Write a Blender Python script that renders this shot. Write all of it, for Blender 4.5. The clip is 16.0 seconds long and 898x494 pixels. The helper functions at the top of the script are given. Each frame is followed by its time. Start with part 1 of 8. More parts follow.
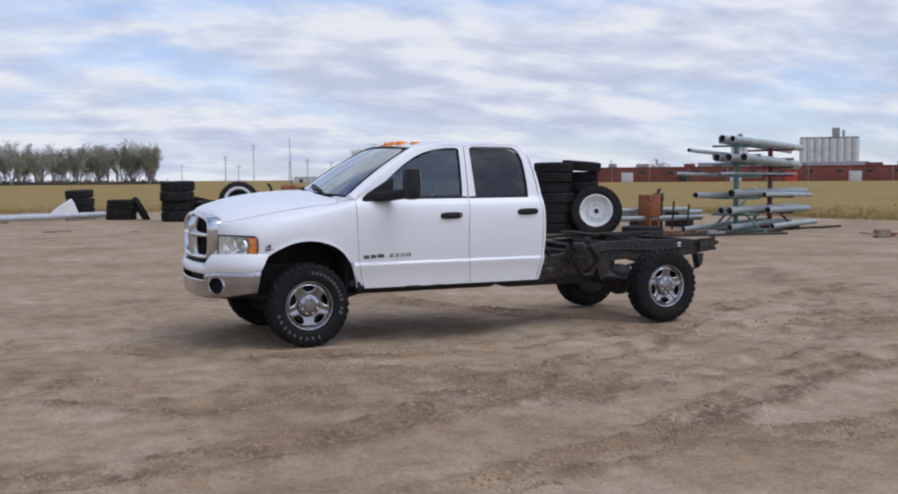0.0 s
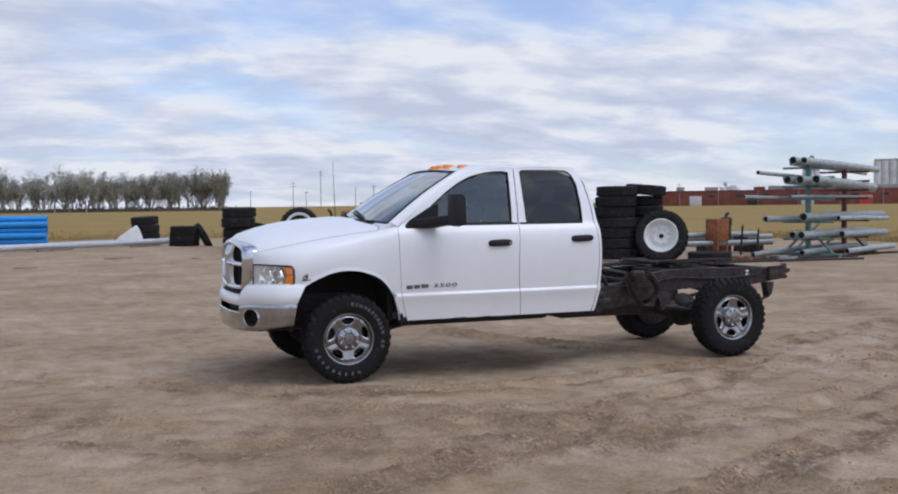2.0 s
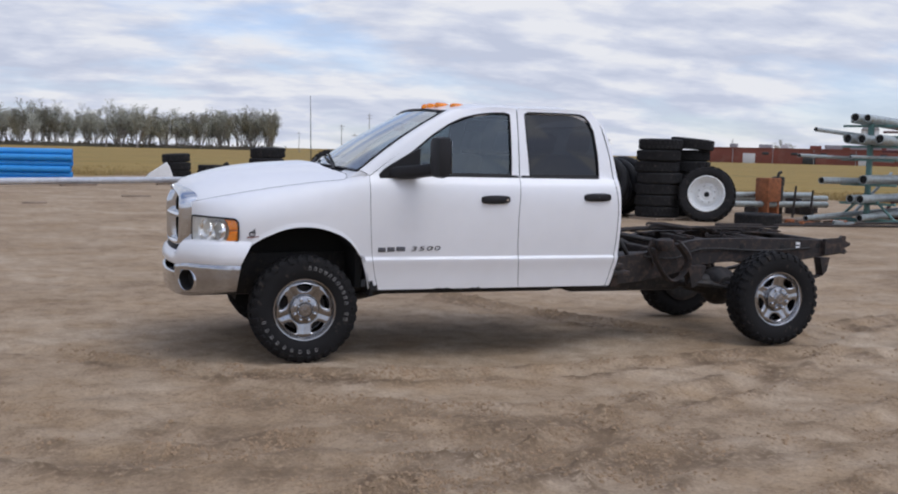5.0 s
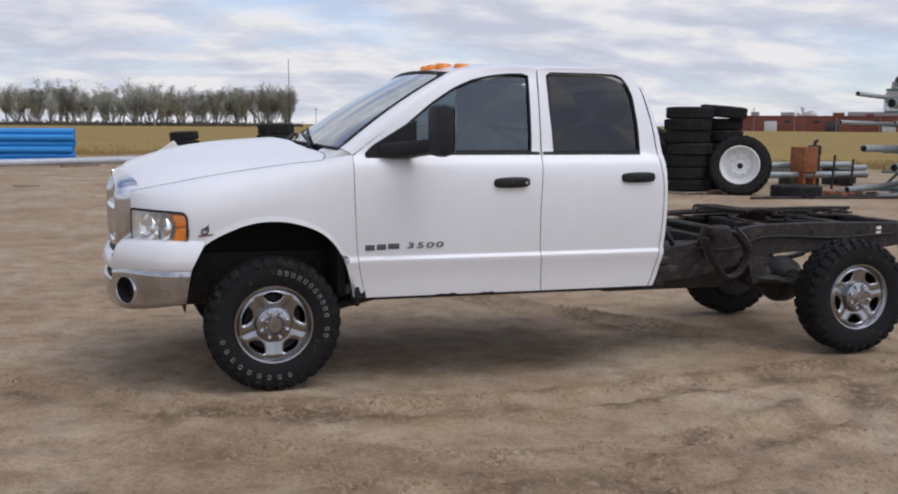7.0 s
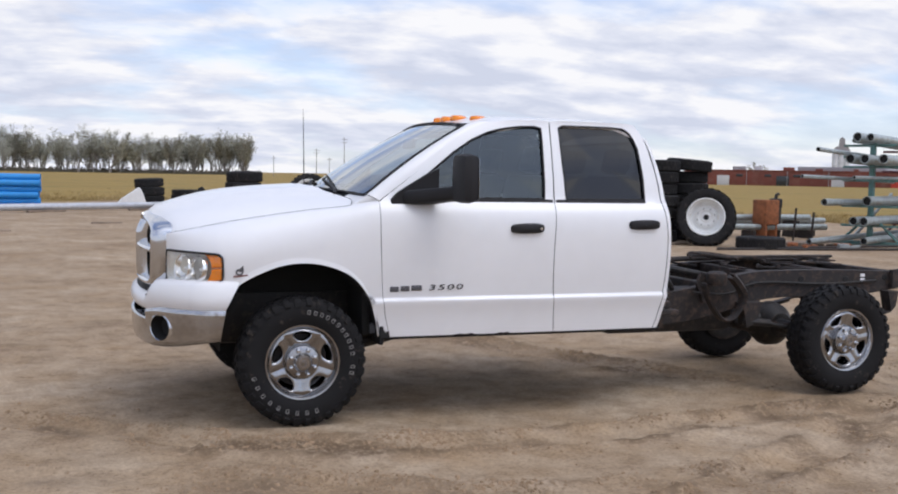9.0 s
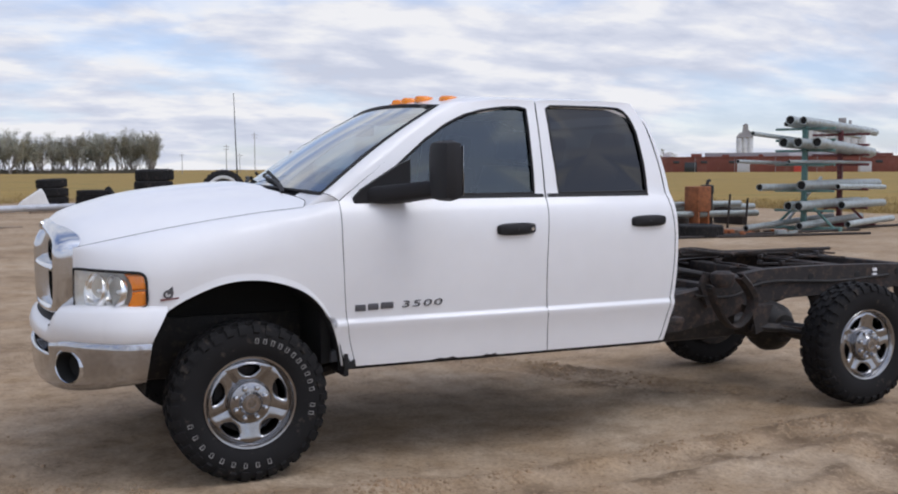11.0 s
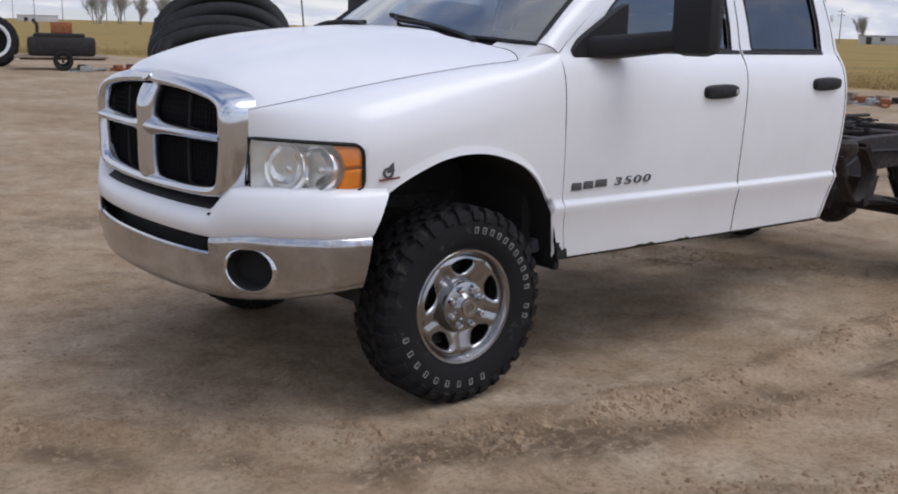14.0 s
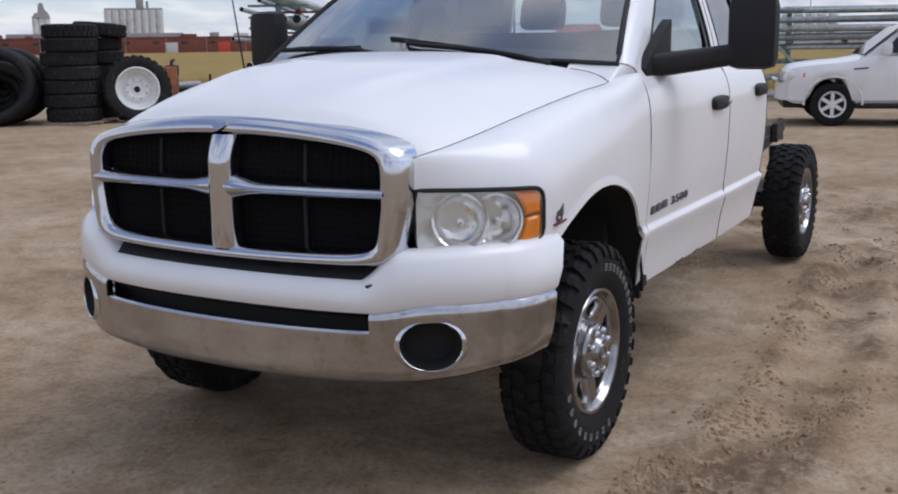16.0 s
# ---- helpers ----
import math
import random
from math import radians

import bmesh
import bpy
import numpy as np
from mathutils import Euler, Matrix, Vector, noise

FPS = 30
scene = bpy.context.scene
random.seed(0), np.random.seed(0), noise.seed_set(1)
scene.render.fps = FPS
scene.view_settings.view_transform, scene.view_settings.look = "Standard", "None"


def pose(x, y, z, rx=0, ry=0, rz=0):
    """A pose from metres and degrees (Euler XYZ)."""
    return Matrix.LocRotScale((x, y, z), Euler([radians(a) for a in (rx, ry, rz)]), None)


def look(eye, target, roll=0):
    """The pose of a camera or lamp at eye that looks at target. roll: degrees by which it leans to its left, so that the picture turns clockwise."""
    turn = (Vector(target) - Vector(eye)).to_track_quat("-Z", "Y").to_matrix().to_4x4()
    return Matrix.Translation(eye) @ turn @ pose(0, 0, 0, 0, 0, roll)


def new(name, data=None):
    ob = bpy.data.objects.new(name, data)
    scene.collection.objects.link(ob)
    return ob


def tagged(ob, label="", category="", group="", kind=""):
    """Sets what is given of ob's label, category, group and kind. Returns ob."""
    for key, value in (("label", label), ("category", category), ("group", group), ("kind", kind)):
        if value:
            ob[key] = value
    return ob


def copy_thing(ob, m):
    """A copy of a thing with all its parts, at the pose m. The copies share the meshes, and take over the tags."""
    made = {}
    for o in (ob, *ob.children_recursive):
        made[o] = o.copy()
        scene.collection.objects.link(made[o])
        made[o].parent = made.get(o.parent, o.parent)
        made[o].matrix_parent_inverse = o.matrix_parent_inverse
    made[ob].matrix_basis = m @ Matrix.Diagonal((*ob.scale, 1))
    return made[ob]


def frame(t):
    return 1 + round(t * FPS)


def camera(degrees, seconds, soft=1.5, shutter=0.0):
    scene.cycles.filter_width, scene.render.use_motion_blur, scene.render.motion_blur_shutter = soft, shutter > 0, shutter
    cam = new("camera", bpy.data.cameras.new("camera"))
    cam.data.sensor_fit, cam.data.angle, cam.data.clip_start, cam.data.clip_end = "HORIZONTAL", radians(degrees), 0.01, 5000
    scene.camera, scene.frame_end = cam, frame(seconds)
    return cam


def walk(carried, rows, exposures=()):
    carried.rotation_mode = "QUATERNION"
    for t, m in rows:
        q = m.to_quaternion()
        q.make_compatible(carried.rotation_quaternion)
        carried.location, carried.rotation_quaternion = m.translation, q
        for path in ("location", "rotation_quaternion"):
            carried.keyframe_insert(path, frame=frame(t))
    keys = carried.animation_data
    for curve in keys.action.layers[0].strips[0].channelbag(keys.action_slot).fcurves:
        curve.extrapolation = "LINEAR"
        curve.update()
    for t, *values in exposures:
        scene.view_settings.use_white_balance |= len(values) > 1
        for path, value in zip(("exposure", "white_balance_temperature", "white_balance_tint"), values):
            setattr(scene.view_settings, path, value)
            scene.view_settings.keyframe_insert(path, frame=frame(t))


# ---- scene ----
cam = camera(46.5, 16.0, soft=2.0)
# seconds, x, y, z, yaw, pitch, roll
ROWS = [
    (0, -2.792, -10.473, 1.602, -24.03, -3.73, 0.39),
    (0.5, -2.815, -10.275, 1.561, -22.72, -4.13, 3.16),
    (1, -2.667, -10.150, 1.566, -21.87, -6.42, 1.13),
    (1.5, -2.612, -9.981, 1.584, -21.30, -5.35, 1.46),
    (2, -2.392, -9.978, 1.605, -20.42, -2.34, 0.71),
    (2.5, -2.199, -9.907, 1.589, -20.36, -3.42, 1.25),
    (3, -2.119, -9.630, 1.607, -20.41, -2.27, 0.41),
    (3.5, -1.659, -9.588, 1.586, -17.62, -3.27, 0.45),
    (4, -1.530, -9.263, 1.611, -17.21, -4.55, -1.77),
    (6.5, -0.849, -7.378, 1.583, -18.09, -5.89, 0.13),
    (7, -0.767, -7.047, 1.592, -16.73, -6.69, -0.38),
    (7.5, -0.932, -7.546, 1.590, -19.74, -7.30, -1.01),
    (8, -1.516, -8.226, 1.573, -21.15, -6.04, -1.73),
    (8.2, -1.453, -8.034, 1.578, -18.87, -3.89, -0.88),
    (10.3, -1.187, -6.488, 1.559, -20.37, -4.98, -0.79),
    (10.5, -1.216, -6.345, 1.557, -21.04, -5.51, -0.27),
    (11, -1.166, -6.019, 1.567, -23.89, -4.29, 0.23),
    (11.5, -1.141, -5.890, 1.547, -23.82, -6.07, 0.11),
    (12, -1.271, -5.775, 1.513, -22.37, -8.90, -1.85),
    (12.5, -1.630, -5.468, 1.507, -22.39, -9.75, 0.34),
    (13, -1.929, -4.974, 1.483, -24.63, -9.63, 0.89),
    (13.5, -2.203, -4.491, 1.489, -30.90, -10.88, -2.86),
    (14, -2.529, -4.069, 1.493, -37.73, -11.80, -1.40),
    (14.5, -2.800, -3.538, 1.522, -47.07, -9.43, 0.38),
    (15, -3.171, -3.155, 1.510, -52.33, -9.56, 2.28),
    (15.5, -3.343, -2.739, 1.477, -56.71, -10.16, 1.16),
    (16, -3.477, -2.289, 1.526, -60.79, -10.99, 0.82),
]
walk(cam, [(t, pose(x, y, z, 90 + pitch, roll, yaw)) for t, x, y, z, yaw, pitch, roll in ROWS], [(0.0, -0.24, 5940, 12), (4.2, -0.22, 6020, 12), (7.0, -0.22, 6350, 12), (7.5, -0.13, 6350, 12), (8.0, 0.03, 6370, 12), (8.3, 0.03, 6350, 12), (10.5, -0.10, 6180, 12), (11.5, -0.13, 6340, 12), (13.0, -0.17, 6400, 12), (14.0, -0.18, 6260, 12), (16.0, -0.17, 6190, 12)])

# ---- world, sun, exposure ----
import collections

SUN = Vector((0.30, -0.44, 0.85)).normalized()
world = bpy.data.worlds.new("World")
scene.world = world
world.use_nodes = True
wn, wl = world.node_tree.nodes, world.node_tree.links
wn.clear()


def wnode(kind, **props):
    n = wn.new(kind)
    for k, v in props.items():
        n.inputs[k].default_value = v
    return n


sky = wn.new("ShaderNodeTexSky")
sky.sky_type, sky.sun_disc = "NISHITA", False
sky.ozone_density, sky.dust_density, sky.air_density = 2.5, 0.5, 1.0
sky.sun_elevation = math.asin(SUN.z)
sky.sun_rotation = math.atan2(SUN.x, SUN.y)
coord = wn.new("ShaderNodeTexCoord")
split = wn.new("ShaderNodeSeparateXYZ")
wl.new(coord.outputs["Generated"], split.inputs[0])


def wmath(op, a, b=None, c=None):
    n = wn.new("ShaderNodeMath")
    n.operation = op
    for i, v in enumerate((a, b, c)):
        if v is None:
            continue
        if isinstance(v, (int, float)):
            n.inputs[i].default_value = v
        else:
            wl.new(v, n.inputs[i])
    return n.outputs[0]


# a flat cloud deck: the direction is divided by its height, so that the banks draw together towards the horizon
height = wmath("ADD", wmath("MAXIMUM", split.outputs[2], 0.0), 0.22)
deck = wn.new("ShaderNodeCombineXYZ")
wl.new(wmath("MULTIPLY", wmath("DIVIDE", split.outputs[0], height), 0.72), deck.inputs[0])
wl.new(wmath("DIVIDE", split.outputs[1], height), deck.inputs[1])


def cloud_noise(scale, detail, rough, shift=(0.0, 0.0, 0.0), warp=0.25):
    place = wn.new("ShaderNodeVectorMath")
    place.operation = "ADD"
    place.inputs[1].default_value = shift
    wl.new(deck.outputs[0], place.inputs[0])
    n = wnode("ShaderNodeTexNoise", Scale=scale, Detail=detail, Roughness=rough, Distortion=warp)
    wl.new(place.outputs[0], n.inputs["Vector"])
    return n.outputs[0]


bank = cloud_noise(1.45, 10.0, 0.54, (4.1, 1.7, 0.0), 0.15)
# the same banks taken a step nearer: where they thin out towards the viewer, the lit upper edge shows
edge_on = cloud_noise(1.45, 10.0, 0.54, (4.1, 1.58, 0.0), 0.15)
puff = cloud_noise(5.2, 9.0, 0.55, (0.3, 2.2, 0.0), 0.2)
cover = wn.new("ShaderNodeValToRGB")
cover.color_ramp.elements[0].position, cover.color_ramp.elements[1].position = 0.38, 0.54
wl.new(bank, cover.inputs[0])
lit_edge = wmath("MULTIPLY", wmath("SUBTRACT", bank, edge_on), 1.7)
tone = wn.new("ShaderNodeValToRGB")
tone.color_ramp.elements[0].position, tone.color_ramp.elements[0].color = 0.34, (0.70, 0.74, 0.85, 1)
tone.color_ramp.elements[1].position, tone.color_ramp.elements[1].color = 0.66, (1.04, 1.03, 1.02, 1)
middle = tone.color_ramp.elements.new(0.50)
middle.color = (0.84, 0.865, 0.945, 1)
wl.new(wmath("ADD", puff, lit_edge), tone.inputs[0])
clear_sky = wnode("ShaderNodeBackground", Strength=0.165)
cloud = wnode("ShaderNodeBackground", Strength=0.92)
# the veiled sun behind the camera makes the deck brighter round it
lit = wn.new("ShaderNodeVectorMath")
lit.operation = "DOT_PRODUCT"
lit.inputs[1].default_value = SUN
wl.new(coord.outputs["Generated"], lit.inputs[0])
glow = wmath("POWER", wmath("MAXIMUM", lit.outputs["Value"], 0.0), 4.0)
wl.new(wmath("MULTIPLY_ADD", glow, 0.9, 0.92), cloud.inputs["Strength"])
tint = wn.new("ShaderNodeMix")
tint.data_type, tint.blend_type = "RGBA", "MULTIPLY"
tint.inputs["Factor"].default_value = 1.0
tint.inputs["B"].default_value = (0.93, 0.96, 1.10, 1)
wl.new(sky.outputs[0], tint.inputs["A"])
wl.new(tint.outputs["Result"], clear_sky.inputs[0])
wl.new(tone.outputs[0], cloud.inputs[0])
blend = wn.new("ShaderNodeMixShader")
# the deck breaks up overhead, where the blue shows through
overhead = wn.new("ShaderNodeMapRange")
for socket, v in (("From Min", 0.05), ("From Max", 0.70), ("To Min", -0.26), ("To Max", 0.16)):
    overhead.inputs[socket].default_value = v
wl.new(split.outputs[2], overhead.inputs["Value"])
thin = wmath("SUBTRACT", wmath("MULTIPLY_ADD", cover.outputs[0], 0.66, 0.28), overhead.outputs[0])
wl.new(wmath("MAXIMUM", thin, 0.0), blend.inputs[0])
wl.new(clear_sky.outputs[0], blend.inputs[1])
wl.new(cloud.outputs[0], blend.inputs[2])
wout = wn.new("ShaderNodeOutputWorld")
wl.new(blend.outputs[0], wout.inputs[0])

sun = new("sun", bpy.data.lights.new("sun", "SUN"))
sun.data.energy, sun.data.angle, sun.data.color = 1.05, radians(32), (1.0, 0.97, 0.92)
sun.matrix_world = look((0, 0, 30), Vector((0, 0, 30)) - SUN)

# ---- materials ----


def material(name, base, rough=0.5, metal=0.0, vary=0.15, scale=3.0, fine=60.0, bump=0.0, coat=0.0, dirt=None, dirt_amount=0.0, spec=0.5, rand=0.0):
    """A surface whose colour and gloss vary at two scales, with fine relief and, if wanted, patches of dirt."""
    m = bpy.data.materials.new(name)
    m.use_nodes = True
    n, l = m.node_tree.nodes, m.node_tree.links
    b = n["Principled BSDF"]
    b.inputs["Metallic"].default_value, b.inputs["Coat Weight"].default_value = metal, coat
    b.inputs["Specular IOR Level"].default_value = spec
    b.inputs["Coat Roughness"].default_value = 0.04
    tc = n.new("ShaderNodeTexCoord")
    big, small = n.new("ShaderNodeTexNoise"), n.new("ShaderNodeTexNoise")
    big.inputs["Scale"].default_value, big.inputs["Detail"].default_value = scale, 5
    small.inputs["Scale"].default_value, small.inputs["Detail"].default_value = fine, 4
    for t in (big, small):
        l.new(tc.outputs["Object"], t.inputs["Vector"])
    add = n.new("ShaderNodeMath")
    add.operation = "MULTIPLY_ADD"
    add.inputs[1].default_value = 0.65
    l.new(big.outputs[0], add.inputs[0])
    half = n.new("ShaderNodeMath")
    half.operation = "MULTIPLY"
    half.inputs[1].default_value = 0.35
    l.new(small.outputs[0], half.inputs[0])
    l.new(half.outputs[0], add.inputs[2])
    ramp = n.new("ShaderNodeValToRGB")
    ramp.color_ramp.elements[0].position, ramp.color_ramp.elements[1].position = 0.32, 0.68
    ramp.color_ramp.elements[0].color = (*[c * (1 - vary) for c in base], 1)
    ramp.color_ramp.elements[1].color = (*[min(1, c * (1 + vary)) for c in base], 1)
    l.new(add.outputs[0], ramp.inputs[0])
    colour = ramp.outputs[0]
    if dirt:
        spots = n.new("ShaderNodeTexNoise")
        spots.inputs["Scale"].default_value, spots.inputs["Detail"].default_value, spots.inputs["Roughness"].default_value = scale * 2.3, 8, 0.7
        l.new(tc.outputs["Object"], spots.inputs["Vector"])
        cut = n.new("ShaderNodeMapRange")
        cut.inputs["From Min"].default_value, cut.inputs["From Max"].default_value = 0.62 - dirt_amount * 0.35, 0.80 - dirt_amount * 0.2
        l.new(spots.outputs[0], cut.inputs["Value"])
        mx = n.new("ShaderNodeMix")
        mx.data_type = "RGBA"
        l.new(cut.outputs[0], mx.inputs["Factor"])
        l.new(colour, mx.inputs["A"])
        mx.inputs["B"].default_value = (*dirt, 1)
        colour = mx.outputs["Result"]
    if rand:
        info, hsv = n.new("ShaderNodeObjectInfo"), n.new("ShaderNodeHueSaturation")
        mr = n.new("ShaderNodeMapRange")
        mr.inputs["To Min"].default_value, mr.inputs["To Max"].default_value = 1 - rand, 1 + rand
        l.new(info.outputs["Random"], mr.inputs["Value"])
        l.new(mr.outputs[0], hsv.inputs["Value"])
        l.new(colour, hsv.inputs["Color"])
        colour = hsv.outputs[0]
    l.new(colour, b.inputs["Base Color"])
    gloss = n.new("ShaderNodeMapRange")
    gloss.inputs["To Min"].default_value, gloss.inputs["To Max"].default_value = max(0.02, rough * 0.8), min(1, rough * 1.2)
    l.new(add.outputs[0], gloss.inputs["Value"])
    l.new(gloss.outputs[0], b.inputs["Roughness"])
    if bump:
        bp = n.new("ShaderNodeBump")
        bp.inputs["Strength"].default_value, bp.inputs["Distance"].default_value = min(1, bump), 0.01 * max(1, bump)
        l.new(add.outputs[0], bp.inputs["Height"])
        l.new(bp.outputs[0], b.inputs["Normal"])
    return m


def glass(name, tint, gloss=0.02, base=0.08, steep=3.0, sheen_colour=(1, 1, 1)):
    """A pane: tinted see-through with a mirror-like sheen that grows at a flat angle."""
    m = bpy.data.materials.new(name)
    m.use_nodes = True
    n, l = m.node_tree.nodes, m.node_tree.links
    n.remove(n["Principled BSDF"])
    tr, gl, fr, mix = (n.new("ShaderNode" + k) for k in ("BsdfTransparent", "BsdfGlossy", "LayerWeight", "MixShader"))
    power, sheen = n.new("ShaderNodeMath"), n.new("ShaderNodeMath")
    power.operation, sheen.operation = "POWER", "MULTIPLY_ADD"
    power.inputs[1].default_value, sheen.inputs[1].default_value, sheen.inputs[2].default_value = steep, 0.90 - base, base
    tr.inputs[0].default_value = (*tint, 1)
    gl.inputs["Roughness"].default_value = gloss
    gl.inputs["Color"].default_value = (*sheen_colour, 1)
    fr.inputs["Blend"].default_value = 0.5
    l.new(fr.outputs["Facing"], power.inputs[0])
    l.new(power.outputs[0], sheen.inputs[0])
    l.new(sheen.outputs[0], mix.inputs[0])
    l.new(tr.outputs[0], mix.inputs[1])
    l.new(gl.outputs[0], mix.inputs[2])
    l.new(mix.outputs[0], n["Material Output"].inputs[0])
    return m


WHITE = material("white car paint", (0.80, 0.80, 0.81), 0.40, coat=0.55, vary=0.03, scale=1.5, fine=9)
SILVER = material("silver-white car paint", (0.76, 0.76, 0.765), 0.35, metal=0.05, coat=0.4, vary=0.05)
CHROME = material("chrome", (0.60, 0.62, 0.66), 0.12, metal=1.0, vary=0.05, scale=4)
WHEEL_CHROME = material("wheel chrome", (0.35, 0.35, 0.36), 0.19, metal=1.0, vary=0.1, scale=8, dirt=(0.26, 0.24, 0.22), dirt_amount=0.12)
DULL_CHROME = material("chrome with road film", (0.47, 0.475, 0.50), 0.17, metal=1.0, vary=0.15, scale=5, dirt=(0.27, 0.235, 0.21), dirt_amount=0.2)
BLACK = material("black textured plastic", (0.017, 0.0165, 0.018), 0.62, vary=0.25, fine=300, bump=0.15, spec=0.3)
PAD = material("dark grey step-pad plastic", (0.022, 0.022, 0.024), 0.65, vary=0.2, fine=200, bump=0.2, spec=0.4)
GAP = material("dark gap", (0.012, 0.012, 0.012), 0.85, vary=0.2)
MESH_DARK = material("grille mesh", (0.007, 0.007, 0.008), 0.9, vary=0.3, spec=0.15)
RUBBER = material("tyre rubber", (0.0125, 0.012, 0.0125), 0.80, vary=0.25, scale=6, fine=120, bump=0.2, dirt=(0.10, 0.08, 0.062), dirt_amount=0.10, spec=0.22)
OLD_RUBBER = material("weathered tyre rubber", (0.017, 0.0165, 0.017), 0.88, vary=0.35, scale=4, fine=60, bump=0.35, dirt=(0.085, 0.072, 0.06), dirt_amount=0.18, rand=0.3, spec=0.22)
LETTER = material("faded tyre lettering", (0.30, 0.29, 0.28), 0.8, vary=0.25, fine=200, dirt=(0.07, 0.065, 0.06), dirt_amount=0.6)
FRAME = material("rusty chassis steel", (0.024, 0.020, 0.019), 0.75, metal=0.1, vary=0.5, scale=7, fine=90, bump=0.5, dirt=(0.105, 0.064, 0.046), dirt_amount=0.36)
GREASE = material("oily dark steel", (0.018, 0.016, 0.0155), 0.58, metal=0.2, vary=0.4, scale=9, bump=0.4, dirt=(0.08, 0.058, 0.045), dirt_amount=0.28)
AMBER = material("amber plastic", (0.88, 0.25, 0.01), 0.25, coat=0.4, vary=0.12, scale=30)
REFLECT = material("lamp reflector", (0.90, 0.90, 0.90), 0.22, metal=1.0, vary=0.08)
HAZE = material("hazed lamp housing", (0.74, 0.74, 0.72), 0.34, metal=0.5, vary=0.12, scale=12)
CLOTH = material("dark grey seat cloth", (0.050, 0.052, 0.060), 0.9, vary=0.25, fine=220, bump=0.2)
TRIM = material("grey cabin plastic", (0.085, 0.088, 0.095), 0.6, vary=0.15, fine=160)
BADGE = material("grey badge plastic", (0.10, 0.10, 0.11), 0.35, metal=0.4, vary=0.15)
RED_BADGE = material("red badge bar", (0.16, 0.04, 0.04), 0.4, vary=0.15)
SIDE_GLASS = glass("side window glass", (0.22, 0.28, 0.29), 0.02, 0.09, 2.6, (0.82, 0.93, 1.0))
BACK_GLASS = glass("back window glass", (0.62, 0.70, 0.70))
TINTED = glass("tinted rear glass", (0.016, 0.018, 0.020), 0.02, 0.050)
SCREEN = glass("windscreen glass", (0.72, 0.80, 0.82), 0.02, 0.05, 1.8, (0.98, 1.0, 1.0))
LENS = glass("lamp lens", (0.94, 0.94, 0.92), 0.16, 0.06)

# ---- mesh helpers ----


def mesh(name, verts, faces, mat, parent=None, label="", angle=38, smooth=True):
    me = bpy.data.meshes.new(name)
    me.from_pydata([tuple(v) for v in verts], [], [tuple(f) for f in faces])
    me.validate()
    if smooth:
        me.shade_smooth()
        me.set_sharp_from_angle(angle=radians(angle))
    me.materials.append(mat)
    ob = new(name, me)
    if parent:
        ob.parent = parent
    if label:
        ob["label"] = label
    return ob


def part(name, vf, mat, parent, label="", angle=38, smooth=True):
    return mesh(name, vf[0], vf[1], mat, parent, label, angle, smooth)


def thing(name, label, category, m=None, group="", kind=""):
    e = new(name)
    e.empty_display_size = 0.2
    if m is not None:
        e.matrix_world = m
    return tagged(e, label, category, group, kind)


def merge(*pieces):
    V, F = [], []
    for v, f in pieces:
        k = len(V)
        V += [tuple(p) for p in v]
        F += [tuple(i + k for i in q) for q in f]
    return V, F


def moved(vf, m):
    return [tuple(m @ Vector(v)) for v in vf[0]], vf[1]


def block(x0, x1, y0, y1, z0, z1, bevel=0.01):
    """A box with chamfered edges and corners."""
    s = min(bevel, (x1 - x0) * 0.45, (y1 - y0) * 0.45, (z1 - z0) * 0.45)
    bm = bmesh.new()
    bmesh.ops.create_cube(bm, size=1)
    for v in bm.verts:
        v.co = ((x0 + x1) / 2 + v.co.x * (x1 - x0), (y0 + y1) / 2 + v.co.y * (y1 - y0), (z0 + z1) / 2 + v.co.z * (z1 - z0))
    if s > 0:
        bmesh.ops.bevel(bm, geom=bm.edges[:], offset=s, segments=2, affect="EDGES", profile=0.6)
    bm.verts.index_update()
    out = [tuple(v.co) for v in bm.verts], [tuple(v.index for v in f.verts) for f in bm.faces]
    bm.free()
    return out


def lathe(profile, n=40, axis="y", closed=False):
    """Turns (radius, along) pairs round an axis."""
    V, F, k = [], [], len(profile)
    for i in range(n):
        a = 2 * math.pi * i / n
        c, s = math.cos(a), math.sin(a)
        for r, h in profile:
            V.append({"y": (r * c, h, r * s), "z": (r * c, r * s, h), "x": (h, r * c, r * s)}[axis])
    for i in range(n):
        for j in range(k if closed else k - 1):
            a, b = i * k + j, i * k + (j + 1) % k
            c, d = ((i + 1) % n) * k + (j + 1) % k, ((i + 1) % n) * k + j
            F.append((a, b, c, d) if axis != "y" else (d, c, b, a))
    return V, F


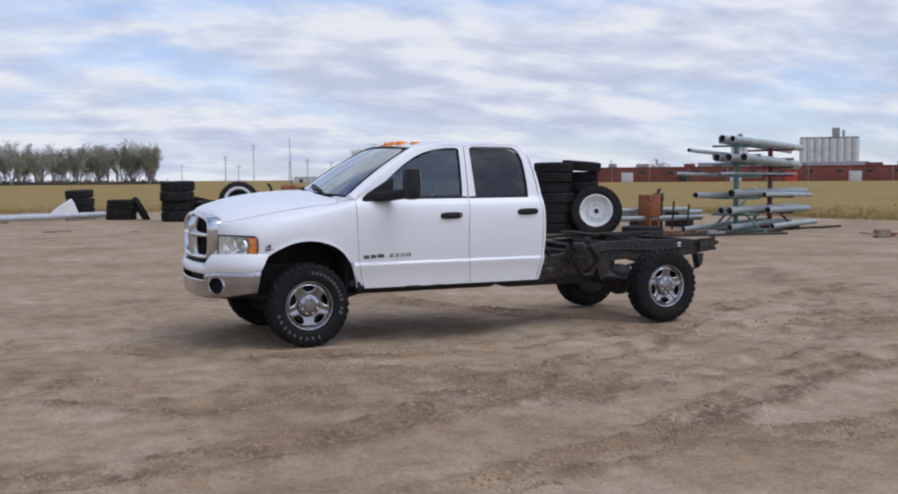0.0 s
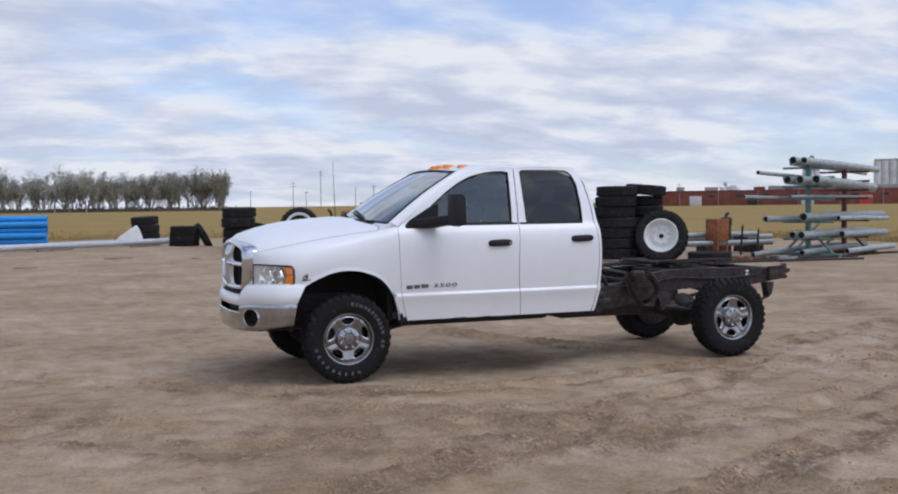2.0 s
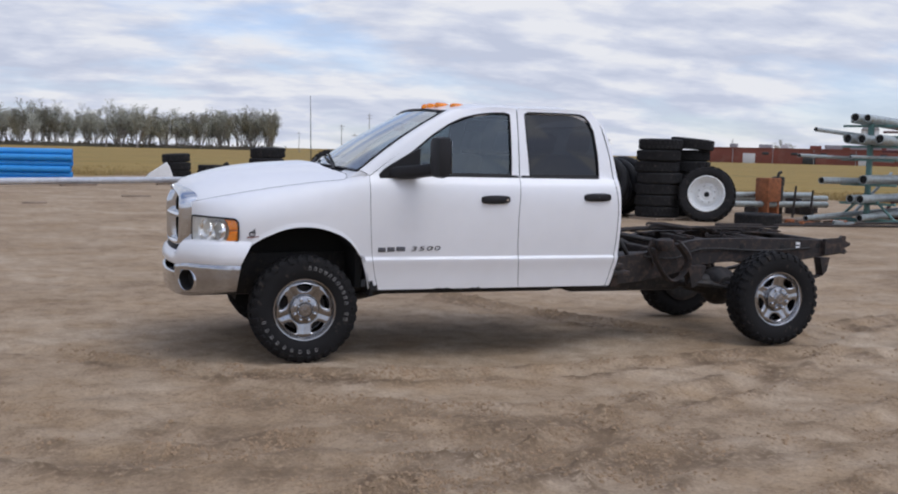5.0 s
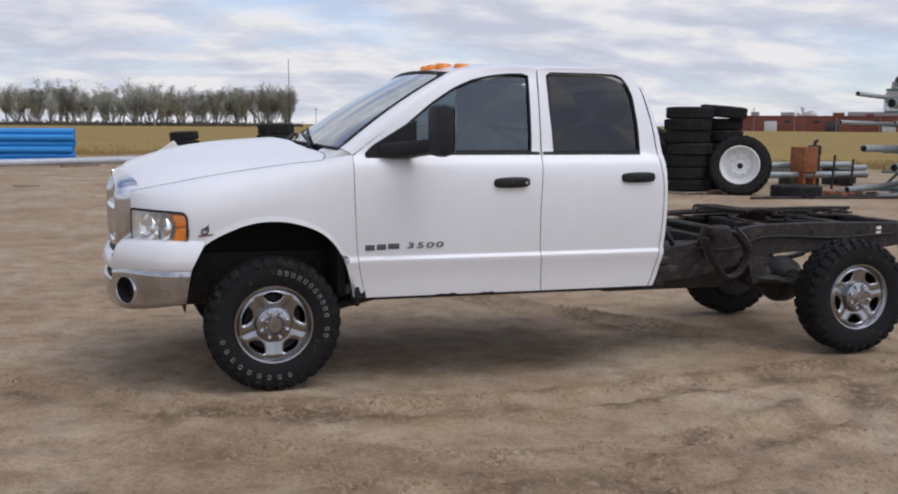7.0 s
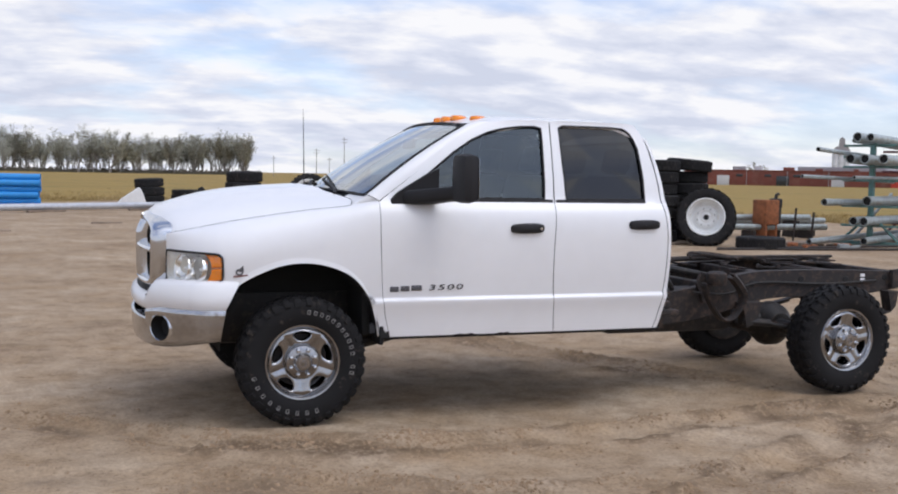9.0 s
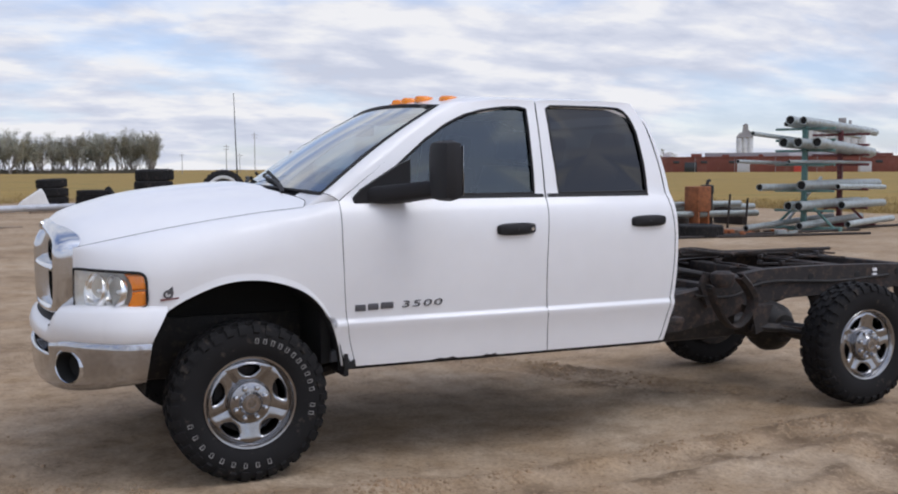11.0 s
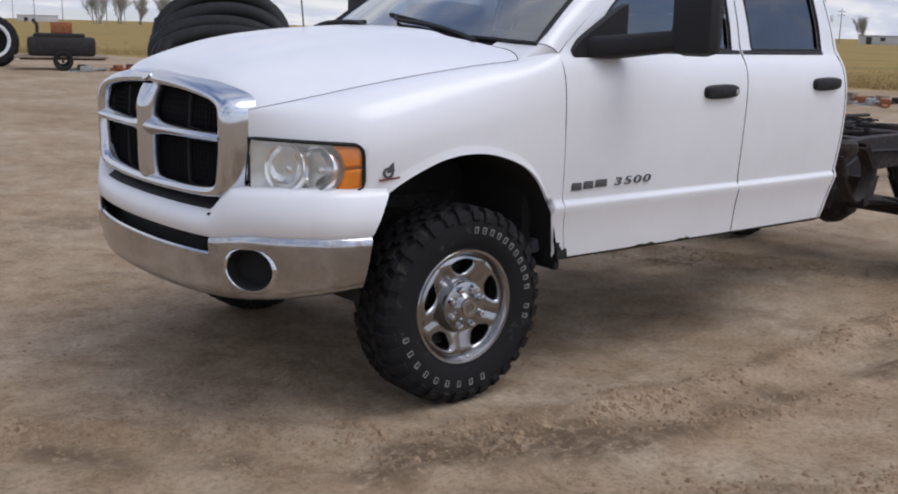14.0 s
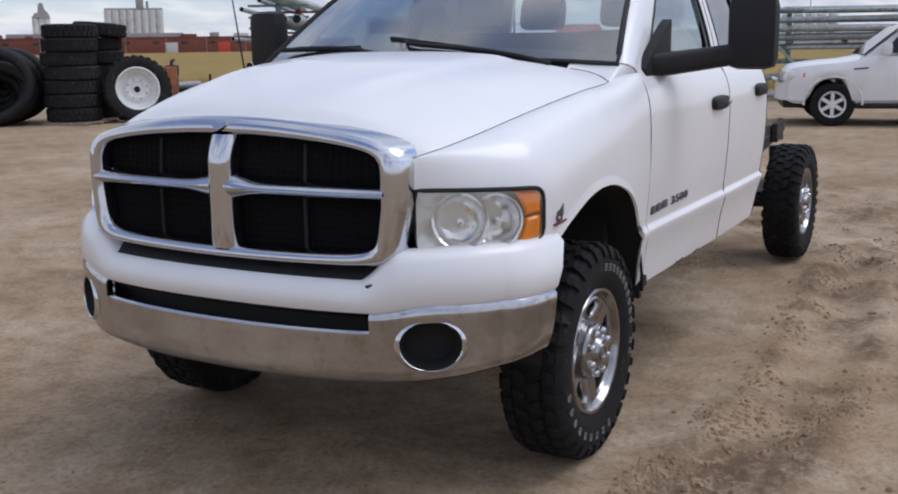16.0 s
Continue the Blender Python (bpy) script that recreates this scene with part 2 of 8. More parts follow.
def tube(points, r, n=10, caps=True, closed=False, hollow=0.0):
    """A pipe along a line of points; r is one radius or one for each point; hollow: the bore's share of the radius at open ends."""
    P = [Vector(p) for p in points]
    R = list(r) if isinstance(r, (list, tuple)) else [r] * len(P)
    V, F = [], []
    up = None
    for i, p in enumerate(P):
        if closed:
            d = P[(i + 1) % len(P)] - P[i - 1]
        else:
            d = P[min(i + 1, len(P) - 1)] - P[max(i - 1, 0)]
        d.normalize()
        if up is None:
            up = d.orthogonal().normalized()
        up = (up - d * up.dot(d)).normalized()
        side = d.cross(up)
        for j in range(n):
            a = 2 * math.pi * j / n
            V.append(p + (up * math.cos(a) + side * math.sin(a)) * R[i])
    m = len(P)
    for i in range(m if closed else m - 1):
        for j in range(n):
            a, b = i * n + j, i * n + (j + 1) % n
            c, d = ((i + 1) % m) * n + (j + 1) % n, ((i + 1) % m) * n + j
            F.append((a, b, c, d))
    if caps and not closed:
        if hollow:
            for end, inward in ((0, 1), (m - 1, -1)):
                d = (P[min(end + 1, m - 1)] - P[max(end - 1, 0)]).normalized() * inward * R[end] * 3
                k = len(V)
                for j in range(n):
                    V.append(P[end] + (V[end * n + j] - P[end]) * hollow)
                for j in range(n):
                    V.append(P[end] + (V[end * n + j] - P[end]) * hollow + d)
                for j in range(n):
                    a, b, c, e = end * n + j, end * n + (j + 1) % n, k + (j + 1) % n, k + j
                    q = [(a, e, c, b), (e, e + n, c + n, c)]
                    F += q if inward == 1 else [tuple(reversed(f)) for f in q]
                F.append(tuple(k + n + j for j in range(n)) if inward == -1 else tuple(k + n + j for j in reversed(range(n))))
        else:
            F.append(tuple(reversed(range(n))))
            F.append(tuple((m - 1) * n + j for j in range(n)))
    return V, F


def loft(rings, closed=True, flipped=False):
    """Joins lines of equally many points; closed: each line is a loop."""
    n = len(rings[0])
    V = [tuple(p) for r in rings for p in r]
    F = []
    for i in range(len(rings) - 1):
        for j in range(n if closed else n - 1):
            F.append((i * n + j, i * n + (j + 1) % n, (i + 1) * n + (j + 1) % n, (i + 1) * n + j))
    return (V, [tuple(reversed(f)) for f in F]) if flipped else (V, F)


def plate(outline, depth, axis="y"):
    """A flat outline of (a, b) pairs with a thickness, along y: (x, z); along x: (y, z); along z: (x, y)."""
    put = {"y": lambda a, b, h: (a, h, b), "x": lambda a, b, h: (h, a, b), "z": lambda a, b, h: (a, b, h)}[axis]
    n = len(outline)
    V = [put(a, b, depth[0]) for a, b in outline] + [put(a, b, depth[1]) for a, b in outline]
    F = [tuple(range(n)), tuple(reversed(range(n, 2 * n)))]
    F += [(i, i + n, (i + 1) % n + n, (i + 1) % n) for i in range(n)]
    bm = bmesh.new()
    vs = [bm.verts.new(v) for v in V]
    for f in F:
        bm.faces.new([vs[i] for i in f])
    bmesh.ops.recalc_face_normals(bm, faces=bm.faces[:])
    bm.verts.index_update()
    out = [tuple(v.co) for v in bm.verts], [tuple(v.index for v in f.verts) for f in bm.faces]
    bm.free()
    return out


def curve(table, x):
    """Smooth interpolation in a table of (x, value) pairs."""
    xs = [p[0] for p in table]
    if x <= xs[0]:
        return table[0][1]
    if x >= xs[-1]:
        return table[-1][1]
    i = max(k for k in range(len(xs) - 1) if xs[k] <= x)

    def slope(k):
        a, b = max(k - 1, 0), min(k + 1, len(xs) - 1)
        return (table[b][1] - table[a][1]) / (xs[b] - xs[a])

    h = xs[i + 1] - xs[i]
    t = (x - xs[i]) / h
    p0, p1, m0, m1 = table[i][1], table[i + 1][1], slope(i) * h, slope(i + 1) * h
    return (2 * t**3 - 3 * t**2 + 1) * p0 + (t**3 - 2 * t**2 + t) * m0 + (-2 * t**3 + 3 * t**2) * p1 + (t**3 - t**2) * m1


def spline(points, n):
    """n points along a smooth line through the given ones."""
    k = len(points)
    dims = len(points[0])
    tabs = [[(i, p[d]) for i, p in enumerate(points)] for d in range(dims)]
    return [tuple(curve(t, (k - 1) * i / (n - 1)) for t in tabs) for i in range(n)]


def resample(points, n, closed=False):
    """n points at even steps along a broken line."""
    P = [Vector(p) for p in points] + ([Vector(points[0])] if closed else [])
    L = [0.0]
    for a, b in zip(P, P[1:]):
        L.append(L[-1] + (b - a).length)
    out = []
    for i in range(n):
        s = L[-1] * i / (n if closed else n - 1)
        k = max(j for j in range(len(P) - 1) if L[j] <= s + 1e-9)
        out.append(tuple(P[k].lerp(P[k + 1], min(1, (s - L[k]) / max(1e-9, L[k + 1] - L[k])))))
    return out


def thick(ob, d):
    """Gives a sheet its thickness, inwards."""
    m = ob.modifiers.new("thickness", "SOLIDIFY")
    m.thickness, m.offset = d, -1
    sides = collections.Counter(k for p in ob.data.polygons for k in p.edge_keys)
    for e in ob.data.edges:
        if sides[e.key] < 2:
            e.use_edge_sharp = True
    return ob

# ---- the yard: one sheet of ground to the horizon ----
EDGE = [(-3000, 70), (-60, 52), (-20, 49), (0, 47), (12, 43), (25, 34), (28, 9), (33, -12), (50, -70), (300, -3000)]
TRACKS = [
    [(-4.2, 2.4), (-2.6, 0.6), (-1.8, -0.16), (-1.1, -0.75), (-0.5, -1.2), (0.3, -1.42), (1.3, -1.48), (2.6, -1.40), (4.0, -1.30), (5.6, -1.6), (8.5, -2.6)],
    [(-3.2, -4.75), (-2.2, -4.6), (-1.2, -4.37), (-0.68, -4.24), (0.0, -3.98), (0.44, -3.80), (1.36, -3.13), (2.3, -2.45), (3.1, -2.05), (4.06, -1.25), (5.5, -0.2), (9.0, 1.2)],
    [(-2.5, -6.3), (-1.2, -5.85), (-0.14, -5.56), (0.4, -5.43), (0.98, -5.26), (1.92, -4.67), (3.5, -4.0), (6.0, -3.2), (9.0, -2.6)],
    [(-6.0, -0.2), (-4.0, -0.8), (-2.53, -1.54), (-1.74, -2.1), (-0.9, -2.80), (-0.31, -3.03), (0.25, -3.17), (1.4, -3.32), (2.9, -3.21), (5.0, -3.6)],
    [(-3.4, -1.0), (-1.6, -1.55), (-0.6, -1.9), (0.05, -2.25), (0.66, -2.53), (1.15, -2.58), (2.28, -2.42), (3.89, -1.87), (6.0, -1.0)],
    [(2.2, 2.4), (2.76, 1.04), (3.12, 0.46), (3.49, -0.08), (3.82, -0.57), (4.4, -1.4)],
    [(-7.0, 3.5), (-4.0, 3.0), (-1.5, 3.9), (2.0, 3.4), (6.0, 4.3)],
    [(1.04, -4.04), (2.16, -3.35), (3.05, -3.40), (4.54, -2.46), (6.18, -1.05), (8.08, 1.3), (9.42, 3.86)],
    [(8.6, 0.1), (7.3, -0.9), (5.93, -1.75), (4.1, -2.9), (2.3, -3.69), (0.76, -3.72), (-0.6, -3.45)],
    [(1.0, -5.15), (1.45, -5.36), (1.99, -5.61), (2.51, -5.61), (4.2, -5.2), (6.5, -4.8)],
    [(-4.4, -1.3), (-2.72, -1.95), (-2.13, -2.35), (-1.62, -2.95), (-1.15, -3.12), (-0.54, -3.05), (0.5, -2.85), (1.8, -2.95)],
]
RUT_DEPTH = (1.0, 1.0, 1.0, 0.65, 0.55, 0.7, 0.6, 0.7, 0.65, 0.8, 0.8)


def spread(lo, hi, step, far, grow=1.22):
    mid = list(np.arange(lo, hi + step / 2, step))
    out, s, a = [], step, hi
    while a < far:
        s *= grow
        a += s
        out.append(a)
    left, s, a = [], step, lo
    while a > -far:
        s *= grow
        a -= s
        left.append(a)
    return np.array(left[::-1] + mid + out)


def yard_edge(x):
    """How far ahead the bare dirt reaches before the grass begins."""
    return np.interp(x, [p[0] for p in EDGE], [p[1] for p in EDGE])


def lumps(x, y, size, seed):
    return noise.noise(Vector((x / size + seed, y / size - seed, seed * 0.37)))


gx, gy = spread(-5.5, 7.5, 0.048, 3200), spread(-8.0, 2.6, 0.048, 3200)
X, Y = np.meshgrid(gx, gy)
Z = np.zeros_like(X)
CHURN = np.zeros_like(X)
near = (X > -9) & (X < 11) & (Y > -11) & (Y < 8)
for weight, line in zip(RUT_DEPTH, TRACKS):
    pts = np.array(spline(line, 160))
    D = np.full(X.shape, 9.0)
    xy = np.stack([X[near], Y[near]], 1)
    best = np.full(len(xy), 9.0)
    for k in range(0, len(pts), 20):
        d = np.sqrt(((xy[:, None] - pts[None, k:k + 20]) ** 2).sum(2)).min(1)
        best = np.minimum(best, d)
    D[near] = best
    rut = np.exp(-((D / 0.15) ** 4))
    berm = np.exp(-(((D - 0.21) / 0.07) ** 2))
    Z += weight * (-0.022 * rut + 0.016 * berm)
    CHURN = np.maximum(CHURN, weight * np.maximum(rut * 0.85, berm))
for i in range(X.shape[0]):
    for j in range(X.shape[1]):
        x, y = X[i, j], Y[i, j]
        if abs(x) < 60 and abs(y) < 70:
            n1 = lumps(x, y, 3.1, 3.0)
            h = 0.022 * n1 + 0.015 * lumps(x, y, 0.8, 7.0)
            if near[i, j]:
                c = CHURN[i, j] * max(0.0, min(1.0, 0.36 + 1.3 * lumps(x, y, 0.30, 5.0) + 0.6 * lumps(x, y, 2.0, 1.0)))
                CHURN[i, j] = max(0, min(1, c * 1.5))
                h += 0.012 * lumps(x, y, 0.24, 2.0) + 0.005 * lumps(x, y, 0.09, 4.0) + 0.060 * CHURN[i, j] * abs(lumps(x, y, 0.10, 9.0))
            Z[i, j] += h
for wx in (0.0, 4.08):
    for wy in (-0.89, 0.89):
        Z *= 1 - 0.95 * np.exp(-(((X - wx) / 0.34) ** 4 + ((Y - wy) / 0.30) ** 4))
Z = np.where(near, Z - 0.012, Z)
# packed earth stands a little higher under the front wheels
for wy in (-0.83, 0.83):
    Z += 0.024 * np.exp(-((X / 0.75) ** 2 + ((Y - wy) / 0.60) ** 2))
ny, nx = X.shape
verts = np.stack([X, Y, Z], 2).reshape(-1, 3)
quads = np.array([[i * nx + j, i * nx + j + 1, (i + 1) * nx + j + 1, (i + 1) * nx + j] for i in range(ny - 1) for j in range(nx - 1)])
ground_mesh = bpy.data.meshes.new("ground")
ground_mesh.from_pydata(verts.tolist(), [], quads.tolist())
ground_mesh.shade_smooth()
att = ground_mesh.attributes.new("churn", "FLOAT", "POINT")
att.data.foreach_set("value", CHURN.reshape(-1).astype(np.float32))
mask = np.clip((Y - yard_edge(X) - np.array([[1.5 * math.sin(x * 0.7) + 2.0 * math.sin(x * 0.23 + 1) for x in gx]])) / 3.0, 0, 1)
att = ground_mesh.attributes.new("grassy", "FLOAT", "POINT")
att.data.foreach_set("value", mask.reshape(-1).astype(np.float32))


def ground_material():
    m = bpy.data.materials.new("dirt yard and dry grass")
    m.use_nodes = True
    n, l = m.node_tree.nodes, m.node_tree.links
    b = n["Principled BSDF"]
    b.inputs["Specular IOR Level"].default_value = 0.2
    tc = n.new("ShaderNodeTexCoord")

    def tex(scale, detail=6, rough=0.6, stretch=None):
        t = n.new("ShaderNodeTexNoise")
        t.inputs["Scale"].default_value, t.inputs["Detail"].default_value, t.inputs["Roughness"].default_value = scale, detail, rough
        if stretch:
            mp = n.new("ShaderNodeMapping")
            mp.inputs["Scale"].default_value = stretch
            l.new(tc.outputs["Object"], mp.inputs[0])
            l.new(mp.outputs[0], t.inputs["Vector"])
        else:
            l.new(tc.outputs["Object"], t.inputs["Vector"])
        return t.outputs[0]

    def ramp(src, *stops):
        r = n.new("ShaderNodeValToRGB")
        while len(r.color_ramp.elements) < len(stops):
            r.color_ramp.elements.new(0.5)
        for e, (p, c) in zip(r.color_ramp.elements, stops):
            e.position, e.color = p, (*c, 1)
        l.new(src, r.inputs[0])
        return r.outputs[0]

    def mix(fac, a, c, kind="MIX"):
        x = n.new("ShaderNodeMix")
        x.data_type, x.blend_type = "RGBA", kind
        if isinstance(fac, float):
            x.inputs["Factor"].default_value = fac
        else:
            l.new(fac, x.inputs["Factor"])
        for s, v in (("A", a), ("B", c)):
            if isinstance(v, tuple):
                x.inputs[s].default_value = (*v, 1)
            else:
                l.new(v, x.inputs[s])
        return x.outputs["Result"]

    def attr(name):
        a = n.new("ShaderNodeAttribute")
        a.attribute_name = name
        return a.outputs["Fac"]

    soil = ramp(tex(0.55, 8), (0.32, (0.285, 0.204, 0.129)), (0.48, (0.378, 0.284, 0.190)), (0.66, (0.470, 0.372, 0.266)))
    soil = mix(ramp(tex(1.5, 7, 0.66), (0.46, (0, 0, 0)), (0.66, (0.7, 0.7, 0.7))), soil, (0.365, 0.255, 0.150))
    grit = ramp(tex(38, 8, 0.75), (0.30, (0.48, 0.46, 0.43)), (0.50, (0.98, 0.98, 0.98)), (0.72, (1.32, 1.30, 1.27)))
    soil = mix(0.80, soil, grit, "MULTIPLY")
    mottle = ramp(tex(4.5, 7, 0.68), (0.34, (0.74, 0.70, 0.66)), (0.56, (1.06, 1.05, 1.05)))
    soil = mix(0.9, soil, mottle, "MULTIPLY")
    drag = ramp(tex(1.0, 7, 0.62, (0.35, 1.7, 1.0)), (0.36, (0.80, 0.77, 0.73)), (0.60, (1.05, 1.04, 1.03)))
    soil = mix(0.22, soil, drag, "MULTIPLY")
    specks = ramp(tex(95, 3, 0.6), (0.30, (0.42, 0.38, 0.34)), (0.40, (1.0, 1.0, 1.0)), (0.66, (1.0, 1.0, 1.0)), (0.76, (1.34, 1.32, 1.28)))
    soil = mix(0.75, soil, specks, "MULTIPLY")
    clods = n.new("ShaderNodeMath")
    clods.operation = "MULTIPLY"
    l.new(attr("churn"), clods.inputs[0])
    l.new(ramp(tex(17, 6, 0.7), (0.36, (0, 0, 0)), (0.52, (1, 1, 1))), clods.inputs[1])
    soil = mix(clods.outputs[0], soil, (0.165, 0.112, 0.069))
    meadow = ramp(tex(0.11, 7, 0.6, (0.6, 1.6, 1)), (0.32, (0.235, 0.160, 0.048)), (0.5, (0.330, 0.222, 0.070)), (0.68, (0.190, 0.165, 0.050)))
    blades = ramp(tex(6, 6, 0.75, (1.6, 0.6, 1)), (0.3, (0.62, 0.62, 0.6)), (0.7, (1.25, 1.22, 1.15)))
    meadow = mix(0.7, meadow, blades, "MULTIPLY")
    grass = n.new("ShaderNodeMath")
    grass.operation = "MULTIPLY_ADD"
    wob = n.new("ShaderNodeMath")
    wob.operation = "SUBTRACT"
    l.new(tex(0.8, 6, 0.7), wob.inputs[0])
    wob.inputs[1].default_value = 0.5
    l.new(wob.outputs[0], grass.inputs[0])
    grass.inputs[1].default_value = 1.4
    l.new(attr("grassy"), grass.inputs[2])
    edge = ramp(grass.outputs[0], (0.40, (0, 0, 0)), (0.60, (1, 1, 1)))
    gate = n.new("ShaderNodeMath")
    gate.operation = "MULTIPLY"
    l.new(edge, gate.inputs[0])
    above = n.new("ShaderNodeMath")
    above.operation = "GREATER_THAN"
    l.new(attr("grassy"), above.inputs[0])
    above.inputs[1].default_value = 0.002
    l.new(above.outputs[0], gate.inputs[1])
    l.new(mix(gate.outputs[0], soil, meadow), b.inputs["Base Color"])
    b.inputs["Roughness"].default_value = 0.92
    bp = n.new("ShaderNodeBump")
    bp.inputs["Strength"].default_value, bp.inputs["Distance"].default_value = 0.75, 0.025
    hsum = n.new("ShaderNodeMath")
    hsum.operation = "MULTIPLY_ADD"
    l.new(tex(26, 8, 0.72), hsum.inputs[0])
    hsum.inputs[1].default_value = 0.6
    l.new(tex(5, 5), hsum.inputs[2])
    l.new(hsum.outputs[0], bp.inputs["Height"])
    l.new(bp.outputs[0], b.inputs["Normal"])
    return m


ground_mesh.materials.append(ground_material())
ground = tagged(new("ground", ground_mesh), "bare brown dirt yard with tyre ruts, running out into dry grassland", "ground", kind="structure")


def ground_z(x, y):
    i = min(max(int(np.searchsorted(gx, x)) - 1, 0), len(gx) - 2)
    j = min(max(int(np.searchsorted(gy, y)) - 1, 0), len(gy) - 2)
    u, v = (x - gx[i]) / (gx[i + 1] - gx[i]), (y - gy[j]) / (gy[j + 1] - gy[j])
    return float((Z[j, i] * (1 - u) + Z[j, i + 1] * u) * (1 - v) + (Z[j + 1, i] * (1 - u) + Z[j + 1, i + 1] * u) * v)


def clod(x, y, r, rng):
    """A crumbled lump of earth, half sunk in the ground."""
    z = ground_z(x, y) + r * 0.10
    t = rng.uniform(0, 6.28)
    ring = [(x + r * rng.uniform(0.7, 1.2) * math.cos(t + k * 1.2566), y + r * rng.uniform(0.7, 1.2) * math.sin(t + k * 1.2566), z - r * rng.uniform(0.1, 0.4)) for k in range(5)]
    top = [(x + r * 0.55 * math.cos(t + 0.6 + k * 2.094) * rng.uniform(0.6, 1.2), y + r * 0.55 * math.sin(t + 0.6 + k * 2.094) * rng.uniform(0.6, 1.2), z + r * rng.uniform(0.30, 0.62)) for k in range(3)]
    return ring + top, [(5, 6, 7), (0, 1, 5), (1, 6, 5), (1, 2, 6), (2, 3, 6), (3, 7, 6), (3, 4, 7), (4, 0, 7), (0, 5, 7)]


def clods():
    rng = random.Random(31)
    V, F = [], []
    plan = ((0, 3000), (1, 3800), (2, 3000), (3, 1500), (4, 1500), (5, 500), (7, 900), (8, 900), (9, 1200), (10, 1500))
    for line, count in plan:
        pts = spline(TRACKS[line], 240)
        made = 0
        for _ in range(count * 9):
            if made >= count:
                break
            k = rng.uniform(0, len(pts) - 1.001)
            a, b = Vector((*pts[int(k)][:2], 0)), Vector((*pts[int(k) + 1][:2], 0))
            p = a.lerp(b, k % 1)
            d = (b - a).normalized()
            side = rng.gauss(0, 0.075) + rng.choice((-0.13, 0.13, 0.20))
            x, y = p.x - d.y * side, p.y + d.x * side
            if not (-5.5 < x < 7.5 and -8 < y < 2.6) or any(abs(abs(y) - 0.86) < 0.24 and abs(x - w) < 0.45 for w in (0.0, 4.08)):
                continue
            if 0.30 + 1.5 * lumps(x, y, 0.45, 5.0) + 0.8 * lumps(x, y, 2.2, 1.0) < rng.random() * 0.9:
                continue
            v, f = clod(x, y, min(0.022, 0.004 + rng.expovariate(1 / 0.0042)), rng)
            F += [tuple(i + len(V) for i in q) for q in f]
            V += v
            made += 1
    for _ in range(2600):
        x, y = rng.uniform(-5.4, 7.4), rng.uniform(-7.9, 2.4)
        if abs(y) < 1.15 and -0.9 < x < 4.9:
            continue
        v, f = clod(x, y, min(0.018, 0.003 + rng.expovariate(1 / 0.0035)), rng)
        F += [tuple(i + len(V) for i in q) for q in f]
        V += v
    me = bpy.data.meshes.new("earth_clods")
    me.from_pydata(V, [], F)
    me.materials.append(EARTH)
    return tagged(new("earth_clods", me), "small crumbled clods of brown earth thrown up along the tyre ruts", "clods", kind="stuff")


EARTH = material("crumbled earth", (0.30, 0.210, 0.132), 0.95, vary=0.28, scale=5, fine=90, bump=0.2, spec=0.15)
clods()

# ---- the white crew-cab chassis truck ----
# x runs from the nose (negative) to the tail, the front axle is at x = 0, the driver's side is at y < 0
PLAN = [(-0.90, 0.55), (-0.86, 0.635), (-0.83, 0.675), (-0.76, 0.772), (-0.66, 0.866), (-0.55, 0.932), (-0.45, 0.960), (-0.30, 0.972), (0.0, 0.976), (0.5, 0.976), (1.2, 0.977), (1.9, 0.975), (2.56, 0.962)]
SIDE = [(0.48, 0.905), (0.55, 0.925), (0.65, 0.940), (0.72, 0.955), (0.765, 0.9685), (0.778, 0.9695), (0.784, 0.967), (0.799, 0.9535), (0.806, 0.9535), (0.84, 0.958), (1.0, 0.972), (1.15, 0.976), (1.26, 0.971), (1.33, 0.957), (1.385, 0.930), (1.42, 0.903), (1.55, 0.868), (1.75, 0.800), (1.94, 0.724)]
SEAM_Y = [(-0.88, 0.628), (-0.82, 0.668), (-0.7, 0.716), (-0.5, 0.762), (-0.19, 0.808), (0.1, 0.842), (0.285, 0.862), (0.36, 0.868), (0.48, 0.902)]
SEAM_Z = [(-0.88, 1.178), (-0.78, 1.203), (-0.5, 1.256), (-0.19, 1.310), (0.1, 1.352), (0.285, 1.372), (0.36, 1.388), (0.48, 1.412)]
CREST_Z = [(-0.93, 1.318), (-0.88, 1.336), (-0.77, 1.370), (-0.5, 1.426), (-0.25, 1.461), (0.03, 1.483), (0.35, 1.498)]
FRONT_SEAM = [(0.53, 0.560), (0.75, 0.508), (1.1, 0.482), (1.43, 0.478)]
SPLIT_SEAM = [(0.53, 1.690), (1.0, 1.662), (1.4, 1.682), (1.96, 1.714)]
REAR_SEAM = [(0.53, 2.440), (0.62, 2.470), (0.8, 2.505), (1.16, 2.523), (1.42, 2.500)]
CAB_BACK = [(0.53, 2.497), (0.62, 2.525), (0.79, 2.555), (1.09, 2.566), (1.42, 2.553), (1.62, 2.528), (1.75, 2.498), (1.84, 2.466), (1.90, 2.436)]


def wide(x, z):
    return curve(SIDE, z) * curve(PLAN, x) / 0.976


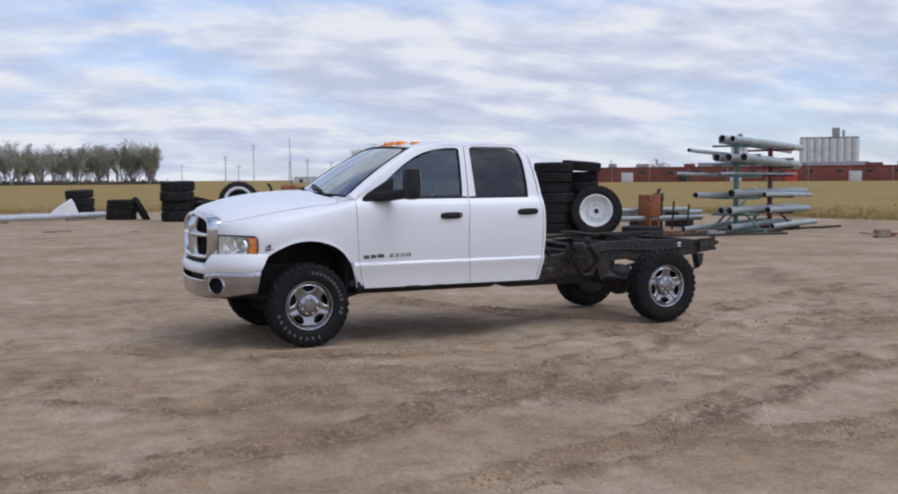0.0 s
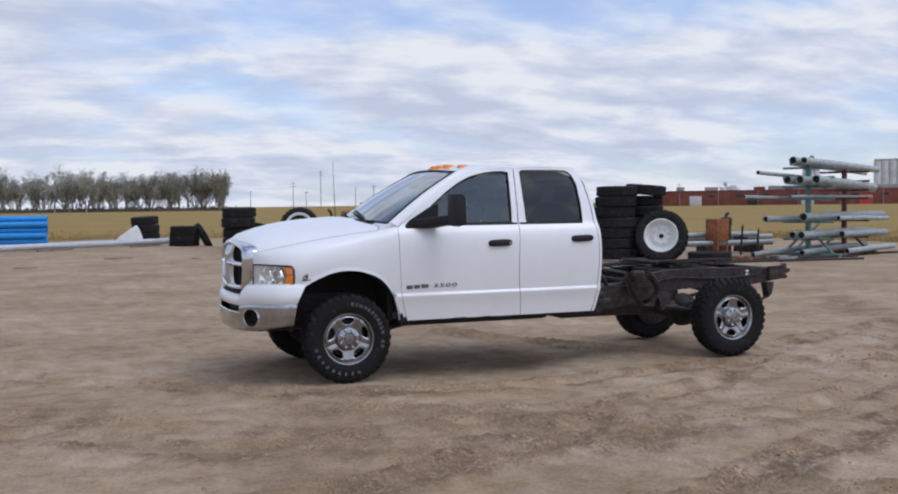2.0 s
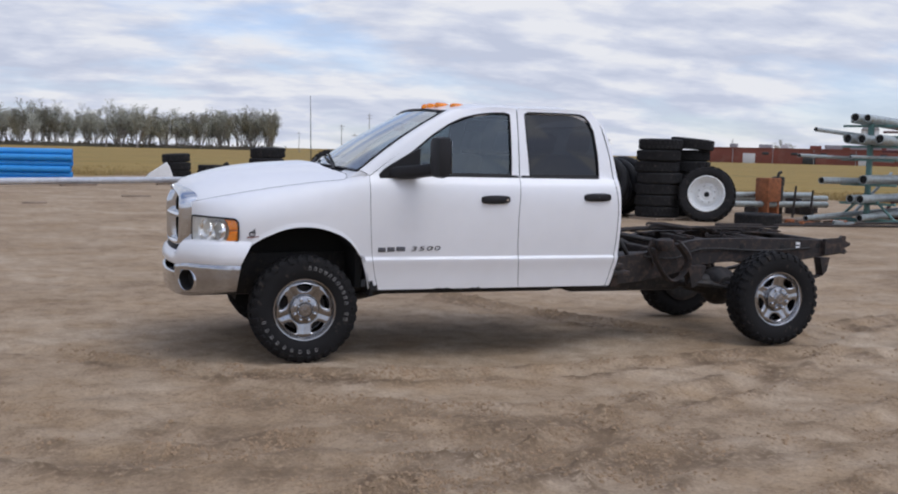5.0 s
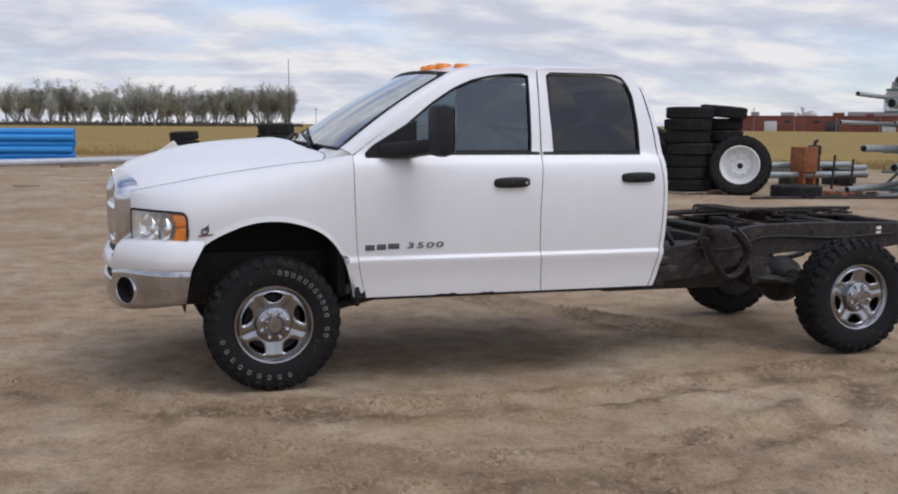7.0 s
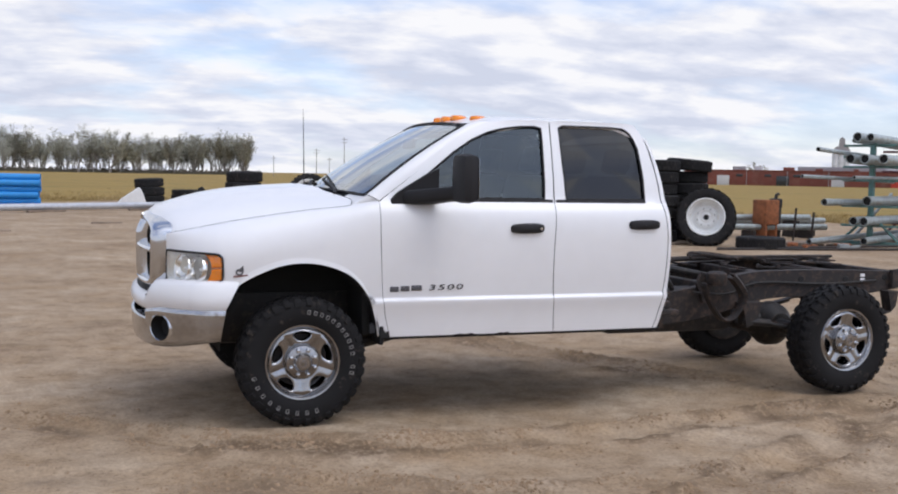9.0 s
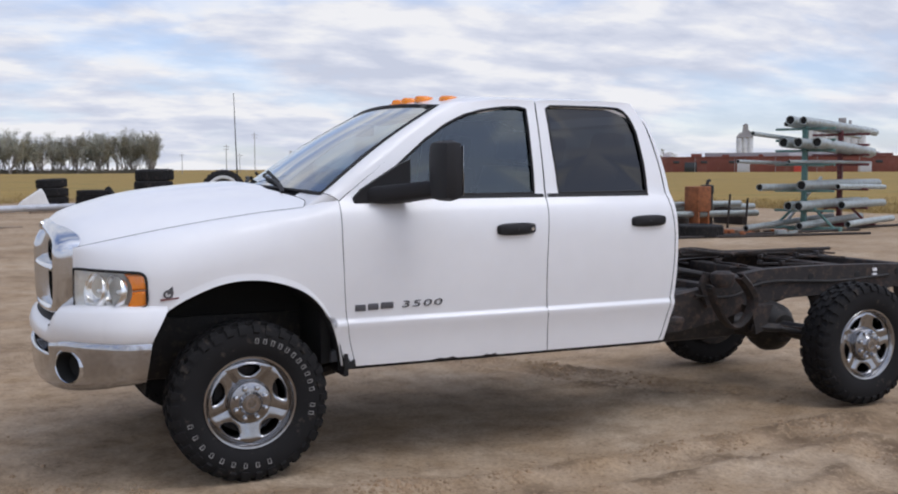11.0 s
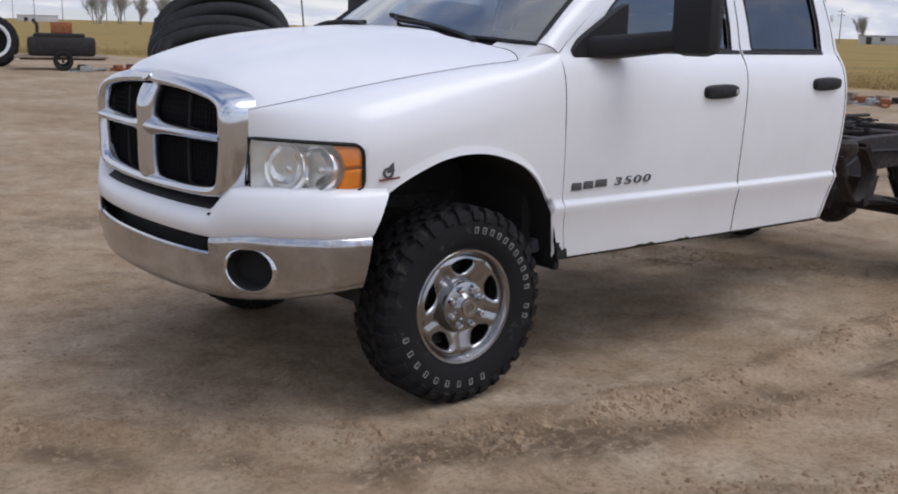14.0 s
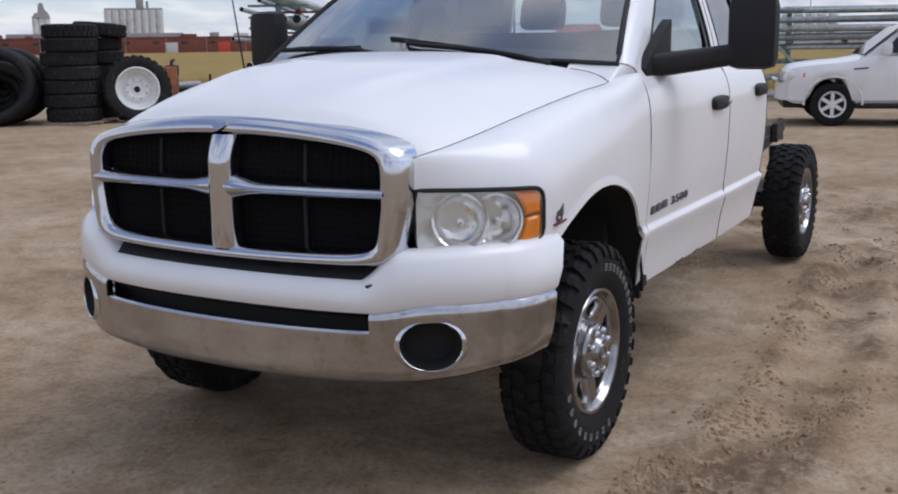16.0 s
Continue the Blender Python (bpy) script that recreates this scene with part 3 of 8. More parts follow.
def fender_y(x, z):
    w, ys, zs = curve(PLAN, x), curve(SEAM_Y, x), curve(SEAM_Z, x)
    z0 = ease(1.02, 1.15, (x + 0.72) / 1.3)
    if z <= z0:
        return max(ys, w * min(1.0, curve(SIDE, z) / 0.974))
    u = min(1, (z - z0) / (zs - z0))
    top = w * min(1.0, curve(SIDE, z0) / 0.974)
    y = ys + max(0, top - ys) * math.sqrt(max(0, 1 - u**2.3))
    k = max(0, min(1, (x - 0.12) / 0.34)) * (1 - u**6)
    return y * (1 - k) + k * max(ys, wide(x, z))


def panel(a, b, z0, z1, s, cols=14, rows=26, gap=0.0017):
    """A body side panel between two upright seams."""
    V, F = [], []
    zs = sorted([z0 + (z1 - z0) * j / rows for j in range(rows + 1)] + [0.770, 0.775, 0.780, 0.785, 0.791, 0.797, 0.802, 0.808])
    rows = len(zs) - 1
    for z in zs:
        xa, xb = curve(a, z) + gap, curve(b, z) - gap
        for i in range(cols + 1):
            x = xa + (xb - xa) * i / cols
            V.append((x, s * wide(x, z), z))
    for j in range(rows):
        for i in range(cols):
            q = (j * (cols + 1) + i, j * (cols + 1) + i + 1, (j + 1) * (cols + 1) + i + 1, (j + 1) * (cols + 1) + i)
            F.append(q if s < 0 else tuple(reversed(q)))
    return V, F


def outline(segs, n=14):
    """A closed outline out of four lines that follow one another, evenly stepped along each."""
    out = []
    for seg in segs:
        out += [tuple(p) for p in resample([(*p, 0) for p in seg], n + 1)][:-1]
    return [(p[0], p[1]) for p in out]


def on_side(pts, s, inset=0.0):
    return [(x, s * (wide(x, z) - inset), z) for x, z in pts]


FRONT_WIN = [
    [(0.640, 1.428), (0.9, 1.428), (1.618, 1.428)],
    [(1.618, 1.428), (1.632, 1.65), (1.648, 1.90)],
    [(1.648, 1.90), (1.640, 1.912), (1.50, 1.908), (1.376, 1.892), (1.26, 1.862), (1.143, 1.812), (1.0, 1.722)],
    [(1.0, 1.722), (0.834, 1.594), (0.640, 1.428)],
]
FRONT_FRAME = [
    [(0.486, 1.405), (0.9, 1.405), (1.680, 1.405)],
    [(1.680, 1.405), (1.695, 1.65), (1.711, 1.952)],
    [(1.711, 1.952), (1.60, 1.956), (1.45, 1.952), (1.33, 1.938), (1.22, 1.905), (1.10, 1.850), (0.955, 1.755)],
    [(0.955, 1.755), (0.75, 1.60), (0.486, 1.405)],
]
REAR_WIN = [
    [(1.776, 1.428), (2.0, 1.428), (2.372, 1.430)],
    [(2.372, 1.430), (2.374, 1.60), (2.362, 1.78), (2.335, 1.86), (2.300, 1.900)],
    [(2.300, 1.900), (2.27, 1.915), (2.20, 1.920), (2.0, 1.922), (1.80, 1.922), (1.780, 1.905)],
    [(1.780, 1.905), (1.774, 1.70), (1.776, 1.428)],
]
REAR_FRAME = [
    [(1.690, 1.405), (2.0, 1.405), (2.497, 1.405)],
    [(2.497, 1.405), (2.478, 1.60), (2.440, 1.80), (2.40, 1.90), (2.36, 1.948)],
    [(2.36, 1.948), (2.30, 1.955), (2.20, 1.957), (2.0, 1.957), (1.80, 1.956), (1.721, 1.952)],
    [(1.721, 1.952), (1.704, 1.70), (1.690, 1.405)],
]


def window_frame(outer, inner, s):
    o, i = outline(outer), outline(inner)
    mid = [(a[0] * 0.5 + b[0] * 0.5, a[1] * 0.5 + b[1] * 0.5) for a, b in zip(o, i)]
    lip = [(a[0] * 0.06 + b[0] * 0.94, a[1] * 0.06 + b[1] * 0.94) for a, b in zip(o, i)]
    return loft([on_side(o, s), on_side(mid, s), on_side(lip, s, 0.001), on_side(i, s, 0.016)], flipped=s > 0)


def door(truck, s, front):
    a, b = (FRONT_SEAM, SPLIT_SEAM) if front else (SPLIT_SEAM, REAR_SEAM)
    frame_, win = (FRONT_FRAME, FRONT_WIN) if front else (REAR_FRAME, REAR_WIN)
    d = part("front_door" if front else "rear_door", merge(panel(a, b, 0.548, 1.405, s), window_frame(frame_, win, s)), WHITE, truck)
    thick(d, 0.014)
    seam = SPLIT_SEAM if front else REAR_SEAM
    part("door_gap", tube([(curve(seam, z), s * (wide(curve(seam, z), z) + 0.0005), z) for z in [0.55 + (1.39 if front else 0.85) * k / 40 for k in range(41)]], 0.0019, 6), GAP, d)
    loop = outline(win)
    pane = on_side(loop, s, 0.017)
    mid = Vector((sum(p[0] for p in pane), sum(p[1] for p in pane), sum(p[2] for p in pane))) / len(pane)
    part("window_pane", (pane + [tuple(mid)], [((i + 1) % len(pane), i, len(pane)) if s < 0 else (i, (i + 1) % len(pane), len(pane)) for i in range(len(pane))]), SIDE_GLASS if front else TINTED, d, "clear side glass reflecting clouds" if front else "dark tinted side glass")
    part("window_seal", tube(on_side(loop, s, 0.004), 0.008, 6, closed=True), BLACK, d)
    x0, x1 = (0.60, 1.672) if front else (1.697, 2.372)
    part("belt_moulding", loft([on_side([(x0 + (x1 - x0) * k / 12, z) for k in range(13)], s, -o) for z, o in ((1.407, 0.001), (1.410, 0.006), (1.424, 0.006), (1.430, -0.006))], closed=False, flipped=s > 0), BLACK, d)
    hx, hz = (1.468, 1.238) if front else (2.335, 1.262)
    w = wide(hx, hz)
    rim = [(hx + 0.118 * c * abs(c) ** -0.35 if abs(c) > 1e-6 else hx, hz + 0.033 * q * abs(q) ** -0.5 if abs(q) > 1e-6 else hz) for c, q in ((math.cos(2 * math.pi * k / 28), math.sin(2 * math.pi * k / 28)) for k in range(28))]
    shell = [[(hx + (x - hx) * f, s * (w + o), hz + (z - hz) * f + 0.02 * (x - hx)) for x, z in rim] for f, o in ((1.0, -0.01), (1.0, 0.008), (0.90, 0.024), (0.6, 0.031), (0.02, 0.033))]
    h = part("door_handle", loft(shell, flipped=s > 0), BLACK, d, "black plastic pull handle")
    if front and s < 0:
        part("key_lock", moved(lathe([(0.0, -0.037), (0.010, -0.037), (0.012, -0.030)], 14), Matrix.Translation((hx + 0.085, -w, hz))), CHROME, d)
    return d


def hood_edge(v):
    """The rear edge of the hood, from the middle (0) to its rounded corner (1)."""
    x = 0.115 + 0.285 * v**2.2 - 0.095 * max(0, (v - 0.85) / 0.15) ** 2
    z = curve(SEAM_Z, x)
    return (x, v * curve(SEAM_Y, x), z + (curve(CREST_Z, x) - z) * (1 - v**2.9))


def arch_line(n):
    pts = [(-0.405, 0.884), (-0.36, 0.916), (-0.281, 0.958), (-0.15, 1.008), (-0.014, 1.026), (0.13, 1.010), (0.28, 0.952), (0.378, 0.860), (0.438, 0.750), (0.472, 0.64), (0.488, 0.548)]
    return resample([(*p, 0) for p in spline(pts, 80)], n)


def welded(vf, d=0.0006):
    bm = bmesh.new()
    vs = [bm.verts.new(v) for v in vf[0]]
    for f in vf[1]:
        bm.faces.new([vs[i] for i in f])
    bmesh.ops.remove_doubles(bm, verts=bm.verts[:], dist=d)
    bm.verts.index_update()
    out = [tuple(v.co) for v in bm.verts], [tuple(v.index for v in f.verts) for f in bm.faces]
    bm.free()
    return out


def lamp_top(x):
    """Upper edge of the headlamp: it falls a little towards the rear and rounds off into the end."""
    z = 1.089 - 0.050 * max(0, x + 0.84) ** 1.4
    r = 0.045
    d = max(0, min(r, x + 0.4925 + r))
    return z - (r - math.sqrt(r * r - d * d))


def drawn_back(root, k):
    """Shortens the nose: what lies ahead of the wheel arch moves back by a share of its overhang."""
    for ob in [root, *root.children_recursive]:
        for v in ob.data.vertices:
            if v.co.x < -0.40:
                v.co.x = -0.40 + (v.co.x + 0.40) * k
    return root


def fender(truck, s):
    n, rows = 44, 90
    rise = [0.5 * j / rows + 0.5 * math.sin(j / rows * math.pi / 2) for j in range(rows + 1)]
    bottom = [(p[0], p[1]) for p in arch_line(n - 6)] + [(0.488 + 0.065 * k / 6, 0.548) for k in range(1, 7)]
    V, F = [], []
    for i, (xb, zb) in enumerate(bottom):
        f = i / (n - 1)
        xt = -0.405 + (0.475 + 0.405) * f
        zt = curve(SEAM_Z, xt)
        for j in range(rows + 1):
            u = rise[j]
            z = zb + (zt - zb) * u
            x = xb + (xt - xb) * u
            k = max(0, (f - 0.7) / 0.3)
            x = x * (1 - k) + k * (x if i < n - 1 else curve(FRONT_SEAM, z) - 0.0017)
            if i > n - 12:
                x = min(x, curve(FRONT_SEAM, z) - 0.0017 - 0.0045 * (n - 1 - i))
            y = fender_y(x, z)
            if i < n - 6:
                y += 0.006 * max(0, 1 - u * 9) * (1 - ease(0, 1, (i - (n - 16)) / 9))
            V.append((x, s * y, z))
    for i in range(n - 1):
        for j in range(rows):
            a = i * (rows + 1) + j
            q = (a, a + rows + 1, a + rows + 2, a + 1)
            F.append(q if s < 0 else tuple(reversed(q)))
    steps = [-0.872 + 0.335 * i / 14 for i in range(15)] + [-0.531, -0.524, -0.516, -0.509, -0.503, -0.498, -0.4945, -0.4925, -0.4915, -0.47, -0.45, -0.43, -0.405]
    nose, cols = [], len(steps) - 1
    def crown_line(x):
        return 1.095 - 0.050 * (x + 0.84) ** 1.4 if x > -0.84 else 1.095

    end_z = [0.884 + (curve(SEAM_Z, -0.405) - 0.884) * q for q in rise]
    cut = next(j for j, z in enumerate(end_z) if z >= crown_line(-0.405) + 0.004)
    lift = end_z[cut] - crown_line(-0.405)
    for x in steps:
        zb = lamp_top(x) + 0.005 if x < -0.492 else 0.884
        zm, zt = crown_line(x) + lift, curve(SEAM_Z, x)
        for j in range(rows + 1):
            z = zb + (zm - zb) * rise[j] / rise[cut] if j < cut else zm + (zt - zm) * (rise[j] - rise[cut]) / (1 - rise[cut])
            y = fender_y(x, z) + 0.006 * max(0, 1 - rise[j] * 9) * max(0, (x + 0.47) / 0.065)
            nose.append((x, s * y, z))
    NF = []
    for i in range(cols):
        for j in range(rows):
            a = i * (rows + 1) + j
            q = (a, a + rows + 1, a + rows + 2, a + 1)
            NF.append(q if s < 0 else tuple(reversed(q)))
    f = part("front_fender", welded(merge((V, F), (nose, NF))), WHITE, truck, angle=50)
    thick(f, 0.010)
    ridge = [(-0.862 + (0.475 + 0.862) * k / 50) for k in range(51)]
    part("hood_gap", tube([(x, s * (curve(SEAM_Y, x) - 0.001), curve(SEAM_Z, x) + 0.0005) for x in ridge if x < 0.300] + [tuple(Vector((p[0] + 0.001, s * p[1], p[2] + 0.0005))) for p in (hood_edge(1.0 - 0.02 * k) for k in range(10))], 0.0016, 6), GAP, f)
    part("door_gap", tube([(curve(FRONT_SEAM, z), s * (wide(curve(FRONT_SEAM, z), z) + 0.0005), z) for z in [0.55 + 0.85 * k / 30 for k in range(31)]], 0.0019, 6), GAP, f)
    part("cap_gap", tube([(x, s * (fender_y(x, 0.889) - 0.001), 0.887) for x in [-0.505 + 0.092 * k / 8 for k in range(9)]], 0.0048, 6), GAP, f)
    line = [(-0.52, 0.50), (-0.505, 0.62), (-0.473, 0.747), (-0.44, 0.83)] + [(p[0], p[1]) for p in arch_line(30)] + [(0.492, 0.535)]
    rings = [[(x, s * (0.955 if k else 0.955), z) if k == 0 else (x * g, s * y, 0.5 + (z - 0.5) * g) for x, z in line] for k, (y, g) in enumerate(((0.955, 1.0), (0.93, 1.0), (0.60, 1.02), (0.42, 1.02)))]
    well = loft(rings, closed=False, flipped=s < 0)
    k = len(well[0]) - len(line)
    well[1].append(tuple(range(k, k + len(line))))
    part("wheel_well", well, GAP, f, "black wheel-well liner")
    part("mud_flap", block(0.486, 0.515, min(s * 0.72, s * 0.94), max(s * 0.72, s * 0.94), 0.50, 0.62, 0.008), BLACK, f)
    w = fender_y(-0.36, 0.99)
    part("engine_badge", merge(plate([(-0.428, 0.946), (-0.340, 0.953), (-0.340, 0.960), (-0.428, 0.953)], (s * (w - 0.012), s * (w + 0.002)))), RED_BADGE, f, "small red and grey badge bar")
    part("badge_mark", moved(merge(lathe([(0.014, 0.0), (0.014, -0.004), (0.026, -0.004), (0.026, 0.0)], 20), plate([(-0.005, 0.0), (0.028, 0.006), (0.024, 0.05), (0.004, 0.03)], (-0.006, 0.0))), Matrix.Translation((-0.390, s * (w - 0.004), 0.975)) @ Matrix.Diagonal((0.92, 1 if s < 0 else -1, 0.80, 1))), BADGE, f, "round grey engine mark")
    return drawn_back(f, 0.885)


def lamp_low(x):
    """Lower edge of the headlamp: two shallow lobes, rising towards the rear."""
    t = (x + 0.838) / 0.340
    return 0.899 + 0.013 * math.exp(-(((t - 0.46) / 0.07) ** 2)) + 0.012 * math.exp(-((t / 0.10) ** 2)) + 0.030 * max(0, (t - 0.62) / 0.38) ** 2


def lamp(truck, s):
    """Headlamp: hazed housing, two faceted bowls, an amber corner and a clouded lens."""
    xs = [-0.838 + 0.300 * i / 20 for i in range(21)] + [-0.531, -0.523, -0.515, -0.508, -0.502, -0.498]
    last = len(xs) - 1

    def face(x, z, o=0.0):
        return (x - o * 0.7, s * (curve(PLAN, x) * 0.998 + o * 0.5), z)

    def sheet(bulge, edge, n=8):
        rows = []
        for j in range(n + 1):
            row = []
            for i, x in enumerate(xs):
                a, b = lamp_low(x), lamp_top(x)
                rim = min(1, 4.0 * min(j / n, 1 - j / n)) * min(1, i / 3, (last - i) / 3)
                row.append(face(x, a + (b - a) * j / n, edge + (bulge - edge) * math.sin(rim * math.pi / 2)))
            rows.append(row)
        return loft(rows, closed=False, flipped=s > 0)

    base = part("headlamp", sheet(-0.060, -0.004), HAZE, truck, "hazy clear headlamp with amber corner")
    cover = part("lens", sheet(0.020, 0.003), LENS, base, "clouded plastic lens")
    cover.visible_shadow = False
    aim = Vector((-0.88, s * 0.42, 0.20)).normalized()
    glint = random.Random(6)
    turn = aim.to_track_quat("Z", "Y").to_matrix().to_4x4()
    for cx, r in ((-0.755, 0.092), (-0.664, 0.084)):
        c = Vector(face(cx, 0.992, -0.010))
        bowl = [(r * 0.86, -0.004), (r * 0.74, -0.030), (r * 0.55, -0.040), (r * 0.30, -0.054), (0.0, -0.056)]
        V, F = lathe(bowl, 22, "z")
        V = [(x + glint.uniform(-0.001, 0.001), y + glint.uniform(-0.001, 0.001), z + glint.uniform(-0.003, 0.003)) for x, y, z in V]
        part("reflector", moved((V, F), Matrix.Translation(c) @ turn @ Matrix.Rotation(cx * 9, 4, "Z")), REFLECT, base, angle=60)
        part("bowl_ring", moved(lathe([(r * 1.02, -0.030), (r * 1.00, 0.000), (r * 0.97, 0.004), (r * 0.94, 0.002), (r * 0.86, -0.006)], 30, "z"), Matrix.Translation(c) @ turn), REFLECT, base)
        part("bulb_shield", moved(lathe([(0.0, -0.020), (0.009, -0.023), (0.013, -0.032), (0.013, -0.055)], 14, "z"), Matrix.Translation(c) @ turn), REFLECT, base)
    # amber corner, its front edge curved round the rear bowl, split by a fine line
    n = 8
    for low_half in (True, False):
        rows = []
        for j in range(n + 1):
            row = []
            for i in range(9):
                q = i / 8
                v = (0.03 + 0.455 * j / n) if low_half else (0.515 + 0.45 * j / n)
                x = -0.620 + 0.045 * (1 - (2 * (v - 0.5)) ** 2) * (1 - q) + 0.114 * q
                a, b = lamp_low(x), lamp_top(x)
                row.append(face(x, a + (b - a) * v, 0.001 if 0 < j < n and 0 < i < 8 else -0.012))
            rows.append(row)
        part("turn_signal", loft(rows, closed=False, flipped=s > 0), AMBER, base, "amber turn signal")
    rim = [face(x, lamp_low(x) - 0.002, 0.001) for x in xs] + [face(xs[-1] + 0.004, z, 0.002) for z in (0.95, 1.0, 1.03)] + [face(x, lamp_top(x) + 0.002, 0.002) for x in reversed(xs)] + [face(xs[0] - 0.004, z, 0.002) for z in (1.05, 0.95)]
    part("lamp_seal", tube(rim, [0.003 if k < len(xs) else 0.0075 if k < 2 * len(xs) + 3 else 0.003 for k in range(len(rim))], 6, closed=True), GAP, base)
    return drawn_back(base, 0.885)


BUMP = [(-1.000, 0.0), (-0.995, 0.18), (-0.978, 0.36), (-0.945, 0.53), (-0.895, 0.67), (-0.83, 0.775), (-0.745, 0.865), (-0.64, 0.930), (-0.52, 0.965), (-0.38, 0.982)]
BUMP_LINE = resample([(*p, 0) for p in spline(BUMP, 200)], 121)


def bumper_ring(zs, offs, keep=None, end=lambda z: -0.40):
    """Both halves of the bumper's skin: a line round the nose for each height, set back by an offset."""
    pts = [(p[0], p[1]) for p in BUMP_LINE]
    rings = []
    for k, _ in enumerate(zs):
        ring = []
        for s in (1, -1):
            seq = list(enumerate(pts))
            if s == 1:
                seq = seq[::-1]
            for i, (x, y) in seq:
                if s == -1 and i == 0:
                    continue
                z = zs[k](y) if callable(zs[k]) else zs[k]
                o = offs[k](y) if callable(offs[k]) else offs[k]
                a, b = pts[max(i - 1, 0)], pts[min(i + 1, len(pts) - 1)]
                t = Vector((b[0] - a[0], b[1] - a[1])).normalized()
                xx, yy = x + t.y * o, y - t.x * o
                f = i / (len(pts) - 1)
                xx = xx if f < 0.75 else xx + (f - 0.75) / 0.25 * (end(z) - (-0.38))
                ring.append((xx, s * yy, z))
        rings.append(ring)
    return rings


def ease(a, b, t):
    t = max(0, min(1, t))
    return a + (b - a) * t * t * (3 - 2 * t)


def front_bumper(truck):
    cap_top = lambda y: ease(0.812, 0.900, (y - 0.52) / 0.13) + 0.015 * max(0, (y - 0.65) / 0.3)
    seam = lambda y: ease(0.724, 0.752, (y - 0.55) / 0.2)
    slant = lambda z: -0.396 - 0.557 * max(0, 0.895 - max(z, 0.746)) - 0.19 * max(0, 0.746 - z)
    tops = [seam, lambda y: seam(y) + 0.012, lambda y: seam(y) * 0.6 + cap_top(y) * 0.4, lambda y: seam(y) * 0.15 + cap_top(y) * 0.85, cap_top, lambda y: cap_top(y) + 0.006]
    offs = [0.004, -0.006, -0.010, 0.004, lambda y: 0.028, lambda y: 0.075]
    cap = part("bumper_cap", loft(bumper_ring(tops, offs, end=slant), closed=False, flipped=True), WHITE, truck, "white plastic upper bumper cover with a scuff", angle=50)
    thick(cap, 0.006)
    low = lambda y: 0.488 + 0.022 * (y / 0.97) ** 2 + 0.045 * (y / 0.97) ** 6
    slot0 = lambda y: 0.652 + 0.006 * min(1, (y / 0.56) ** 2)
    zs = [lambda y: low(y) + 0.004, low, lambda y: low(y) + 0.010, lambda y: low(y) + 0.030, *[(lambda y, q=q: low(y) + 0.030 + (slot0(y) - low(y) - 0.030) * (q + 1) / 9) for q in range(8)], slot0, *[(lambda y, q=q: slot0(y) + (seam(y) - 0.014 - slot0(y)) * (q + 1) / 4) for q in range(4)], lambda y: seam(y) - 0.004]
    os_ = [0.06, 0.030, 0.014, 0.006, 0.004, 0.002, 0.0, -0.001, -0.002, -0.003, -0.004, -0.005, -0.005, -0.006, -0.006, -0.007, -0.006, 0.004]
    V, F = loft(bumper_ring(zs, os_, end=lambda z: slant(z) + 0.004), closed=False, flipped=True)
    keep = []
    for f in F:
        c = sum((Vector(V[i]) for i in f), Vector()) / 4
        slot = abs(c.y) < 0.555 and slot0(abs(c.y)) < c.z < 0.73
        away = Vector((c.x, abs(c.y), c.z)) - Vector((-0.866, 0.735, 0.624))
        fog = (math.hypot(away.x, away.y) / 0.106) ** 2 + (away.z / 0.080) ** 2 < 1
        if not slot and not fog:
            keep.append(f)
    chrome = part("chrome_bumper", (V, keep), DULL_CHROME, truck, "chrome lower bumper bar with road film", angle=50)
    thick(chrome, 0.005)
    lip = []
    for f_ in range(41):
        y = -0.575 + 1.15 * f_ / 40
        x = curve([(p[1], p[0]) for p in BUMP_LINE], abs(y))
        lip.append((x + 0.004, y, 0.650 + 0.005 * (y / 0.56) ** 2 if abs(y) < 0.56 else 0.662))
    lip = [(curve([(p[1], p[0]) for p in BUMP_LINE], 0.575) + 0.004, -0.578, 0.715)] + [(curve([(p[1], p[0]) for p in BUMP_LINE], 0.575) + 0.004, -0.582, 0.685)] + lip + [(lip[-1][0], 0.582, 0.685), (lip[-1][0], 0.578, 0.715)]
    part("intake_lip", tube(lip, 0.010, 8), CHROME, chrome)
    # near-black sheet behind the slot stands in for the shade inside it
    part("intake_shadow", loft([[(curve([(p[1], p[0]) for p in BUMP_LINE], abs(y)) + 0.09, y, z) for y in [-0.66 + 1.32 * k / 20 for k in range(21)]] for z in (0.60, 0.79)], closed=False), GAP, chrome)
    part("intake_slat", tube([(curve([(p[1], p[0]) for p in BUMP_LINE], abs(y)) + 0.06, y, 0.69) for y in [-0.57 + 1.14 * k / 20 for k in range(21)]], 0.006, 6), BLACK, chrome)
    pad = part("step_pad", loft([[(curve([(p[1], p[0]) for p in BUMP_LINE], abs(y)) + o, y, z + 0.012 * (y / 0.64) ** 2 * (o > 0.05)) for y in [-0.645 + 1.29 * k / 28 for k in range(29)]] for o, z in ((0.026, 0.810), (0.030, 0.820), (0.042, 0.824), (0.075, 0.837), (0.110, 0.856), (0.20, 0.872))], closed=False), PAD, truck, "black plastic step pad on the bumper")
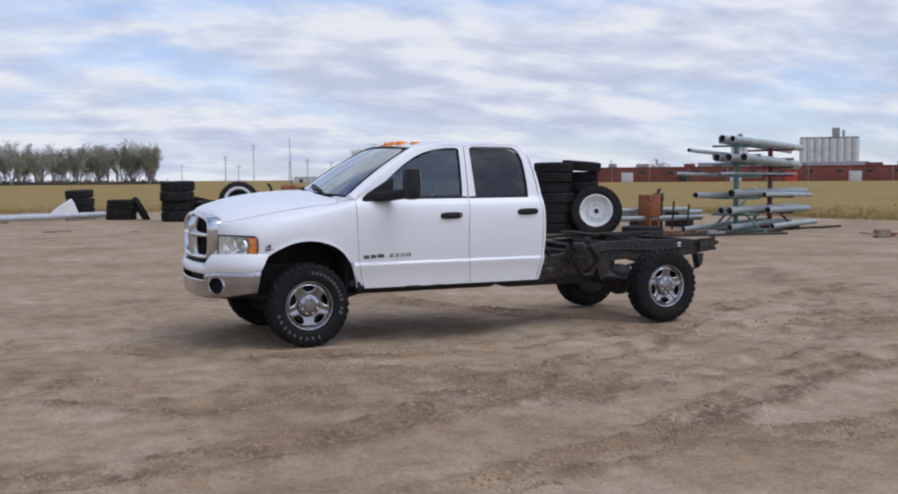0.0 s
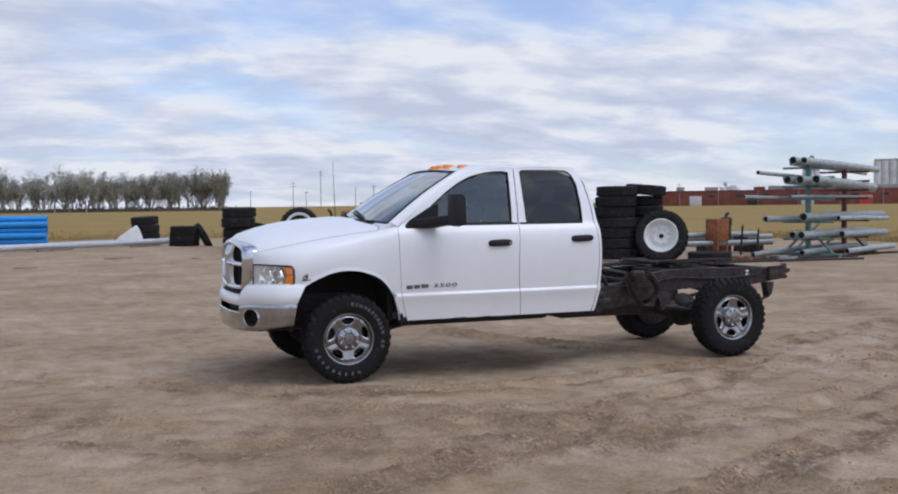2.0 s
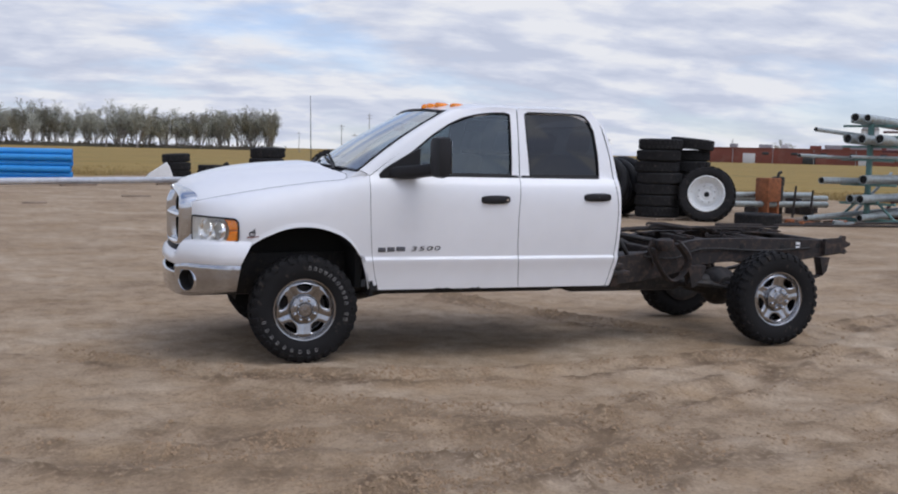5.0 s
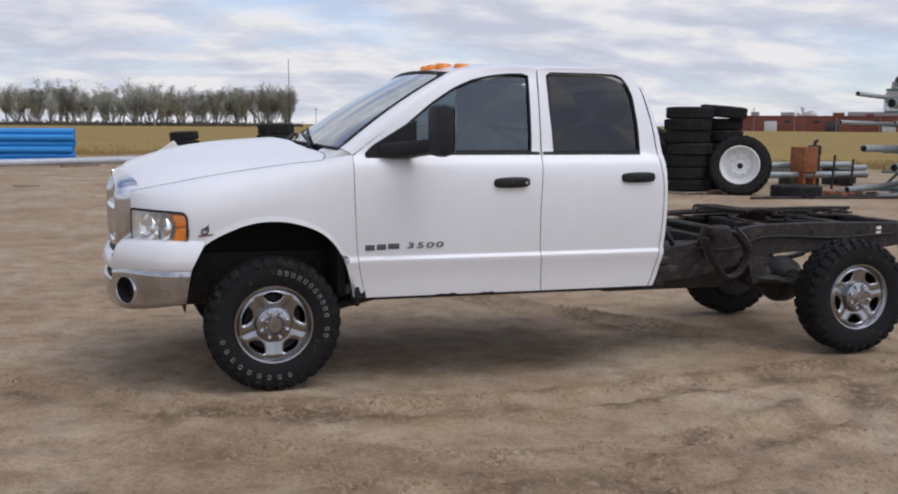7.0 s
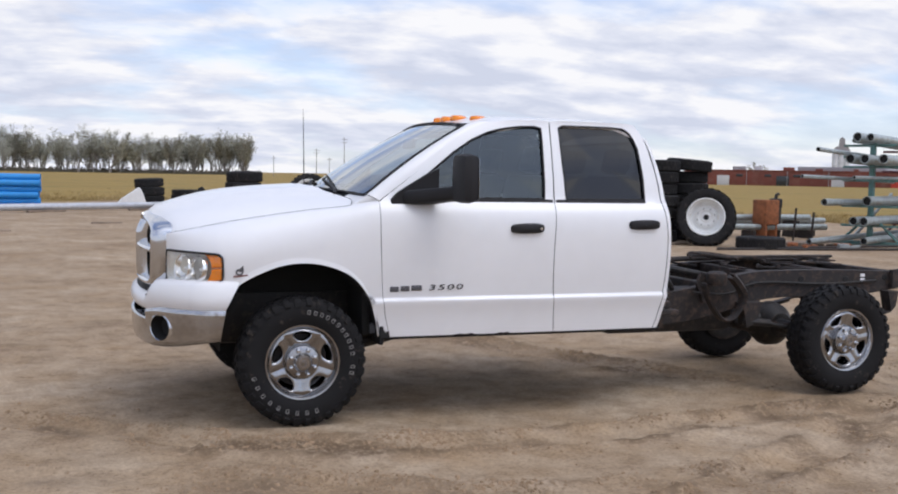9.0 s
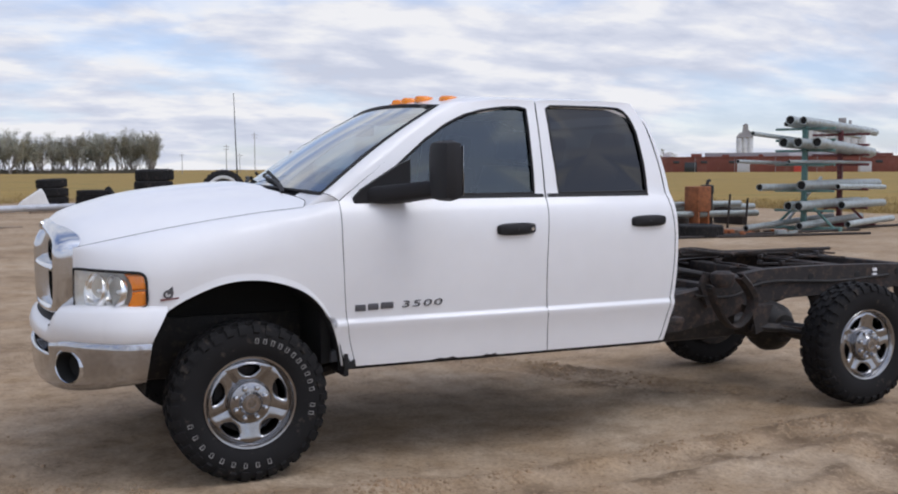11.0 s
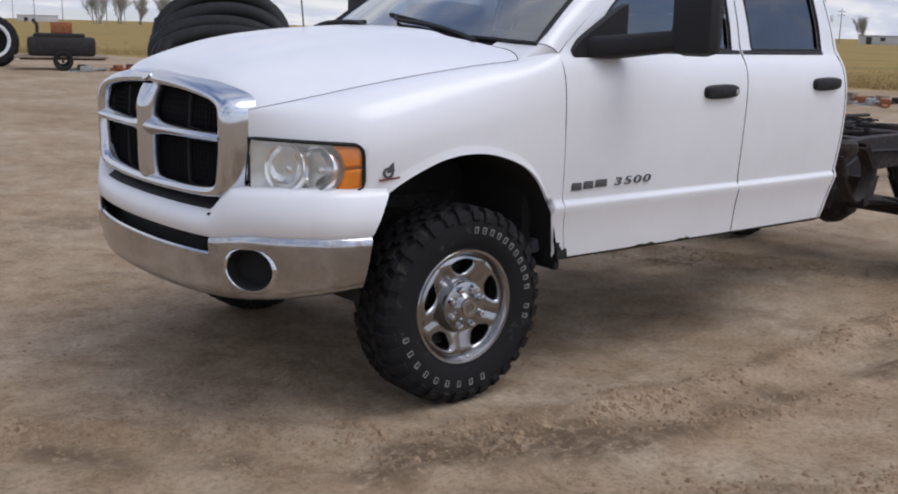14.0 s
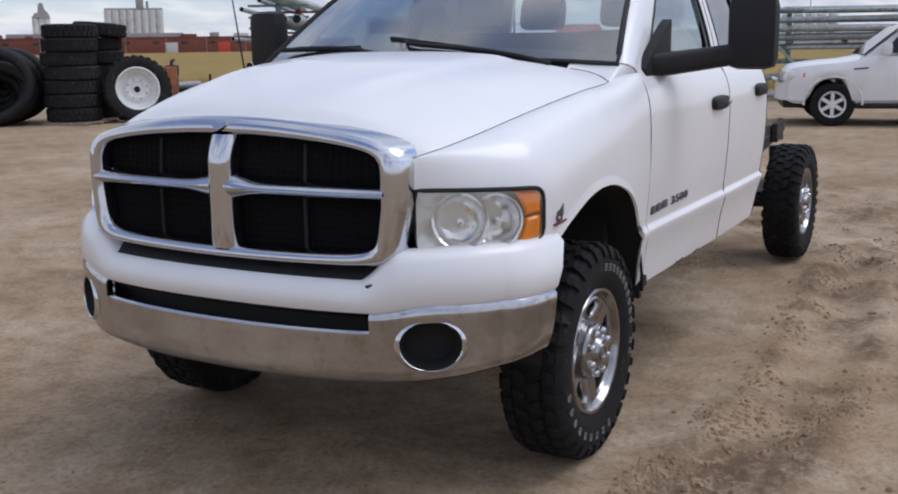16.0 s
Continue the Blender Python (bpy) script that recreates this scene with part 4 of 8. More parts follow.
    for s in (-1, 1):
        c = Vector((-0.868, s * 0.735, 0.624))
        nrm = Vector((-0.84, s * 0.54, 0.0)).normalized()
        turn = Matrix.Translation(c) @ nrm.to_track_quat("Z", "Y").to_matrix().to_4x4() @ Matrix.Diagonal((1.28, 1, 1, 1))
        hole = part("fog_lamp_hole", moved(lathe([(0.074, 0.0), (0.070, -0.03), (0.066, -0.075), (0.0, -0.08)], 30, "z"), turn), GAP, chrome, "empty fog-lamp hole")
        part("hole_rim", moved(lathe([(0.074, -0.025), (0.075, -0.002), (0.079, 0.003), (0.086, -0.002), (0.092, -0.014)], 30, "z"), turn), CHROME, chrome)
    scuff = [(-0.600, 0.800), (-0.565, 0.815), (-0.545, 0.808), (-0.560, 0.796), (-0.590, 0.788)]
    base = lambda y: curve([(p[1], p[0]) for p in BUMP_LINE], abs(y)) - 0.010
    part("scuff", ([(base(y) + 0.004, y, z) for y, z in scuff], [tuple(range(5))]), BLACK, cap, "black scuff through the paint", smooth=False)
    for piece in (cap, chrome, pad):
        drawn_back(piece, 0.93)


def grille(truck):
    def at(y, z, o=0.0):
        """A point of the grille's face, which bows forward in the middle and leans back towards its upper edge."""
        return (-0.907 + 0.13 * y * y + 0.42 * max(0, z - 1.17) ** 1.15 + o, y, z)

    def shape(top, low, half, corner, crown, n=110):
        """A rounded frame, wider than high, with a crowned upper edge."""
        m, high = (top + low) / 2, (top - low) / 2
        sweep = [math.sin(radians(90 - 180 * k / 160)) for k in range(161)]
        rim = [(v, max(0.0, 1 - abs(v) ** corner) ** (1 / corner)) for v in sweep] + [(-v, -max(0.0, 1 - abs(v) ** corner) ** (1 / corner)) for v in sweep[1:-1]]
        pts = []
        for v, q in rim + rim[:1]:
            y, z = half * v, m + high * q
            z += crown * (1 - v * v) * max(0, q) - 0.010 * (1 - v * v) * max(0, -q)
            y *= 1 - 0.035 * max(0, -q)
            pts.append((y, z, 0))
        pts = [(p[0], p[1]) for p in resample(pts, n + 1)[:-1]]
        return pts

    rings = []
    for top, low, half, o, crown in ((1.240, 0.874, 0.658, 0.130, 0.080), (1.238, 0.862, 0.660, 0.045, 0.079), (1.231, 0.859, 0.655, 0.012, 0.077), (1.230, 0.861, 0.646, -0.006, 0.074), (1.225, 0.867, 0.632, -0.019, 0.068), (1.219, 0.876, 0.615, -0.025, 0.060), (1.213, 0.887, 0.600, -0.022, 0.052), (1.209, 0.897, 0.589, -0.011, 0.047), (1.206, 0.904, 0.583, 0.006, 0.044), (1.203, 0.908, 0.580, 0.036, 0.042)):
        rings.append([at(y, z, o) for y, z in shape(top, low, half, 11, crown)])
    g = part("grille_surround", loft(rings, flipped=True), CHROME, truck, "bright chrome grille surround with crossbars", angle=60)
    n = 24
    for s in (-1, 1):
        bar = []
        for k in range(n + 1):
            y = s * (0.03 + 0.575 * k / n)
            h = 0.026 + 0.014 * math.exp(-((abs(y) - 0.03) / 0.07) ** 2)
            bar.append([at(y, 1.086 + h * a, o) for a, o in ((-1.0, 0.035), (-0.97, 0.012), (-0.85, -0.004), (-0.6, -0.014), (-0.2, -0.025), (0.0, -0.029), (0.2, -0.026), (0.55, -0.012), (0.85, 0.004), (0.97, 0.016), (1.0, 0.035))])
        part("crossbar", loft(bar, closed=False, flipped=s < 0), CHROME, g, angle=50)
    post = []
    for k in range(n + 1):
        z = 0.884 + (1.252 - 0.884) * k / n
        w = 0.049 + 0.006 * abs(2 * k / n - 1) ** 3
        sink = 0.010 * abs(2 * k / n - 1) ** 6
        post.append([at(a * w, z, o + sink) for a, o in ((-1.0, 0.035), (-0.96, 0.006), (-0.85, -0.012), (-0.6, -0.026), (-0.25, -0.033), (0.25, -0.033), (0.6, -0.026), (0.85, -0.012), (0.96, 0.006), (1.0, 0.035))])
    part("centre_bar", loft(post, closed=False), CHROME, g, angle=60)
    emblem = [(-0.014, -0.020), (-0.030, -0.010), (-0.036, 0.004), (-0.030, 0.014), (-0.016, 0.012), (0.0, 0.006), (0.016, 0.012), (0.030, 0.014), (0.036, 0.004), (0.030, -0.010), (0.014, -0.020), (0.0, -0.026)]
    part("emblem", moved(plate([(a * 0.8, b * 0.8) for a, b in emblem], (-0.004, 0.006), "x"), pose(at(0, 1.282)[0] - 0.027, 0, 1.282, 0, 30, 0)), CHROME, g, "small shield-shaped chrome emblem")
    rows = [[at(y, 0.886 + (0.374 - 0.054 * (y / 0.59) ** 2) * j / 8, 0.050) for y in [-0.59 + 1.18 * k / 20 for k in range(21)]] for j in range(9)]
    part("mesh_backing", loft(rows, closed=False, flipped=True), MESH_DARK, g, "black mesh behind the grille")
    wires = []
    for k in range(46):
        y = -0.57 + 1.14 * k / 45
        top = 1.245 - 0.045 * (y / 0.58) ** 2
        wires.append(tube([at(y, 0.90, 0.04), at(y, 1.05, 0.04), at(y, top, 0.04)], 0.0022, 4, caps=False))
    for k in range(15):
        z = 0.91 + 0.30 * k / 14
        wires.append(tube([at(-0.57 + 1.14 * j / 12, z, 0.042) for j in range(13)], 0.0022, 4, caps=False))
    part("mesh_screen", merge(*wires), MESH_DARK, g)
    for y in (-0.30, 0.31):
        part("mesh_stay", tube([at(y, 0.90, 0.036), at(y, 1.06, 0.036), at(y, 1.225, 0.036)], 0.007, 6, caps=False), BLACK, g)


def hood(truck):
    m, n = 60, 40
    V, F = [], []
    for i in range(n + 1):
        f = i / n
        for j in range(m + 1):
            v = 2 * j / m - 1
            xf, xr = -0.918 + 0.075 * v * v, 0.115 + 0.285 * abs(v) ** 2.2 - 0.095 * max(0, (abs(v) - 0.85) / 0.15) ** 2
            x = xf + (xr - xf) * f
            ys = curve(SEAM_Y, x) - 0.0015
            y = v * ys
            zs, zc = curve(SEAM_Z, x), curve(CREST_Z, x)
            z = zs + (zc - zs) * (1 - abs(v) ** 2.9)
            z += 0.012 * ease(0, 1, (0.52 + 0.10 * f - abs(v)) / 0.10) * ease(0, 1, f / 0.4)
            z -= 0.02 * ease(1, 0, f / 0.05)
            V.append((x, y, z))
    for i in range(n):
        for j in range(m):
            a = i * (m + 1) + j
            F.append((a, a + m + 1, a + m + 2, a + 1))
    h = part("hood", (V, F), WHITE, truck, angle=60)
    thick(h, 0.012)
    drawn_back(h, 0.885)


def base_line(v):
    return Vector((0.402 - 0.137 * (1 - abs(v) ** 2.2), 0.862 * v, 1.440 + 0.030 * (1 - v * v)))


def top_line(v):
    return Vector((1.115 - 0.065 * (1 - v * v), 0.692 * v, 1.908 + 0.028 * (1 - v * v)))


def glasshouse(truck):
    n = 20
    V = []
    rows = []
    for k in range(13):
        t = k / 12
        rows.append([tuple(base_line(-1 + 2 * j / n).lerp(top_line(-1 + 2 * j / n), t) + Vector((-0.020, 0, 0.012)) * math.sin(math.pi * t)) for j in range(n + 1)])
    w = part("windscreen", loft(rows, closed=False, flipped=True), SCREEN, truck, "clear windscreen with a bluish sky reflection")
    w.visible_shadow = False
    edge = [rows[0][j] for j in range(n + 1)] + [r[-1] for r in rows[1:-1]] + [rows[-1][j] for j in reversed(range(n + 1))] + [r[0] for r in reversed(rows[1:-1])]
    part("windscreen_seal", tube(edge, 0.012, 6, closed=True), BLACK, w)
    band = [[tuple(base_line(-1 + 2 * j / n).lerp(top_line(-1 + 2 * j / n), t) + Vector((-0.020, 0, 0.012)) * math.sin(math.pi * t) + Vector((0.006, 0, -0.003))) for j in range(n + 1)] for t in (0.0, 0.05, 0.09)]
    part("black_band", loft(band, closed=False, flipped=True), GAP, w)
    tint = [[tuple(base_line(-1 + 2 * j / n).lerp(top_line(-1 + 2 * j / n), t) + Vector((-0.020, 0, 0.012)) * math.sin(math.pi * t) + Vector((0.004, 0, -0.002))) for j in range(n + 1)] for t in (0.90, 0.95, 0.995)]
    part("sun_band", loft(tint, closed=False, flipped=True), TINTED, w)
    cowl = [[tuple(base_line(-1 + 2 * j / n) + Vector((dx, 0, dz - (0.11 * abs(2 * j / n - 1) ** 5 if dx < 0 else 0)))) for j in range(n + 1)] for dx, dz in ((0.03, 0.02), (0.0, -0.008), (-0.03, -0.026), (-0.13, -0.050), (-0.19, -0.085))]
    part("cowl_panel", loft(cowl, closed=False), BLACK, truck, "black plastic cowl under the windscreen")
    for pts in ([(0.26, -0.64, 1.444), (0.285, -0.50, 1.474), (0.300, -0.30, 1.502), (0.320, 0.00, 1.528), (0.35, 0.06, 1.542)], [(0.21, 0.05, 1.462), (0.26, 0.18, 1.494), (0.31, 0.35, 1.514), (0.36, 0.62, 1.516), (0.375, 0.68, 1.510)]):
        arm = part("wiper", tube(spline(pts, 18), [0.013 - 0.006 * k / 17 for k in range(18)], 8), BLACK, truck, "black wiper arm and blade")
        a, b = Vector(pts[2]), Vector(pts[-1])
        d = (b - a) * 0.25
        part("wiper_blade", tube([a - d + Vector((0.018, 0, 0.0)), (a + b) / 2 + Vector((0.02, 0, 0.0)), b + d + Vector((0.02, 0, 0.0))], 0.011, 6), GAP, arm)
    # roof with its rails
    V, F, m, n2 = [], [], 30, 36
    prof = [(0.0, 0.0), (0.2, -0.002), (0.4, -0.010), (0.52, -0.020), (0.60, -0.031), (0.66, -0.046), (0.700, -0.064), (0.722, -0.082)]
    ys = [-p[0] for p in reversed(prof[1:])] + [p[0] for p in prof]
    dz = [p[1] for p in reversed(prof[1:])] + [p[1] for p in prof]
    for i in range(n2 + 1):
        f = i / n2
        for y, d in zip(ys, dz):
            v = min(1, abs(y) / 0.692)
            xf = 1.112 - 0.062 * (1 - v * v) + (0.0 if abs(y) < 0.695 else 0.16)
            xr = 2.475 - 0.015 * v
            x = xf + (xr - xf) * f
            z = 1.938 + ease(0, 0.062, (x - xf) / 0.34) - ease(0, 0.085, (x - 2.16) / 0.33) + d * (0.35 + 0.65 * min(1, (x - xf) / 0.25)) - (0.030 * v * v * max(0, 1 - (x - xf) / 0.25))
            if abs(y) > 0.71:
                y = math.copysign(max(0.722, curve(SIDE, z) - 0.012), y)
            V.append((x, y, z))
    k = len(ys)
    for i in range(n2):
        for j in range(k - 1):
            F.append((i * k + j, (i + 1) * k + j, (i + 1) * k + j + 1, i * k + j + 1))
    roof = part("roof", (V, F), WHITE, truck, angle=60)
    thick(roof, 0.02)
    for cx, cy in ((1.315, -0.425), (1.255, -0.19), (1.245, 0.0), (1.255, 0.19), (1.315, 0.425)):
        shell = [[(cx + 0.062 * r * math.cos(2 * math.pi * q / 20) - 0.03 * (1 - r), cy + 0.052 * r * math.sin(2 * math.pi * q / 20), 1.972 - 0.11 * max(0, abs(cy) - 0.3) + 0.030 * h + 0.02 * (cx - 1.25)) for q in range(20)] for r, h in ((1.0, -0.3), (1.0, 0.35), (0.86, 0.72), (0.55, 0.92), (0.02, 1.0))]
        part("clearance_lamp", loft(shell), AMBER, roof, "amber roof clearance lamp")
    for s in (-1, 1):
        # windscreen pillar
        inner = [tuple(base_line(s).lerp(top_line(s), k / 14) + Vector((-0.020, 0, 0.012)) * math.sin(math.pi * k / 14)) for k in range(15)]
        o = resample([(x, 0, z) for x, z in [(0.478, 1.405), (0.75, 1.60), (0.955, 1.755), (1.10, 1.850), (1.22, 1.905), (1.30, 1.932)]], 15)
        outer = [(p[0], s * wide(p[0], p[2]), p[2]) for p in o]
        bow = Vector((-0.024, s * 0.040, 0.048))
        strips = [[tuple(Vector(a).lerp(Vector(b), u) + bow * u * (1 - u)) for a, b in zip(outer, inner)] for u in (0, 0.125, 0.25, 0.375, 0.5, 0.625, 0.75, 0.875, 1)]
        part("windscreen_pillar", loft(strips, closed=False, flipped=s > 0), WHITE, truck, angle=70)
        # fender top that rises from the hood's edge to the windscreen and the pillar's foot
        low, high = [], []
        for k in range(13):
            v = 0.80 + 0.20 * k / 12
            e = hood_edge(v)
            low.append(Vector((e[0] - 0.012, s * (e[1] - 0.010 * max(0, (v - 0.9) / 0.1)), e[2] - 0.013)))
            q = base_line(s * v)
            high.append(q + Vector((-0.004, 0, -0.004)) if k < 12 else Vector(inner[0]))
        for k in range(1, 9):
            x = 0.305 + (0.479 - 0.305) * k / 8
            low.append(Vector((x, s * (curve(SEAM_Y, x) - 0.0005), curve(SEAM_Z, x) - 0.0005)))
            high.append(Vector(strips[8 - k][0]))
        rows = [[tuple(a.lerp(b, u) + Vector((0, 0, -0.012 * u * (1 - u)))) for a, b in zip(low, high)] for u in (0, 0.15, 0.3, 0.45, 0.6, 0.75, 0.9, 1.0)]
        part("fender_shoulder", loft(rows, closed=False, flipped=s > 0), WHITE, truck, angle=80)
        part("shoulder_gap", tube([tuple(Vector(q[0]) + Vector((0, s * 0.001, 0.001))) for q in strips], 0.0017, 6), GAP, truck)
        # rear corner of the cab, whose upper end runs along the falling edge of the roof
        rows = 40
        V, F = [], []
        for j in range(rows + 1):
            for q in range(10):
                f = min(1, q / 8)
                xt = 2.372 + 0.095 * f
                zt = 1.923 - ease(0, 0.085, (xt - 2.16) / 0.33) + 0.004
                z = 0.548 + (zt - 0.548) * j / rows
                xa = curve(REAR_SEAM, z) if z < 1.42 else curve([(1.42, 2.500), (1.60, 2.482), (1.80, 2.444), (1.88, 2.404), (1.92, 2.366)], z)
                xb = curve(CAB_BACK, z)
                y = wide(xa, z)
                V.append((xa + 0.003 + (xb - xa) * min(1, f * 1.05), s * (y - 0.045 * f**3), z) if q < 9 else (xb + 0.001, s * (y - 0.10), z))
        for j in range(rows):
            for i in range(9):
                q = (j * 10 + i, j * 10 + i + 1, (j + 1) * 10 + i + 1, (j + 1) * 10 + i)
                F.append(q if s < 0 else tuple(reversed(q)))
        part("cab_corner", (V, F), WHITE, truck, angle=60)
        # dark jamb behind the door gaps, and the sill
        part("door_jamb", merge(loft([[(x, s * (wide(x, z) - 0.030), z) for x in [0.47 + 2.05 * k / 10 for k in range(11)]] for z in (0.53, 0.8, 1.0, 1.2, 1.40)], closed=False, flipped=s > 0), block(1.655, 1.755, min(s * 0.70, s * 0.86), max(s * 0.70, s * 0.86), 1.40, 1.44)), GAP, truck)
        part("b_pillar", loft([[(x + 0.02 * (z - 1.4), s * (wide(x, z) - 0.024), z) for x in (1.635, 1.765)] for z in (1.40, 1.6, 1.8, 1.93)], closed=False, flipped=s > 0), TRIM, truck)
        part("sill", merge(block(0.50, 2.49, min(s * 0.78, s * 0.885), max(s * 0.78, s * 0.885), 0.524, 0.547, 0.010)), BLACK, truck, "rusty black sill under the doors")
        for x, w_ in ((0.98, 0.16), (1.28, 0.10)):
            part("rust_patch", plate([(x, 0.5475), (x + w_ * 0.3, 0.556), (x + w_ * 0.55, 0.551), (x + w_ * 0.8, 0.558), (x + w_, 0.5475)], (s * 0.915, s * 0.9275)), FRAME, truck)
    part("rust_hole", plate([(0.486, 0.548), (0.490, 0.60), (0.498, 0.585), (0.510, 0.60), (0.525, 0.575), (0.545, 0.59), (0.552, 0.548)], (-0.948, -0.935)), GAP, truck, "rusted-out fender corner")
    # back wall with its window
    z0, z1 = 0.55, 1.84
    outer = outline([[(-0.84, z0), (0.84, z0)], [(0.84, z0), (0.84, 1.40), (0.68, z1)], [(0.68, z1), (-0.68, z1)], [(-0.68, z1), (-0.84, 1.40), (-0.84, z0)]], 12)
    inner = outline([[(-0.60, 1.44), (0.60, 1.44)], [(0.60, 1.44), (0.62, 1.60), (0.56, 1.82)], [(0.56, 1.82), (-0.56, 1.82)], [(-0.56, 1.82), (-0.62, 1.60), (-0.60, 1.44)]], 12)
    part("cab_back", loft([[(curve(CAB_BACK, z), y, z) for y, z in outer], [(curve(CAB_BACK, z), y, z) for y, z in inner], [(curve(CAB_BACK, z) - 0.03, y, z) for y, z in inner]]), WHITE, truck)
    part("rear_window", ([(curve(CAB_BACK, z) - 0.02, y, z) for y, z in inner], [tuple(range(len(inner)))]), BACK_GLASS, truck, smooth=False)


def cabin(truck):
    part("cabin_floor", block(0.45, 2.50, -0.84, 0.84, 0.56, 0.62, 0.01), TRIM, truck)
    dash = [[(x, y, z) for x, z in ((0.36, 1.25), (0.40, 1.42), (0.55, 1.455), (0.78, 1.43), (0.86, 1.36), (0.88, 1.10), (0.80, 0.90))] for y in [-0.80 + 1.6 * k / 12 for k in range(13)]]
    part("dashboard", loft(dash, closed=False), TRIM, truck, "dark grey dashboard")
    part("steering_wheel", merge(moved(tube([(0.19 * math.cos(a), 0.19 * math.sin(a), 0) for a in [2 * math.pi * k / 28 for k in range(28)]], 0.016, 8, closed=True), pose(0.98, -0.40, 1.33, 0, -62, 0)), moved(block(-0.06, 0.06, -0.18, 0.18, -0.02, 0.02, 0.015), pose(0.98, -0.40, 1.33, 0, -62, 0)), tube([(0.98, -0.4, 1.33), (0.75, -0.4, 1.2)], 0.03)), BLACK, truck)
    for x, w, ys in ((1.36, 0.50, (-0.42, 0.42)), (2.05, 0.62, (-0.36, 0.36))):
        for y in ys:
            seat = part("seat", merge(block(x - 0.28, x + 0.22, y - w / 2, y + w / 2, 0.88, 1.05, 0.06)), CLOTH, truck, "dark grey cloth seat")
            part("backrest", moved(block(-0.08, 0.08, -w / 2, w / 2, 0.0, 0.62, 0.06), pose(x + 0.20, y, 0.98, 0, 14, 0)), CLOTH, seat)
            part("headrest", moved(block(-0.055, 0.055, -0.14, 0.14, 0.64, 0.83, 0.05), pose(x + 0.20, y, 0.98, 0, 14, 0)), CLOTH, seat)
    part("headliner", block(1.08, 2.42, -0.62, 0.62, 1.905, 1.925, 0.008), TRIM, truck)
    part("inner_mirror", block(0.93, 0.96, -0.13, 0.13, 1.76, 1.83, 0.015), BLACK, truck)
    part("bulkhead", block(0.40, 0.46, -0.82, 0.82, 0.55, 1.36, 0.02), GAP, truck)


def mirror(truck, s):
    sail = [(0.556, 1.396), (0.568, 1.386), (0.60, 1.382), (0.87, 1.386), (0.87, 1.615), (0.81, 1.590), (0.60, 1.462), (0.556, 1.420)]
    base = part("mirror_sail", plate(sail, (s * 0.885, s * 0.925)), BLACK, truck, "black mirror mount in the window corner")
    arm = [[(x + rx * math.copysign(abs(c) ** 0.5, c), s * y, z + rz * math.copysign(abs(q) ** 0.5, q)) for c, q in ((math.cos(2 * math.pi * (k + 0.5) / 16), math.sin(2 * math.pi * (k + 0.5) / 16)) for k in range(16))] for x, y, z, rx, rz in ((0.735, 0.90, 1.432, 0.115, 0.046), (0.75, 0.955, 1.434, 0.105, 0.048), (0.83, 1.05, 1.448, 0.078, 0.046), (0.90, 1.14, 1.462, 0.066, 0.045), (0.94, 1.21, 1.472, 0.05, 0.042))]
    part("mirror_arm", merge(loft(arm, flipped=s > 0)), BLACK, base, "thick black mirror arm")
    head = block(-0.055, 0.055, -0.100, 0.100, -0.150, 0.150, 0.050)
    h = part("mirror_head", moved(head, pose(0.928, s * 1.250, 1.556, 0, 0, s * -6)), BLACK, base, "tall black towing mirror head")
    part("mirror_glass", moved(block(0.0555, 0.0575, -0.080, 0.080, -0.122, 0.122, 0.002), pose(0.928, s * 1.250, 1.556, 0, 0, s * -6)), CHROME, base)


